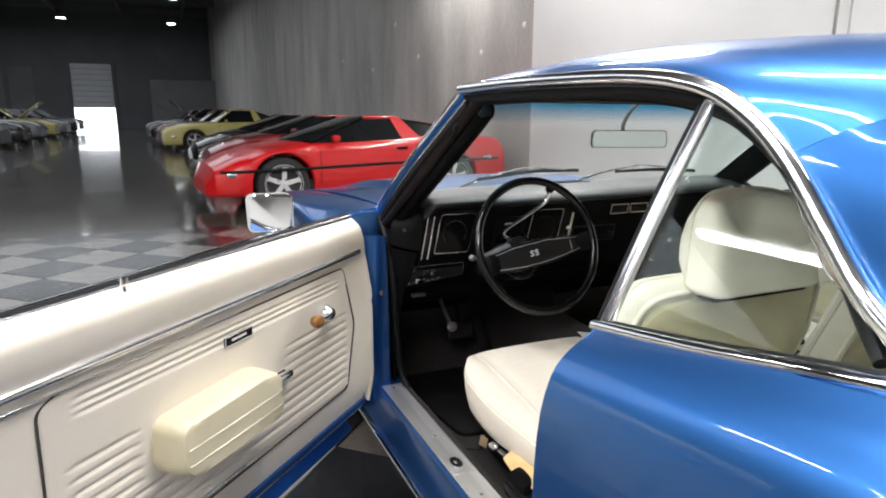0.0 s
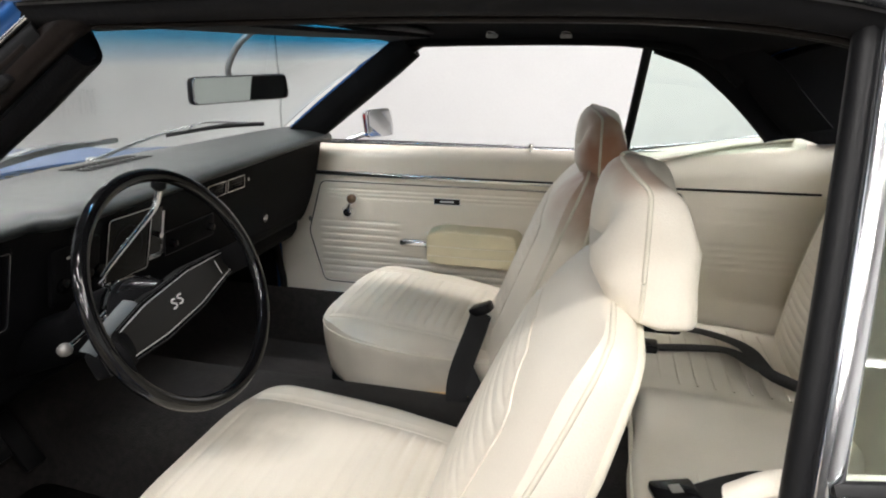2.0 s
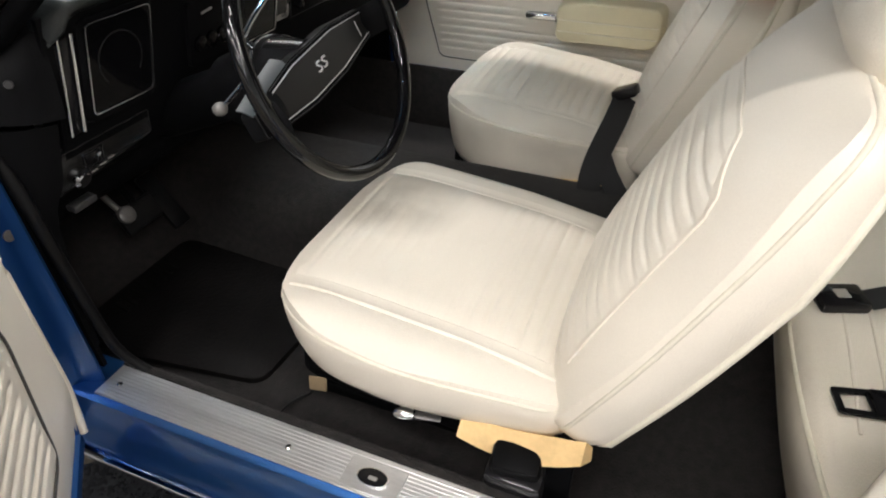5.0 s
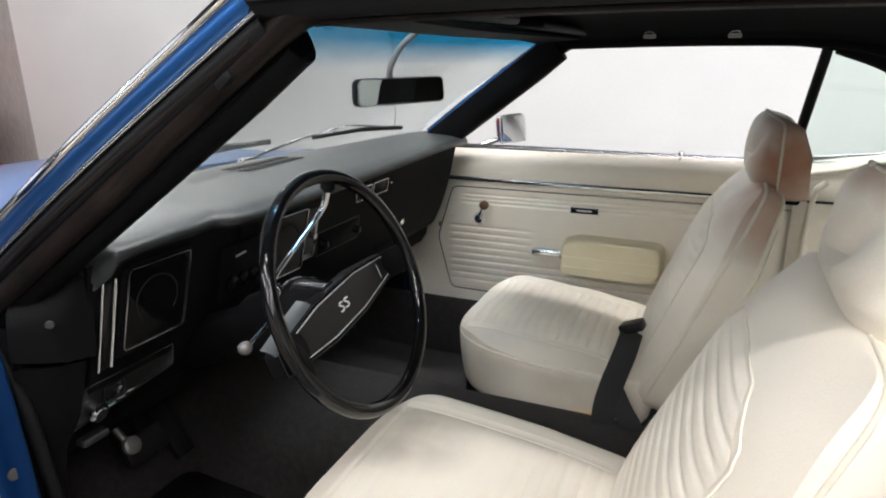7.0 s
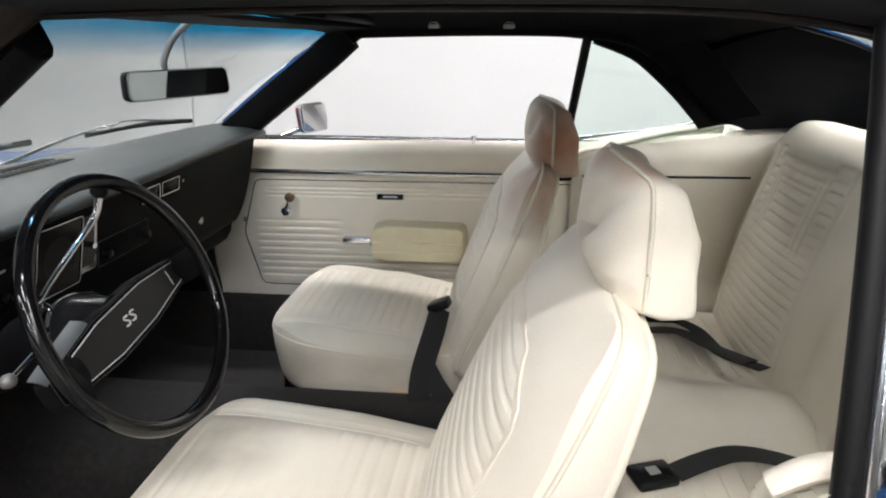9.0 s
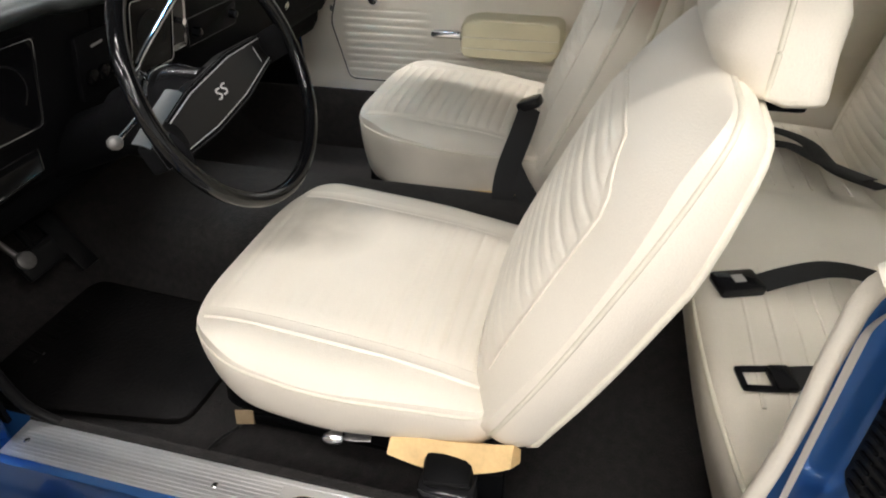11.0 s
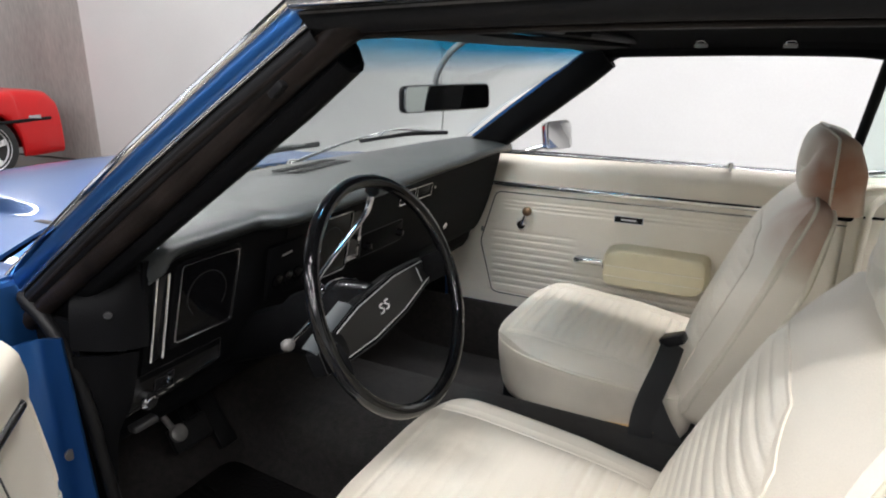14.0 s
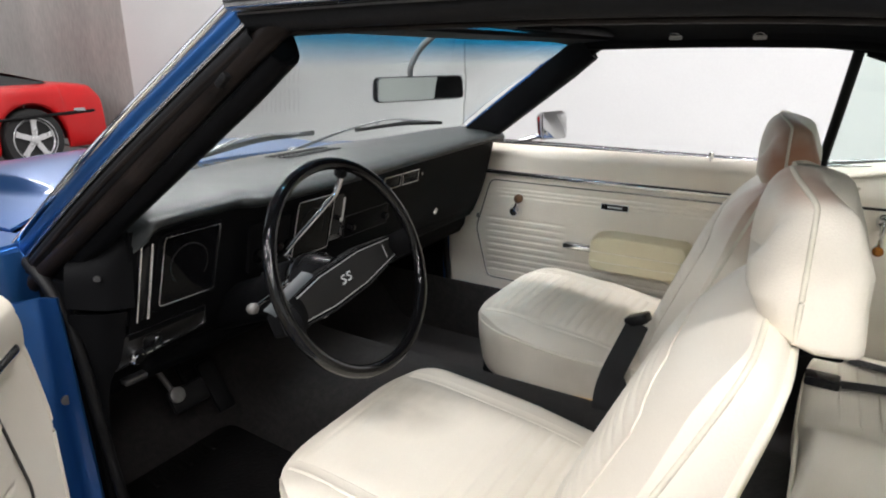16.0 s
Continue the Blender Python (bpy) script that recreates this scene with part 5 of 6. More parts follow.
driver = seat("bucket_seat", "cream vinyl driver's bucket seat with pleated insert", -0.378, 0.0, 24.5, -0.722, True)
passenger = seat("bucket_seat", "cream vinyl passenger bucket seat with pleated insert", 0.385, 0.03, 21.5, -0.692, False)
part("bare_foam", loft([[(-0.640, y, z0), (-0.632, y, (z0 + z1) / 2), (-0.615, y, z1)] for y, z0, z1 in ((-0.335, 0.412, 0.428), (-0.37, 0.402, 0.43), (-0.41, 0.397, 0.433), (-0.45, 0.405, 0.44), (-0.485, 0.420, 0.448), (-0.51, 0.436, 0.455))], 2, 3, 0.03), FOAM, driver, "bare yellow foam under the cover")
part("bare_foam", loft([[(0.150, y, z0), (0.145, y, (z0 + z1) / 2), (0.15, y, z1)] for y, z0, z1 in ((-0.28, 0.375, 0.392), (-0.34, 0.365, 0.40), (-0.42, 0.37, 0.41))], 2, 3, 0.02), FOAM, passenger, "bare yellow foam under the cover")
part("price_card", rbox((0.004, 0.034, 0.030), 0.001, pose(-0.522, -0.012, 0.262, 0, 14, 12), 1), CARD, driver, "small brown card tag")
lv = part("seat_lever", tube([(-0.606, -0.236, 0.386), (-0.602, -0.262, 0.381), (-0.594, -0.292, 0.378)], 0.008, 8, 4, flat=0.3), WORN_STEEL, driver, "flat steel seat slide lever")
part("lever_knob", lathe([(0.003, -0.019), (0.009, -0.015), (0.0125, -0.005), (0.0125, 0.004), (0.0095, 0.014), (0.003, 0.018)], pose(-0.613, -0.240, 0.386, 90, 0, 14), 16), BRIGHT, lv, "chrome lever knob")

# ---- rear seat ----
rear = thing("rear_bench_seat", "cream vinyl rear bench seat with pleated inserts", "car seat")
cols = (-0.685, -0.62, -0.5, -0.36, -0.22, -0.12, -0.05, 0.05, 0.12, 0.22, 0.36, 0.5, 0.62, 0.685)
hump = lambda x: 0.012 * (1 - min(1, abs(abs(x) - 0.36) / 0.26) ** 2) + (0.055 * math.exp(-(x / 0.11) ** 2))
rows = []
for y, z in ((-0.80, 0.25), (-0.775, 0.33), (-0.752, 0.43), (-0.765, 0.468), (-0.81, 0.478), (-0.90, 0.475), (-1.0, 0.468), (-1.10, 0.46), (-1.20, 0.45), (-1.26, 0.44)):
    rows.append([(x, y - 0.055 * (abs(x) / 0.64) ** 4 - (0.01 if abs(x) < 0.06 else 0), z + (hump(x) if z > 0.43 else 0) - (0.035 * (abs(x) / 0.64) ** 8)) for x in cols])
rc = part("cushion", loft(rows, 4, 5, 0.0), CREAM, rear, "cream rear seat cushion")
part("cushion_piping", tube([(x, -0.757 - 0.055 * (abs(x) / 0.64) ** 4, 0.458 + hump(x) * 0.6 - 0.02 * (abs(x) / 0.64) ** 8) for x in cols], 0.0045, 6, 4), PIPING, rc, "yellowed piping")


def rear_back(x, t):
    """A point of the rear backrest's face: x across, t from 0 (low) to 1 (top edge) and on over the roll."""
    y, z = -1.160 - 0.055 * t - 0.07 * t * t, 0.44 + 0.545 * t
    if t > 0.9:
        u = (t - 0.9) / 0.2
        y, z = -1.2662 - 0.018 * u - 0.10 * u * u, 0.9305 + 0.085 * math.sin(min(1, u * 1.15) * math.pi / 2) - 0.02 * max(0, u - 0.6)
    a = abs(x)
    bulge = 0.034 * (1 - min(1, abs(a - 0.34) / 0.30) ** 2) + 0.010 * math.exp(-(x / 0.05) ** 2)
    return Vector((x, y + bulge - 0.025 * (a / 0.66) ** 6, z - 0.035 * (a / 0.68) ** 8))


def back_relief(x, t):
    """How far the face is pressed in: pleats, stitched panels, welts."""
    a = abs(x)
    d = 0.0
    lane = min(1, max(0, (a - 0.15) / 0.008), max(0, (0.515 - a) / 0.008))
    if lane > 0 and 0.10 < t < 0.93:
        for o in (0.0, 0.022, 0.044):
            if t > 0.56 and 0.205 + o < a + 0.012 and a < 0.462 - o + 0.012 and t < 0.92 - o * 1.6:
                e = min(abs(a - 0.205 - o), abs(a - 0.462 + o), abs(t - 0.90 + o * 1.8) * 0.55)
                d += 0.0035 * math.exp(-(e / 0.004) ** 2)
        if not (0.16 < a - 0.04 and a < 0.47 and t > 0.60) or 0.255 < a < 0.412 and t < 0.80:
            u = (t / 0.043) % 1.0
            d += 0.0045 * math.exp(-((u - 0.5) * 0.0235 / 0.0034) ** 2) * lane
    for k in (0.138, 0.527):
        d += 0.004 * math.exp(-((a - k) / 0.004) ** 2) * (1 if t < 0.93 else 0)
    return d


bm = bmesh.new()
grid = []
for i in range(231):
    x = -0.69 + 1.38 * i / 230
    col = []
    for j in range(191):
        t = 1.1 * j / 190
        p = rear_back(x, t)
        p.y -= back_relief(x, t)
        col.append(bm.verts.new(p))
    grid.append(col)
for i in range(230):
    for j in range(190):
        bm.faces.new((grid[i][j], grid[i][j + 1], grid[i + 1][j + 1], grid[i + 1][j]))
rb = part("backrest", bm, CREAM, rear, "cream rear seat backrest with pressed pleats", 70)
for s in (-1, 1):
    part("backrest_piping", tube([rear_back(s * (0.66 - 0.02 * max(0, t - 5) / 3), t / 8) for t in range(0, 9)], 0.0040, 6, 2), PIPING, rb)
    bm = bmesh.new()
    for q in range(8):
        y = -0.83 - q * 0.038
        tube([(s * (0.16 + 0.34 * k / 6), y, 0.4775 + hump(0.16 + 0.34 * k / 6) - 0.06 * max(0, -0.9 - y)) for k in range(7)], 0.0032, 6, 2, flat=0.6, bm=bm)
    pl = part("cushion_pleats", bm, CREAM, rc, "pressed pleats across the cushion")
    pl["kind"] = "stuff"
# ---- dashboard ----
dash = thing("dashboard", "black padded dashboard with recessed gauges and bright trim", "dashboard")
rows = [[(-0.668, 0.46, 0.882), (-0.660, 0.38, 0.905), (-0.646, 0.33, 0.915), (-0.628, 0.28, 0.917), (-0.617, 0.246, 0.912), (-0.612, 0.234, 0.900), (-0.610, 0.236, 0.890), (-0.610, 0.28, 0.882)],
        [(-0.655, 0.485, 0.896), (-0.645, 0.405, 0.926), (-0.628, 0.345, 0.945), (-0.610, 0.272, 0.946), (-0.600, 0.224, 0.940), (-0.596, 0.212, 0.926), (-0.596, 0.216, 0.908), (-0.596, 0.25, 0.895)]]
for x, fy, fz, ry, rz in ((-0.57, 0.203, 0.949, 0.54, 0.906), (-0.44, 0.207, 0.950, 0.595, 0.912), (-0.402, 0.205, 0.951, 0.605, 0.914), (-0.382, 0.186, 0.950, 0.61, 0.915), (-0.35, 0.176, 0.949, 0.615, 0.915), (-0.24, 0.174, 0.949, 0.635, 0.915), (0, 0.182, 0.950, 0.655, 0.918), (0.30, 0.184, 0.955, 0.62, 0.915), (0.52, 0.182, 0.960, 0.57, 0.908), (0.66, 0.180, 0.961, 0.49, 0.898), (0.698, 0.186, 0.952, 0.46, 0.888)):
    rows.append([(x, ry, rz), (x, ry - 0.08, rz + 0.030), (x, (fy + ry) / 2, fz + 0.012), (x, fy + 0.06, fz + 0.010), (x, fy + 0.012, fz + 0.002), (x, fy, fz - 0.010), (x, fy + 0.012, fz - 0.024), (x, fy + 0.05, fz - 0.030)])
pad_ob = part("dash_pad", loft(rows, 4, 3, 0.006), PAD, dash, "grained dark grey dash pad")
for r in range(2):
    for k in range(13):
        part("grille_slot", rbox((0.0075, 0.036, 0.0025), 0.0008, pose(-0.086 + 0.0158 * k, 0.452 - 0.046 * r, 0.9632 + 0.0012 * r, -3, 0, 0), 1), RUBBER, pad_ob)
part("dash_stud", lathe([(0.006, 0), (0.005, 0.004)], pose(-0.56, 0.36, 0.968), 10), SATIN, pad_ob)
# main face, sloping down and forwards
part("dash_face", loft([[(x, 0.238 if x < -0.3 else 0.232, 0.928), (x, 0.262, 0.80), (x, 0.30, 0.70), (x, 0.34, 0.655), (x, 0.46, 0.640)] for x in (-0.618, -0.33, -0.28, 0.0, 0.35, 0.698)], 3, 3, 0.006), BLACK, dash, "black dashboard face")
part("lower_panel", loft([[(x, 0.335, 0.66), (x, 0.36, 0.60), (x, 0.48, 0.57), (x, 0.70, 0.55)] for x in (-0.69, 0, 0.698)], 2, 3, 0.005), BLACK, dash)
part("dash_end", loft([[(-0.608, 0.244, 0.925), (-0.628, 0.268, 0.922), (-0.655, 0.33, 0.905)], [(-0.614, 0.240, 0.87), (-0.652, 0.255, 0.872), (-0.692, 0.302, 0.875)], [(-0.619, 0.243, 0.795), (-0.664, 0.258, 0.802), (-0.704, 0.296, 0.812)]], 4, 4, 0.006), BLACK, dash, "black rounded dash end panel")
part("end_screw", lathe([(0.006, 0), (0.005, 0.003)], Matrix.Translation((-0.666, 0.258, 0.859)) @ pose(0, 0, 0, 90, 0, -35), 10), BEZEL, dash)
part("end_lower", loft([[(-0.622, 0.262, 0.785), (-0.664, 0.272, 0.792), (-0.702, 0.300, 0.80)], [(-0.640, 0.275, 0.70), (-0.672, 0.284, 0.70), (-0.702, 0.305, 0.70)], [(-0.665, 0.290, 0.63), (-0.68, 0.296, 0.62), (-0.70, 0.310, 0.60)], [(-0.68, 0.30, 0.40), (-0.69, 0.305, 0.40), (-0.70, 0.315, 0.40)]], 4, 4, 0.005), BLACK, dash, "black lower dash end")


def face(o, tilt=9.0):
    """The pose of a flat piece on the dash face: x across, y up it, z out towards the seats."""
    return Matrix.Translation(o) @ pose(0, 0, 0, 90 + tilt, 0, 0)


def panel_ring(parent, name, pts, o, depth=0.006, w=0.0035, material=CHROME, label="", r=0.008):
    return part(name, frame_strip(rounded(pts, r, 4), w, depth, face(o)), material, parent, label)


# twin gauge pods
pods = ((-0.507, 0.842), (-0.180, 0.838))
for i, (x, z) in enumerate(pods):
    pts = [(-0.068, -0.064), (0.052, -0.066), (0.070, 0.063), (-0.050, 0.064)]
    pod = part("gauge_pod", prism(rounded([(a * 1.16, b * 1.14) for a, b in pts], 0.014), 0.020, face((x, 0.262, z)), 0.006), BLACK, dash, "square black gauge pod")
    part("gauge_lens", prism(rounded(pts, 0.010), 0.002, face((x, 0.2405, z))), LENS, pod, "dark gauge glass")
    panel_ring(pod, "gauge_bezel", pts, (x, 0.2395, z), 0.003, 0.0016, SATIN, "thin bright bezel", 0.010)
    part("dial", tube([face((x, 0.2385, z)) @ Vector((0.040 * math.cos(a), 0.040 * math.sin(a), 0)) for a in [radians(-40 + 26 * k) for k in range(11)]], 0.0012, 5, 2), DIALGREY, pod)
vs = part("side_vent", prism(rounded([(-0.016, -0.072), (0.010, -0.066), (0.016, 0.068), (-0.008, 0.060)], 0.004), 0.010, face((-0.594, 0.256, 0.832)), 0.002), GLOSS, dash, "upright vent with bright edges")
for dx, w in ((-0.012, 0.004), (0.009, 0.0055)):
    part("bright_edge", tube([face((-0.594, 0.243, 0.832)) @ Vector((dx - 0.008, -0.070, 0)), face((-0.594, 0.243, 0.832)) @ Vector((dx + 0.008, 0.068, 0))], w / 2, 6, 1), CHROME, vs)
sw = part("switch_panel", prism(rounded([(-0.097, -0.039), (0.096, -0.015), (0.091, 0.031), (-0.080, 0.030)], 0.006), 0.008, face((-0.548, 0.296, 0.706), 16), 0.002), GRAIN, dash, "woodgrain switch panel")
part("switch_border", frame_strip(rounded([(-0.097, -0.039), (0.096, -0.015), (0.091, 0.031), (-0.080, 0.030)], 0.006), 0.0022, 0.003, face((-0.548, 0.2872, 0.7085), 16)), SATIN, sw)
part("light_knob", lathe([(0.013, 0), (0.015, 0.004), (0.015, 0.018), (0.010, 0.022)], face((-0.610, 0.291, 0.693), 16), 18), CHROME, sw, "chrome light switch knob")
part("knob_face", lathe([(0.010, 0), (0.010, 0.002)], face((-0.610, 0.2695, 0.699), 16), 14), GLOSS, sw)
part("wiper_switch", rbox((0.030, 0.026, 0.010), 0.003, face((-0.576, 0.287, 0.706), 16)), GLOSS, sw)
part("wiper_lever", rbox((0.008, 0.016, 0.006), 0.002, face((-0.568, 0.279, 0.706), 16)), SATIN, sw)
part("switch_frame", frame_strip(rounded([(-0.018, -0.016), (0.018, -0.016), (0.018, 0.016), (-0.018, 0.016)], 0.002, 2), 0.0018, 0.002, face((-0.576, 0.282, 0.7065), 16)), SATIN, sw)
for k in range(4):
    part("writing_bar", rbox((0.012, 0.0025, 0.0006), 0, face((-0.595 + 0.018 * k, 0.2895, 0.680 + 0.003 * k), 16)), IVORY, sw, smooth=False)
# middle of the dash
mp = part("centre_panel", prism(rounded([(-0.055, -0.06), (0.055, -0.06), (0.062, 0.045), (-0.048, 0.045)], 0.008), 0.008, face((-0.315, 0.245, 0.838)), 0.002), BLACK, dash, "black centre panel")
part("name_mark", rbox((0.027, 0.0042, 0.001), 0.0003, face((-0.315, 0.245, 0.838)) @ pose(-0.005, 0.024, 0.0092, 0, 0, 6), 1), IVORY, mp, "small silver name mark")
for k in range(4):
    part("small_gauge", lathe([(0.014, 0), (0.014, 0.004), (0.012, 0.005)], face((-0.345 + 0.028 * k, 0.240, 0.812)), 16), LENS, mp)
ra = part("heater_panel", prism(rounded([(-0.030, -0.062), (0.026, -0.062), (0.036, 0.058), (-0.022, 0.058)], 0.004), 0.008, face((-0.098, 0.250, 0.845)), 0.002), SATIN, dash, "bright heater control panel")
part("heater_face", prism(rounded([(-0.022, -0.052), (0.016, -0.052), (0.025, 0.048), (-0.013, 0.048)], 0.003), 0.002, face((-0.098, 0.2415, 0.846))), GLOSS, ra)
part("heater_knob", lathe([(0.006, 0), (0.006, 0.010)], face((-0.092, 0.24, 0.835)), 12), CHROME, ra)
rd_ = part("radio", prism(rounded([(-0.09, -0.028), (0.09, -0.028), (0.09, 0.028), (-0.09, 0.028)], 0.004), 0.010, face((0.03, 0.262, 0.80)), 0.002), BLACK, dash, "black radio")
panel_ring(rd_, "radio_bezel", [(-0.09, -0.028), (0.09, -0.028), (0.09, 0.028), (-0.09, 0.028)], (0.03, 0.2535, 0.802), 0.002, 0.0012, BEZEL, "", 0.004)
for dx in (-0.07, 0.07):
    part("radio_knob", lathe([(0.009, 0), (0.009, 0.014), (0.006, 0.016)], face((0.03 + dx, 0.252, 0.80)), 14), GLOSS, rd_)
for x0, x1 in ((0.085, 0.160), (0.168, 0.245)):
    vt = part("air_vent", prism(rounded([(0, -0.017), (x1 - x0, -0.017), (x1 - x0, 0.017), (0, 0.017)], 0.003), 0.010, face((x0, 0.244, 0.884)), 0.002), GLOSS, dash, "dash air vent with bright frame")
    part("vent_frame", frame_strip(rounded([(0, -0.017), (x1 - x0, -0.017), (x1 - x0, 0.017), (0, 0.017)], 0.003, 3), 0.0022, 0.003, face((x0, 0.2345, 0.8855))), CHROME, vt)
    for k in range(4):
        part("vent_blade", rbox((x1 - x0 - 0.010, 0.002, 0.004), 0, face(((x0 + x1) / 2, 0.2350, 0.8742 + 0.0075 * k))), BLACK, vt, smooth=False)
part("vent_knob", lathe([(0.004, 0), (0.004, 0.010)], face((0.268, 0.244, 0.886)), 10), SATIN, dash)
gb = part("glove_box_door", prism(rounded([(-0.20, -0.07), (0.20, -0.07), (0.22, 0.060), (-0.20, 0.060)], 0.010), 0.008, face((0.45, 0.285, 0.765), 14), 0.003), BLACK, dash, "black glove box door")
part("glove_box_lock", lathe([(0.012, 0), (0.012, 0.006), (0.008, 0.009)], face((0.402, 0.281, 0.744), 14), 16), CHROME, gb, "bright glove box lock")
part("glove_mark", rbox((0.06, 0.006, 0.001), 0.0003, face((0.55, 0.272, 0.828), 14), 1), IVORY, gb)
# under the dash
part("under_dash_lever", rbox((0.045, 0.02, 0.012), 0.003, pose(-0.60, 0.315, 0.632, 0, 0, 0)), BEZEL, dash, "dark brake release lever")
bp_ = thing("brake_pedal", "black ribbed brake pedal on its arm", "pedal")
part("pedal_pad", rbox((0.10, 0.016, 0.058), 0.006, pose(-0.345, 0.535, 0.402, -28, 0, 0)), RUBBER, bp_)
for k in range(4):
    part("pedal_rib", rbox((0.092, 0.004, 0.005), 0.001, pose(-0.345, 0.528 + 0.0055 * k - 0.006, 0.384 + 0.0125 * k, -28, 0, 0), 1), RUBBER, bp_)
part("pedal_arm", tube([(-0.34, 0.545, 0.42), (-0.34, 0.60, 0.52), (-0.345, 0.62, 0.66)], 0.008, 8, 3), BLACK, bp_)
pb = thing("parking_brake_pedal", "small parking brake pedal with worn bright face", "pedal")
part("pedal_pad", lathe([(0.019, 0), (0.019, 0.010), (0.014, 0.013)], pose(-0.385, 0.525, 0.425, 62, 0, 0), 18), WORN_STEEL, pb)
part("pedal_arm", tube([(-0.385, 0.535, 0.43), (-0.40, 0.60, 0.52), (-0.42, 0.64, 0.66)], 0.007, 8, 3), WORN_STEEL, pb)
gp = thing("accelerator_pedal", "black accelerator pedal on the sloping floor", "pedal")
part("pedal_pad", rbox((0.05, 0.016, 0.15), 0.005, pose(-0.22, 0.60, 0.35, -35, 0, 0)), RUBBER, gp)

# ---- steering wheel and column ----
TILT_W = 21.0
WC = Vector((-0.374, -0.037, 0.847))
WM = Matrix.Translation(WC) @ pose(0, 0, 0, 90 - TILT_W, 0, 0)
sw_ = thing("steering_wheel", "black two-spoke steering wheel with silver-edged centre bar", "steering wheel")
R_ = 0.186
part("rim", tube([WM @ Vector((R_ * math.cos(a), R_ * math.sin(a), 0)) for a in [k * math.tau / 32 for k in range(32)]], 0.0115, 12, 3, closed=True, up=tuple(WM.to_3x3() @ Vector((0, 0, 1)))), WHEEL, sw_, "glossy black rim")
HUB = WM @ pose(0.002, -0.018, -0.044, 0, 0, 8)
bar = [(-0.174, 0.018), (-0.062, 0.036), (0.062, 0.036), (0.174, 0.018), (0.177, -0.023), (0.052, -0.040), (-0.052, -0.040), (-0.177, -0.023)]
b0 = part("centre_bar", prism(rounded([(x * 1.0, y) for x, y in bar], 0.008), 0.024, HUB @ pose(0, 0, -0.014), 0.006), BLACK, sw_, "black centre bar")
part("bar_insert", prism(rounded([(x * 0.92, y * 0.74) for x, y in bar], 0.004), 0.0015, HUB @ pose(0, 0, 0.0095)), GRAIN, b0, "grained insert")
part("bar_edge", frame_strip(rounded([(x * 0.93, y * 0.76) for x, y in bar], 0.004), 0.0012, 0.0020, HUB @ pose(0, 0, 0.0095)), SILVER, b0, "thin silver edge")
for s in (-1, 1):
    part("bar_divider", rbox((0.0018, 0.026, 0.002), 0.0004, HUB @ pose(s * 0.128, -0.002, 0.011), 1), SILVER, b0)
    part("spoke", loft([[HUB @ Vector((s * x, y0, z)) for y0, z in ((0.022, z0), (0.0, z0 + 0.006), (-0.030, z0))] for x, z0 in ((0.12, -0.004), (0.155, 0.010), (0.182, 0.046))], 3, 3, 0.012), BLACK, sw_)
# slanted facet of the bar, and a thin line round its outer edge
run = [(-0.176, 0.016), (-0.120, 0.027), (-0.066, 0.036)]
part("bar_facet", loft([[HUB @ Vector((x, y - 0.002, 0.0092)), HUB @ Vector((x, y + 0.006, 0.002)), HUB @ Vector((x * 0.99, y + 0.012, -0.014))] for x, y in run], 2, 2, 0.002), FACET, b0, "grey slanted facet")
part("bar_glint", tube([HUB @ Vector((-0.058, 0.0345, 0.0085)), HUB @ Vector((0.060, 0.0345, 0.0085)), HUB @ Vector((0.172, 0.0165, 0.0085))], 0.0012, 6, 2), BEZEL, b0, "thin silver upper edge")
part("bar_outline", frame_strip(rounded([(x * 0.985, y * 0.93) for x, y in bar], 0.006), 0.0008, 0.0012, HUB @ pose(0, 0, 0.0098)), BEZEL, b0)
# two slanted bright marks
for dx in (-0.0080, 0.0080):
    bm = bmesh.new()
    tube([HUB @ Vector((dx + 0.0056, 0.0061, 0.013)), HUB @ Vector((dx - 0.0015, 0.0068, 0.013)), HUB @ Vector((dx - 0.0041, 0.0036, 0.013)), HUB @ Vector((dx + 0.0008, 0.0000, 0.013)), HUB @ Vector((dx + 0.0034, -0.0036, 0.013)), HUB @ Vector((dx - 0.0004, -0.0068, 0.013)), HUB @ Vector((dx - 0.0064, -0.0061, 0.013))], 0.0016, 6, 3, bm=bm)
    part("badge_mark", bm, SILVER, b0, "silver badge mark")
part("hub", lathe([(0.062, -0.075), (0.060, -0.05), (0.045, -0.02), (0.040, 0.0)], HUB, 28), GLOSS, sw_)
part("column", lathe([(0.045, -0.42), (0.045, -0.20), (0.058, -0.17), (0.062, -0.06), (0.058, -0.05)], HUB, 28), BLACK, sw_, "black steering column")
part("column_collar", lathe([(0.064, -0.085), (0.066, -0.08), (0.066, -0.072), (0.064, -0.068)], HUB, 28), CHROME, sw_)
lever = part("shift_lever", tube([(-0.405, 0.085, 0.845), (-0.418, 0.080, 0.868), (-0.345, 0.078, 0.912), (-0.300, 0.076, 0.938), (-0.284, 0.072, 0.955), (-0.278, 0.068, 0.978)], lambda t: 0.0045 + 0.0035 * max(0, t - 0.5), 8, 4), CHROME, sw_, "bent chrome shift lever")
part("shift_knob", lathe([(0.007, 0), (0.013, 0.006), (0.013, 0.026), (0.008, 0.034)], axes((-0.278, 0.068, 0.978), (1, 0, 0), (0, 0.97, 0.2)) @ pose(0, 0, 0, 0, 0, 0), 14), BLACK, lever)
ts = part("turn_lever", tube([(-0.425, 0.075, 0.815), (-0.48, 0.06, 0.810), (-0.534, 0.046, 0.807)], 0.0038, 8, 3), CHROME, sw_, "chrome turn signal lever")
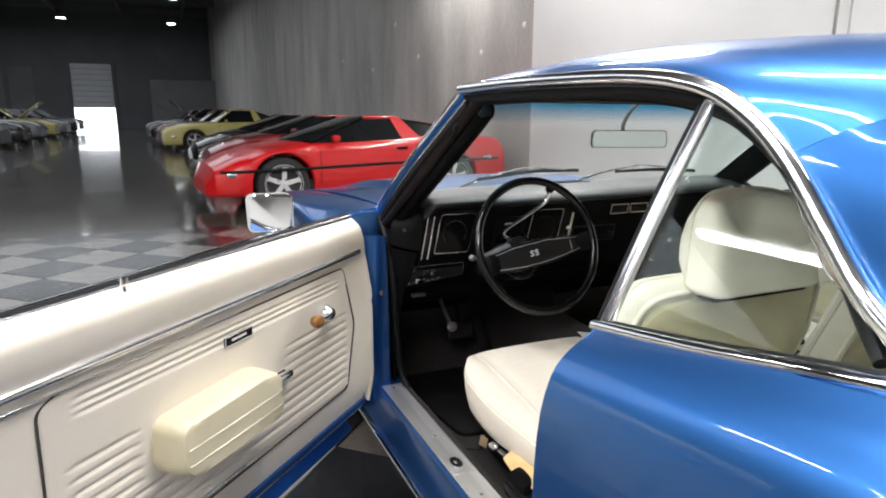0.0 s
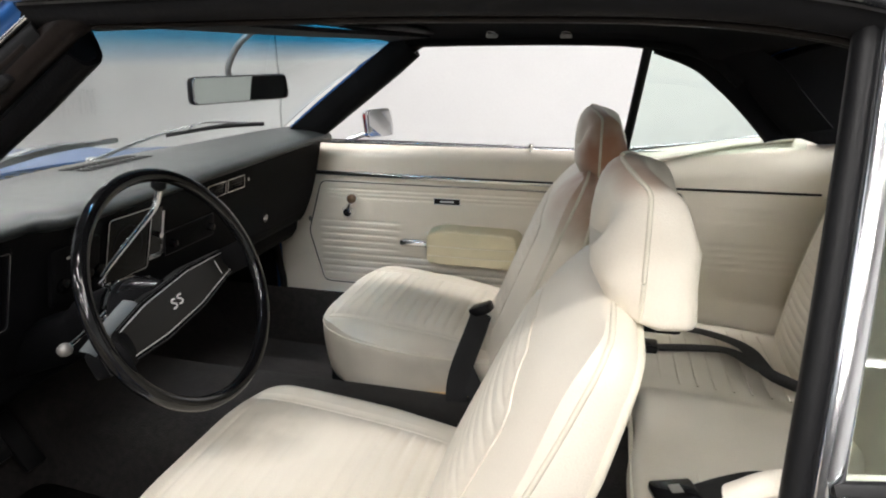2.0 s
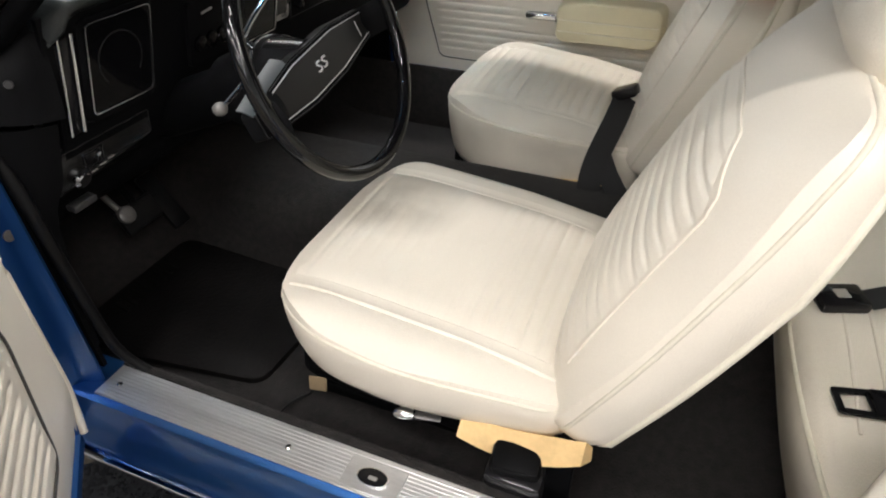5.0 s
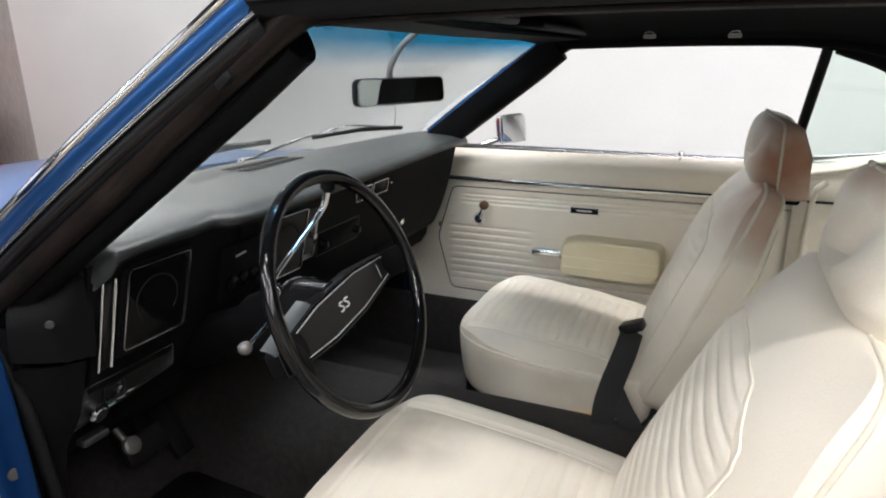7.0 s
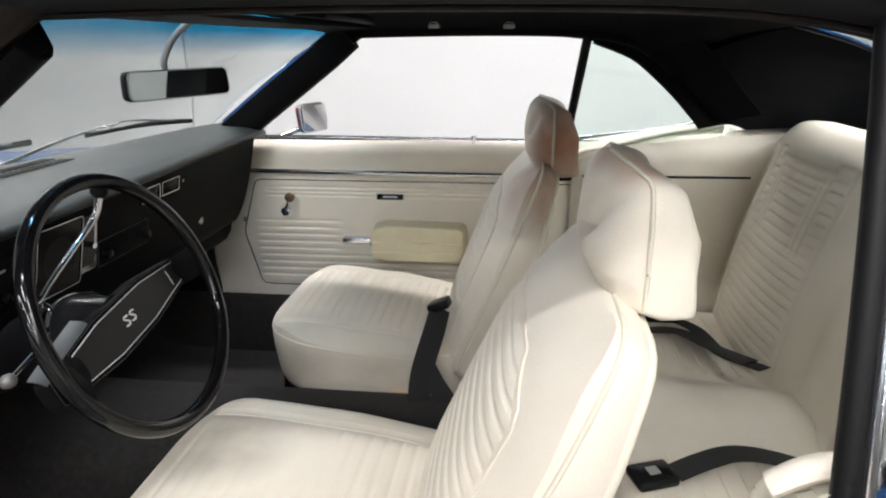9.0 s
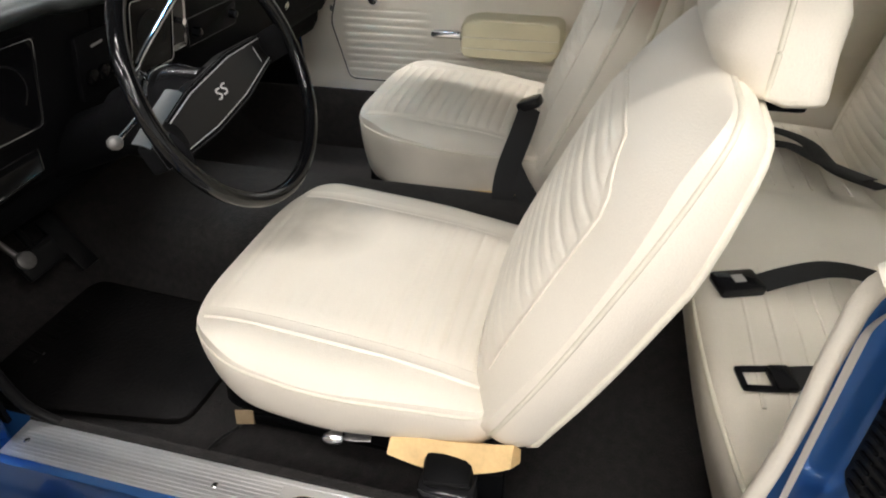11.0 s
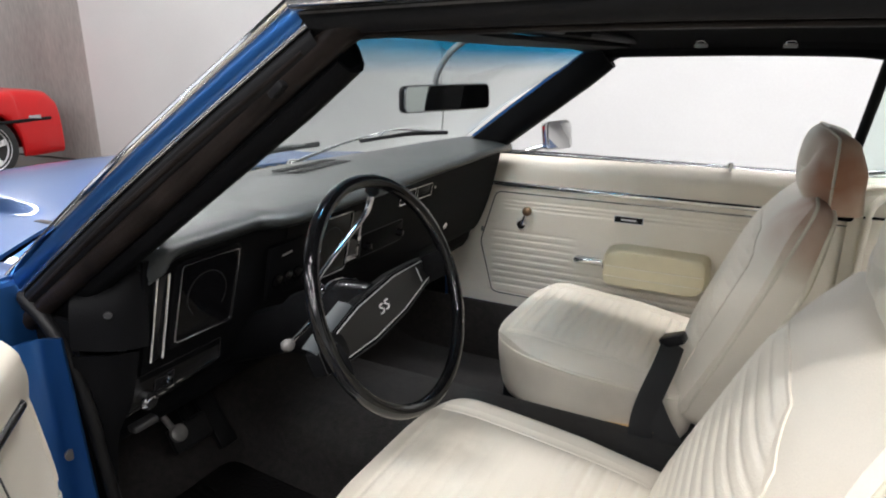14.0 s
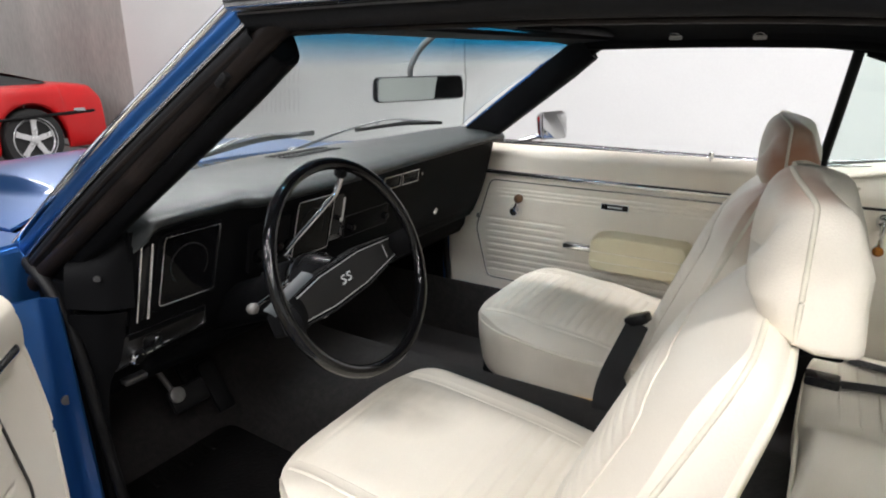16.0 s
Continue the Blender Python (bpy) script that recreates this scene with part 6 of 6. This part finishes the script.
part("turn_knob", lathe([(0.004, -0.009), (0.0085, -0.005), (0.0098, 0.002), (0.0075, 0.008), (0.003, 0.011)], axes((-0.540, 0.044, 0.807), (0, 0, 1), (0.25, 0.95, 0)), 14), WORN_STEEL, ts, "worn grey knob")
part("hazard_button", lathe([(0.006, 0), (0.006, 0.012)], axes((-0.318, 0.08, 0.83), (0, 0, 1), (0, 1, 0)), 10), CHROME, sw_)

# ---- rear-view mirror, wipers ----
rv = thing("rear_view_mirror", "wide black-backed rear-view mirror on a bright arm", "mirror")
a, b = Vector((-0.118, 0.106, 1.132)), Vector((0.118, 0.018, 1.132))
c = (a + b) / 2
mm = axes(c, b - a, (0, 0.03, 1))
if (mm.to_3x3() @ Vector((0, 0, 1))).y > 0:
    mm = axes(c, a - b, (0, 0.03, 1))
out = rounded([(-0.120, -0.0265), (0.120, -0.0265), (0.117, 0.0265), (-0.117, 0.0265)], 0.014, 6)
bm = pad_mesh(out, [(0.90, -0.020), (0.97, -0.014), (1.0, -0.002), (1.0, 0.003), (0.975, 0.006)], lambda x, y: 0.006, (0.94, 0.5, 0.1))
bm.transform(mm)
part("mirror_case", bm, BLACK, rv, "black mirror case with bright edge")
part("mirror_rim", frame_strip([(x * 0.985, y * 0.96) for x, y in out], 0.002, 0.002, mm @ pose(0, 0, 0.0058)), SATIN, rv)
part("mirror_glass", prism([(x * 0.962, y * 0.90) for x, y in out], 0.001, mm @ pose(0, 0, 0.0064)), MIRROR, rv, "mirror glass")
part("mirror_arm", tube([c + Vector((0, 0.018, 0.010)), c + Vector((-0.010, 0.020, 0.040)), c + Vector((-0.004, -0.005, 0.085)), c + Vector((0.006, -0.045, 0.118))], 0.0062, 8, 5), WORN_STEEL, rv, "dull grey mirror arm")
part("mirror_foot", rbox((0.07, 0.04, 0.014), 0.005, Matrix.Translation(c + Vector((0.008, -0.055, 0.119)))), BLACK, rv)


def screen(x, f):
    """A point just outside the windshield: x across, f from 0 (base) to 1 (top)."""
    q = abs(x) / 0.645
    top = Vector((x * 0.95, -0.010 - 0.065 * q * q, 1.275 - 0.032 * q * q))
    low = Vector((x, 0.665 - 0.207 * q * q, 0.905 - 0.02 * q * q))
    return low.lerp(top, f) + Vector((0, 0.012, 0.014))


for px, arm_end, blade_run in ((-0.34, (-0.10, 0.25), ((-0.29, 0.165), (-0.05, 0.215), (0.15, 0.215))), (0.21, (0.38, 0.275), ((0.31, 0.20), (0.45, 0.24), (0.595, 0.25)))):
    wp = thing("windshield_wiper", "bright wiper arm with a black rubber blade", "wiper", group="windshield wipers")
    foot = screen(px, 0.0) + Vector((0, 0.012, 0.004))
    part("wiper_pivot", lathe([(0.022, -0.012), (0.021, 0.006), (0.015, 0.016), (0.005, 0.019)], Matrix.Translation(foot), 16), BRIGHT, wp, "bright pivot cap")
    mid_arm = screen(px + 0.45 * (arm_end[0] - px), 0.58 * arm_end[1]) + Vector((0, 0.008, 0.010))
    part("wiper_arm", tube([foot + Vector((0, 0, 0.008)), mid_arm, screen(*arm_end) + Vector((0, 0.004, 0.006))], lambda t: 0.0125 - 0.0075 * t, 8, 6, flat=0.45), BRIGHT, wp, "bright wiper arm")
    bl = part("wiper_blade", tube([screen(x, f) for x, f in blade_run], 0.0042, 6, 6, flat=1.7), RUBBER, wp, "black rubber wiper blade")
    part("blade_bridge", tube([screen(blade_run[0][0] + 0.05, blade_run[0][1] + 0.02), screen(*arm_end) + Vector((0, 0, 0.003)), screen(blade_run[2][0] - 0.06, blade_run[2][1] + 0.012)], 0.0034, 6, 5), SATIN, bl, "bright blade bridge")

# ---- belts, mat and small things ----
def strap(name, label, pts, w=0.046, up=(0, 0, 1), parent=None):
    th = thing(name, label, "seat belt", group="seat belts")
    part("webbing", tube(pts, w / 2, 8, 6, flat=0.07, up=up), WEB, th, "black woven webbing")
    return th


b1 = strap("seat_belt", "black lap belt with square buckle on the rear seat", [(-0.225, -0.860, 0.496), (-0.205, -0.91, 0.508), (-0.185, -0.97, 0.515), (-0.18, -1.04, 0.507), (-0.19, -1.14, 0.485)])
bk1 = part("buckle", rbox((0.075, 0.055, 0.020), 0.006, pose(-0.238, -0.822, 0.499, 0, 0, -70)), GLOSS, b1, "black plastic buckle")
part("buckle_mark", rbox((0.020, 0.020, 0.002), 0.0005, pose(-0.238, -0.822, 0.5095, 0, 0, -70), 1), IVORY, bk1)
b2 = strap("seat_belt", "black lap belt with metal tongue on the rear seat", [(-0.447, -0.862, 0.497), (-0.440, -0.91, 0.503), (-0.43, -0.98, 0.500), (-0.42, -1.10, 0.485), (-0.42, -1.17, 0.47)])
part("tongue", frame_strip(rounded([(-0.030, -0.022), (0.022, -0.024), (0.022, 0.024), (-0.030, 0.022)], 0.006, 3), 0.009, 0.004, pose(-0.454, -0.828, 0.494, 0, 0, -78)), GLOSS, b2, "black belt tongue")
part("tongue_body", rbox((0.03, 0.046, 0.012), 0.004, pose(-0.449, -0.858, 0.498, 0, 0, -78)), GLOSS, b2)
b3 = strap("seat_belt", "black lap belt lying across the rear seat", [(0.48, -0.85, 0.492), (0.44, -0.96, 0.497), (0.35, -1.035, 0.507), (0.20, -1.06, 0.515), (0.10, -1.12, 0.53)], 0.04)
part("tongue", frame_strip(rounded([(-0.030, -0.020), (0.022, -0.022), (0.022, 0.022), (-0.030, 0.020)], 0.006, 3), 0.008, 0.004, pose(0.495, -0.82, 0.490, 0, 0, 70)), SATIN, b3, "bright belt tongue")
b4 = strap("seat_belt", "black lap belt tucked behind the rear cushion", [(0.325, -0.83, 0.496), (0.34, -0.92, 0.498), (0.335, -1.00, 0.500), (0.23, -1.045, 0.515), (0.12, -1.10, 0.535)], 0.04)
part("buckle", rbox((0.07, 0.05, 0.022), 0.006, pose(0.325, -0.795, 0.498, 0, 0, 88)), GLOSS, b4, "black plastic buckle")
b5 = strap("seat_belt", "black belt hanging over the passenger seat beside the tunnel", [(0.215, -0.405, 0.592), (0.160, -0.398, 0.560), (0.114, -0.380, 0.500), (0.102, -0.370, 0.450), (0.100, -0.368, 0.400), (0.104, -0.370, 0.350)], 0.052, (1, 0.15, 0))
part("buckle", rbox((0.055, 0.040, 0.024), 0.006, pose(0.212, -0.404, 0.603, 0, 25, 80)), GLOSS, b5, "black plastic buckle")
strap("seat_belt", "black belt end beside the passenger seat and tunnel", [(0.114, -0.385, 0.485), (0.106, -0.405, 0.45), (0.100, -0.432, 0.41), (0.102, -0.452, 0.365)], 0.046, (1, 0.15, 0))
re_ = thing("belt_retractor", "black plastic belt retractor beside the driver's seat", "belt retractor")
part("case", rbox((0.05, 0.085, 0.085), 0.012, pose(-0.640, -0.425, 0.352, 0, -8, 0)), GLOSS, re_, "black retractor case")
part("cap", rbox((0.045, 0.07, 0.03), 0.010, pose(-0.642, -0.425, 0.405, 0, -14, 6)), BLACK, re_)
part("bracket", rbox((0.02, 0.06, 0.10), 0.005, pose(-0.610, -0.47, 0.335)), BLACK, re_)
mt = thing("floor_mat", "black rubber floor mat with pressed marks", "floor mat")
part("mat", prism(rounded([(-0.145, 0.005), (0.165, -0.01), (0.175, 0.455), (-0.215, 0.455), (-0.170, 0.16)], 0.035, 6), 0.013, pose(-0.385, 0.115, 0.208, 2.2, 0, 0), 0.004), MATRUB, mt)
for k in range(8):
    part("pressed_rib", rbox((0.010, 0.050, 0.004), 0.0015, pose(-0.385, 0.115, 0.221, 2.2, 0, 0) @ pose(-0.090 + 0.0235 * k, 0.410 + 0.001 * k, 0.0015, 0, 0, -8), 1), MATRUB, mt)
cb = thing("cable", "thin black cable on the carpet beside the seat", "cable")
part("wire", tube([(-0.522, -0.008, 0.252), (-0.520, 0.012, 0.224), (-0.547, 0.031, 0.222), (-0.575, 0.039, 0.222), (-0.613, 0.037, 0.224), (-0.655, 0.050, 0.232)], 0.0028, 6, 5), RUBBER, cb)
# ---- the other cars ----
def lerp_list(pts, x):
    for (xa, va), (xb, vb) in zip(pts, pts[1:]):
        if xa <= x <= xb:
            f = (x - xa) / (xb - xa)
            f = f * f * (3 - 2 * f) * 0.5 + f * 0.5
            return va + (vb - va) * f
    return pts[0][1] if x < pts[0][0] else pts[-1][1]


def other_car(name, label, paint, length, half, top, plan, axles, wheel_r, green, place, trim=None, star=False, hood_up=False, group="parked cars"):
    """A parked car along x, nose at 0: top = shoulder heights, plan = half-widths, green = cowl, roof front, roof rear, tail, roof height."""
    th = thing(name, label, "car", group=group)
    XF.append(place)
    xs = sorted({round(length * i / 44, 3) for i in range(45)} | {round(a + d * wheel_r, 3) for a in axles for d in (-1.18, -1.15, -1.05, -0.9, -0.7, -0.4, 0, 0.4, 0.7, 0.9, 1.05, 1.15, 1.18)})
    rows = []
    for x in xs:
        zt, w = lerp_list(top, x), lerp_list(plan, x) * half
        zb = 0.20
        for a in axles:
            d = (wheel_r * 1.16) ** 2 - (x - a) ** 2
            if d > 0:
                zb = max(zb, wheel_r + math.sqrt(d) - 0.01)
        row = [(x, 0.96 * w, zb), (x, w, max(zb + 0.012, zb + 0.10 * (zt - zb))), (x, w * 1.005, zb + 0.5 * (zt - zb)), (x, w * 0.975, zb + 0.82 * (zt - zb)), (x, w * 0.90, zt - 0.015), (x, w * 0.72, zt + 0.012), (x, w * 0.35, zt + 0.028)]
        rows.append(row + [(x, 0, zt + 0.032)] + [(a_, -b_, c_) for a_, b_, c_ in row[::-1]])
    part("body", loft(rows, 2, 1), paint, th, "glossy painted body")
    for e, r in ((0, rows[0]), (1, rows[-1])):
        bm = bmesh.new()
        bm.faces.new([bm.verts.new(p) for p in r])
        part("end_panel", bm, paint, th, smooth=False)
    c0, r0, r1, t1, zr = green
    zc, zt_ = lerp_list(top, c0), lerp_list(top, t1)
    hb, hr = half * 0.84, half * 0.60
    A = [(c0, s * hb * f, zc + 0.01) for s, f in ((1, 1), (1, 0.5), (0, 0), (-1, 0.5), (-1, 1))]
    B = [(r0, s * hr * f, zr - 0.02 * (f == 1)) for s, f in ((1, 1), (1, 0.5), (0, 0), (-1, 0.5), (-1, 1))]
    A = [(x - 0.16 * (1 - (y / hb) ** 2), y, z + 0.015) for x, y, z in A]
    part("windshield", loft([A, B], 3, 3), DARKGLASS, th, "dark windshield glass")
    C = [(r1, y, z) for x, y, z in B]
    mid_ = [((r0 + r1) / 2, y, z + 0.012) for x, y, z in B]
    part("roof", loft([B, mid_, C], 3, 3, 0.02), DARKGLASS if star else paint, th)
    D = [(t1, s * hb * 0.92 * f, zt_ + 0.02) for s, f in ((1, 1), (1, 0.5), (0, 0), (-1, 0.5), (-1, 1))]
    part("rear_glass", loft([C, [tuple((Vector(p) + Vector(q)) / 2 + Vector((0, 0, 0.03))) for p, q in zip(C, D)], D], 3, 3), DARKGLASS, th, "dark rear glass")
    for s in (1, -1):
        bx = r1 + 0.06
        lo = [(c0 + 0.02, s * hb, zc + 0.005), (r0 + 0.1, s * (hb + 0.02), lerp_list(top, r0)), (bx, s * (hb + 0.02), lerp_list(top, bx)), (t1 - 0.02, s * hb * 0.93, zt_ + 0.01)]
        hi = [(c0 + 0.05, s * (hb - 0.01), zc + 0.03), (r0, s * hr, zr - 0.02), (r1, s * hr, zr - 0.02), (t1 - 0.06, s * hb * 0.90, zt_ + 0.03)]
        part("side_glass", loft([lo, hi], 2, 2), DARKGLASS, th, "dark side window glass")
        part("front_pillar", tube([(c0 + 0.02, s * hb, zc + 0.02), (r0, s * hr, zr - 0.015)], 0.025, 6, 2), BLACK if star else paint, th)
        part("rail", tube([(r0, s * hr, zr - 0.01), (r1, s * hr, zr - 0.01)], 0.022, 6, 2), paint, th)
        part("rear_pillar", loft([[(r1 - 0.10, s * (hr + 0.012), zr - 0.005), (r1 + 0.05, s * (hr + 0.012), zr - 0.01)], [(bx - 0.06, s * (hb + 0.032), lerp_list(top, bx) - 0.01), (bx + 0.22, s * (hb + 0.030), lerp_list(top, bx + 0.2) - 0.01)]], 1, 3, 0.01), paint, th)
        part("door_mirror", rbox((0.10, 0.12, 0.09), 0.03, pose(c0 + 0.32, s * (hb + 0.10), zc + 0.06)), paint, th)
        if trim:
            part("side_trim", tube([(x, s * (lerp_list(plan, x) * half * 1.008), lerp_list(trim, x)) for x in [0.15 + (length - 0.3) * k / 12 for k in range(13)]], 0.018, 6, 2), RUBBER, th, "black side trim")
        part("marker_lamp", rbox((0.16, 0.02, 0.05), 0.006, pose(0.30, s * lerp_list(plan, 0.30) * half * 1.0, 0.46)), SATIN, th, "pale side lamp")
        part("rear_marker", rbox((0.14, 0.02, 0.045), 0.006, pose(length - 0.35, s * lerp_list(plan, length - 0.35) * half * 1.0, 0.62)), SATIN, th)
        part("door_handle", rbox((0.16, 0.02, 0.03), 0.006, pose(r1 - 0.05, s * half * 0.985, lerp_list(top, r1) - 0.12)), BLACK, th)
        for gx in (c0 + 0.10, r1 + 0.16):
            part("door_gap", tube([(gx, s * (lerp_list(plan, gx) * half * z_), zz) for z_, zz in ((1.006, 0.32), (1.010, 0.55), (0.985, lerp_list(top, gx) - 0.09))], 0.004, 5, 2), RUBBER, th)
        for a in axles:
            m = pose(a, s * (half * 0.985 - 0.11), wheel_r, -90 * s, 0, 0)
            wh = part("wheel", lathe([(0.22, -0.10), (wheel_r * 0.93, -0.10), (wheel_r, -0.07), (wheel_r, 0.07), (wheel_r * 0.95, 0.10), (0.225, 0.105), (0.215, 0.07), (0.05, 0.05)], m, 32), TYRE, th, "black tyre")
            part("rim", lathe([(0.215, 0.085), (0.240, 0.108), (0.247, 0.102), (0.240, 0.06), (0.215, 0.06), (0.215, 0.085)], m, 32, cap=False), ALLOY, wh, "bright rim")
            for k in range(5):
                an = radians(72 * k + 14)
                part("spoke", loft([[m @ Vector((r * math.cos(an) - w_ * math.sin(an), r * math.sin(an) + w_ * math.cos(an), h)) for w_ in (-wd, 0, wd)] for r, wd, h in ((0.03, 0.026, 0.085), (0.10, 0.030, 0.088), (0.17, 0.027, 0.085), (0.230, 0.040, 0.092))], 1, 2, 0.012), ALLOY, wh)
            part("hub", lathe([(0.055, 0.07), (0.052, 0.094), (0.03, 0.10)], m, 18), ALLOY, wh)
    if hood_up:
        part("raised_hood", loft([[(c0 - 0.1, -half * 0.8, zc + 0.02), (c0 - 0.1, half * 0.8, zc + 0.02)], [(c0 - 1.05, -half * 0.78, zc + 0.78), (c0 - 1.05, half * 0.78, zc + 0.78)]], 2, 2, 0.03), paint, th, "hood propped open")
    XF.pop()
    return th


VETTE_TOP = [(0, 0.36), (0.03, 0.44), (0.10, 0.53), (0.4, 0.655), (0.75, 0.76), (1.23, 0.83), (1.78, 0.845), (2.48, 0.87), (3.08, 0.915), (3.78, 0.915), (4.18, 0.885), (4.26, 0.80)]
VETTE_PLAN = [(0, 0.62), (0.03, 0.74), (0.12, 0.86), (0.45, 0.97), (0.8, 1.0), (1.98, 0.975), (3.08, 1.0), (3.98, 0.95), (4.26, 0.88)]
other_car("sports_car", "glossy red low wedge sports car with star wheels", RED, 4.26, 0.90, VETTE_TOP, VETTE_PLAN, (0.90, 3.34), 0.335, (1.28, 2.08, 2.58, 3.70, 1.17), pose(-0.97, 7.28, 0, 0, 0, 5), [(0, 0.50), (4.26, 0.60)], star=True)
SED_TOP = [(0, 0.60), (0.1, 0.72), (0.6, 0.84), (1.5, 0.90), (2.6, 0.92), (3.6, 0.93), (4.5, 0.88), (4.7, 0.70)]
SED_PLAN = [(0, 0.86), (0.2, 0.95), (0.9, 1.0), (3.8, 1.0), (4.7, 0.90)]
row = [(DARKRED, "dark red low sports car parked beside a red one", VETTE_TOP, VETTE_PLAN, (1.25, 2.05, 2.55, 3.66, 1.17), 11.2, -0.75, True, False),
       (BLACKPAINT, "black low sports car parked in the row", VETTE_TOP, VETTE_PLAN, (1.25, 2.05, 2.55, 3.66, 1.17), 14.0, -0.85, True, False),
       (YELLOW, "pale yellow classic coupe parked in the row", SED_TOP, SED_PLAN, (1.6, 2.15, 2.85, 3.75, 1.32), 21.3, -1.45, False, False),
       (BROWNPAINT, "brown classic coupe with its hood propped open", SED_TOP, SED_PLAN, (1.6, 2.15, 2.85, 3.75, 1.34), 24.8, -1.65, False, True),
       (BLACKPAINT, "black classic coupe parked in the row", SED_TOP, SED_PLAN, (1.6, 2.15, 2.85, 3.75, 1.36), 28.6, -1.95, False, False),
       (GREYPAINT, "grey classic coupe parked in the row", SED_TOP, SED_PLAN, (1.6, 2.15, 2.85, 3.75, 1.36), 32.4, -2.2, False, True)]
for paint, lab, tp, pl, gr, y, x, star, up in row:
    other_car("parked_car", lab, paint, tp[-1][0], 0.90, tp, pl, (0.93, 3.40), 0.325, gr, pose(x, y, 0, 0, 0, 3), None, star=star, hood_up=up)
for i, (paint, y) in enumerate(((GREYPAINT, 24.0), (BLACKPAINT, 27.4), (GREYPAINT, 30.8), (YELLOW, 34.2), (GREYPAINT, 37.6), (BLACKPAINT, 41.0), (GREYPAINT, 44.4))):
    names = {GREYPAINT: "grey", BLACKPAINT: "black", YELLOW: "pale yellow"}
    other_car("parked_car", names[paint] + " classic coupe in the opposite row", paint, 4.7, 0.90, SED_TOP, SED_PLAN, (0.93, 3.40), 0.325, (1.6, 2.15, 2.85, 3.75, 1.34), pose(-6.3 + 0.05 * i, y, 0, 0, 0, 180), None, hood_up=(i == 3), group="parked cars opposite")

# ---- checkered floor tiles, laid on the diagonal ----
tiles = thing("tile_floor", "black and pale grey checkered floor tiles", "floor", kind="structure")
TS = 0.46
EDGE_Y = 5.60
tm = pose(-0.817, 0.595, 0.002, 0, 0, 47.0)
shared = {}
for key, material in (("b", TILE_B), ("w", TILE_W)):
    bm = prism([(0.003, 0.003), (TS - 0.003, 0.003), (TS - 0.003, TS - 0.003), (0.003, TS - 0.003)], 0.008, None, 0.002, 1)
    me = bpy.data.meshes.new("tile")
    bm.to_mesh(me)
    bm.free()
    me.materials.append(material)
    shared[key] = me
for i in range(-22, 23):
    for j in range(-22, 23):
        c = tm @ Vector(((i + 0.5) * TS, (j + 0.5) * TS, 0))
        if not (-4.6 < c.x < 0.9 and -1.6 < c.y < EDGE_Y + 0.32):
            continue
        if c.x > -0.5 and c.y < 2.0:
            continue
        key = "b" if (i + j) % 2 == 0 else "w"
        corners = [tm @ Vector(((i + a) * TS, (j + b) * TS, 0)) for a, b in ((0.007, 0.007), (0.993, 0.007), (0.993, 0.993), (0.007, 0.993))]
        if max(p.y for p in corners) <= EDGE_Y:
            ob = new("tile", shared[key])
            ob.matrix_world = tm @ pose(i * TS, j * TS, -0.014)
        else:
            poly = []
            for a, b in zip(corners, corners[1:] + corners[:1]):
                if a.y <= EDGE_Y:
                    poly.append(a)
                if (a.y <= EDGE_Y) != (b.y <= EDGE_Y):
                    poly.append(a.lerp(b, (EDGE_Y - a.y) / (b.y - a.y)))
            if len(poly) < 3:
                continue
            ob = part("tile", prism([(p.x, p.y) for p in poly], 0.008, pose(0, 0, -0.012)), {"b": TILE_B, "w": TILE_W}[key], smooth=False)
        ob.parent = tiles
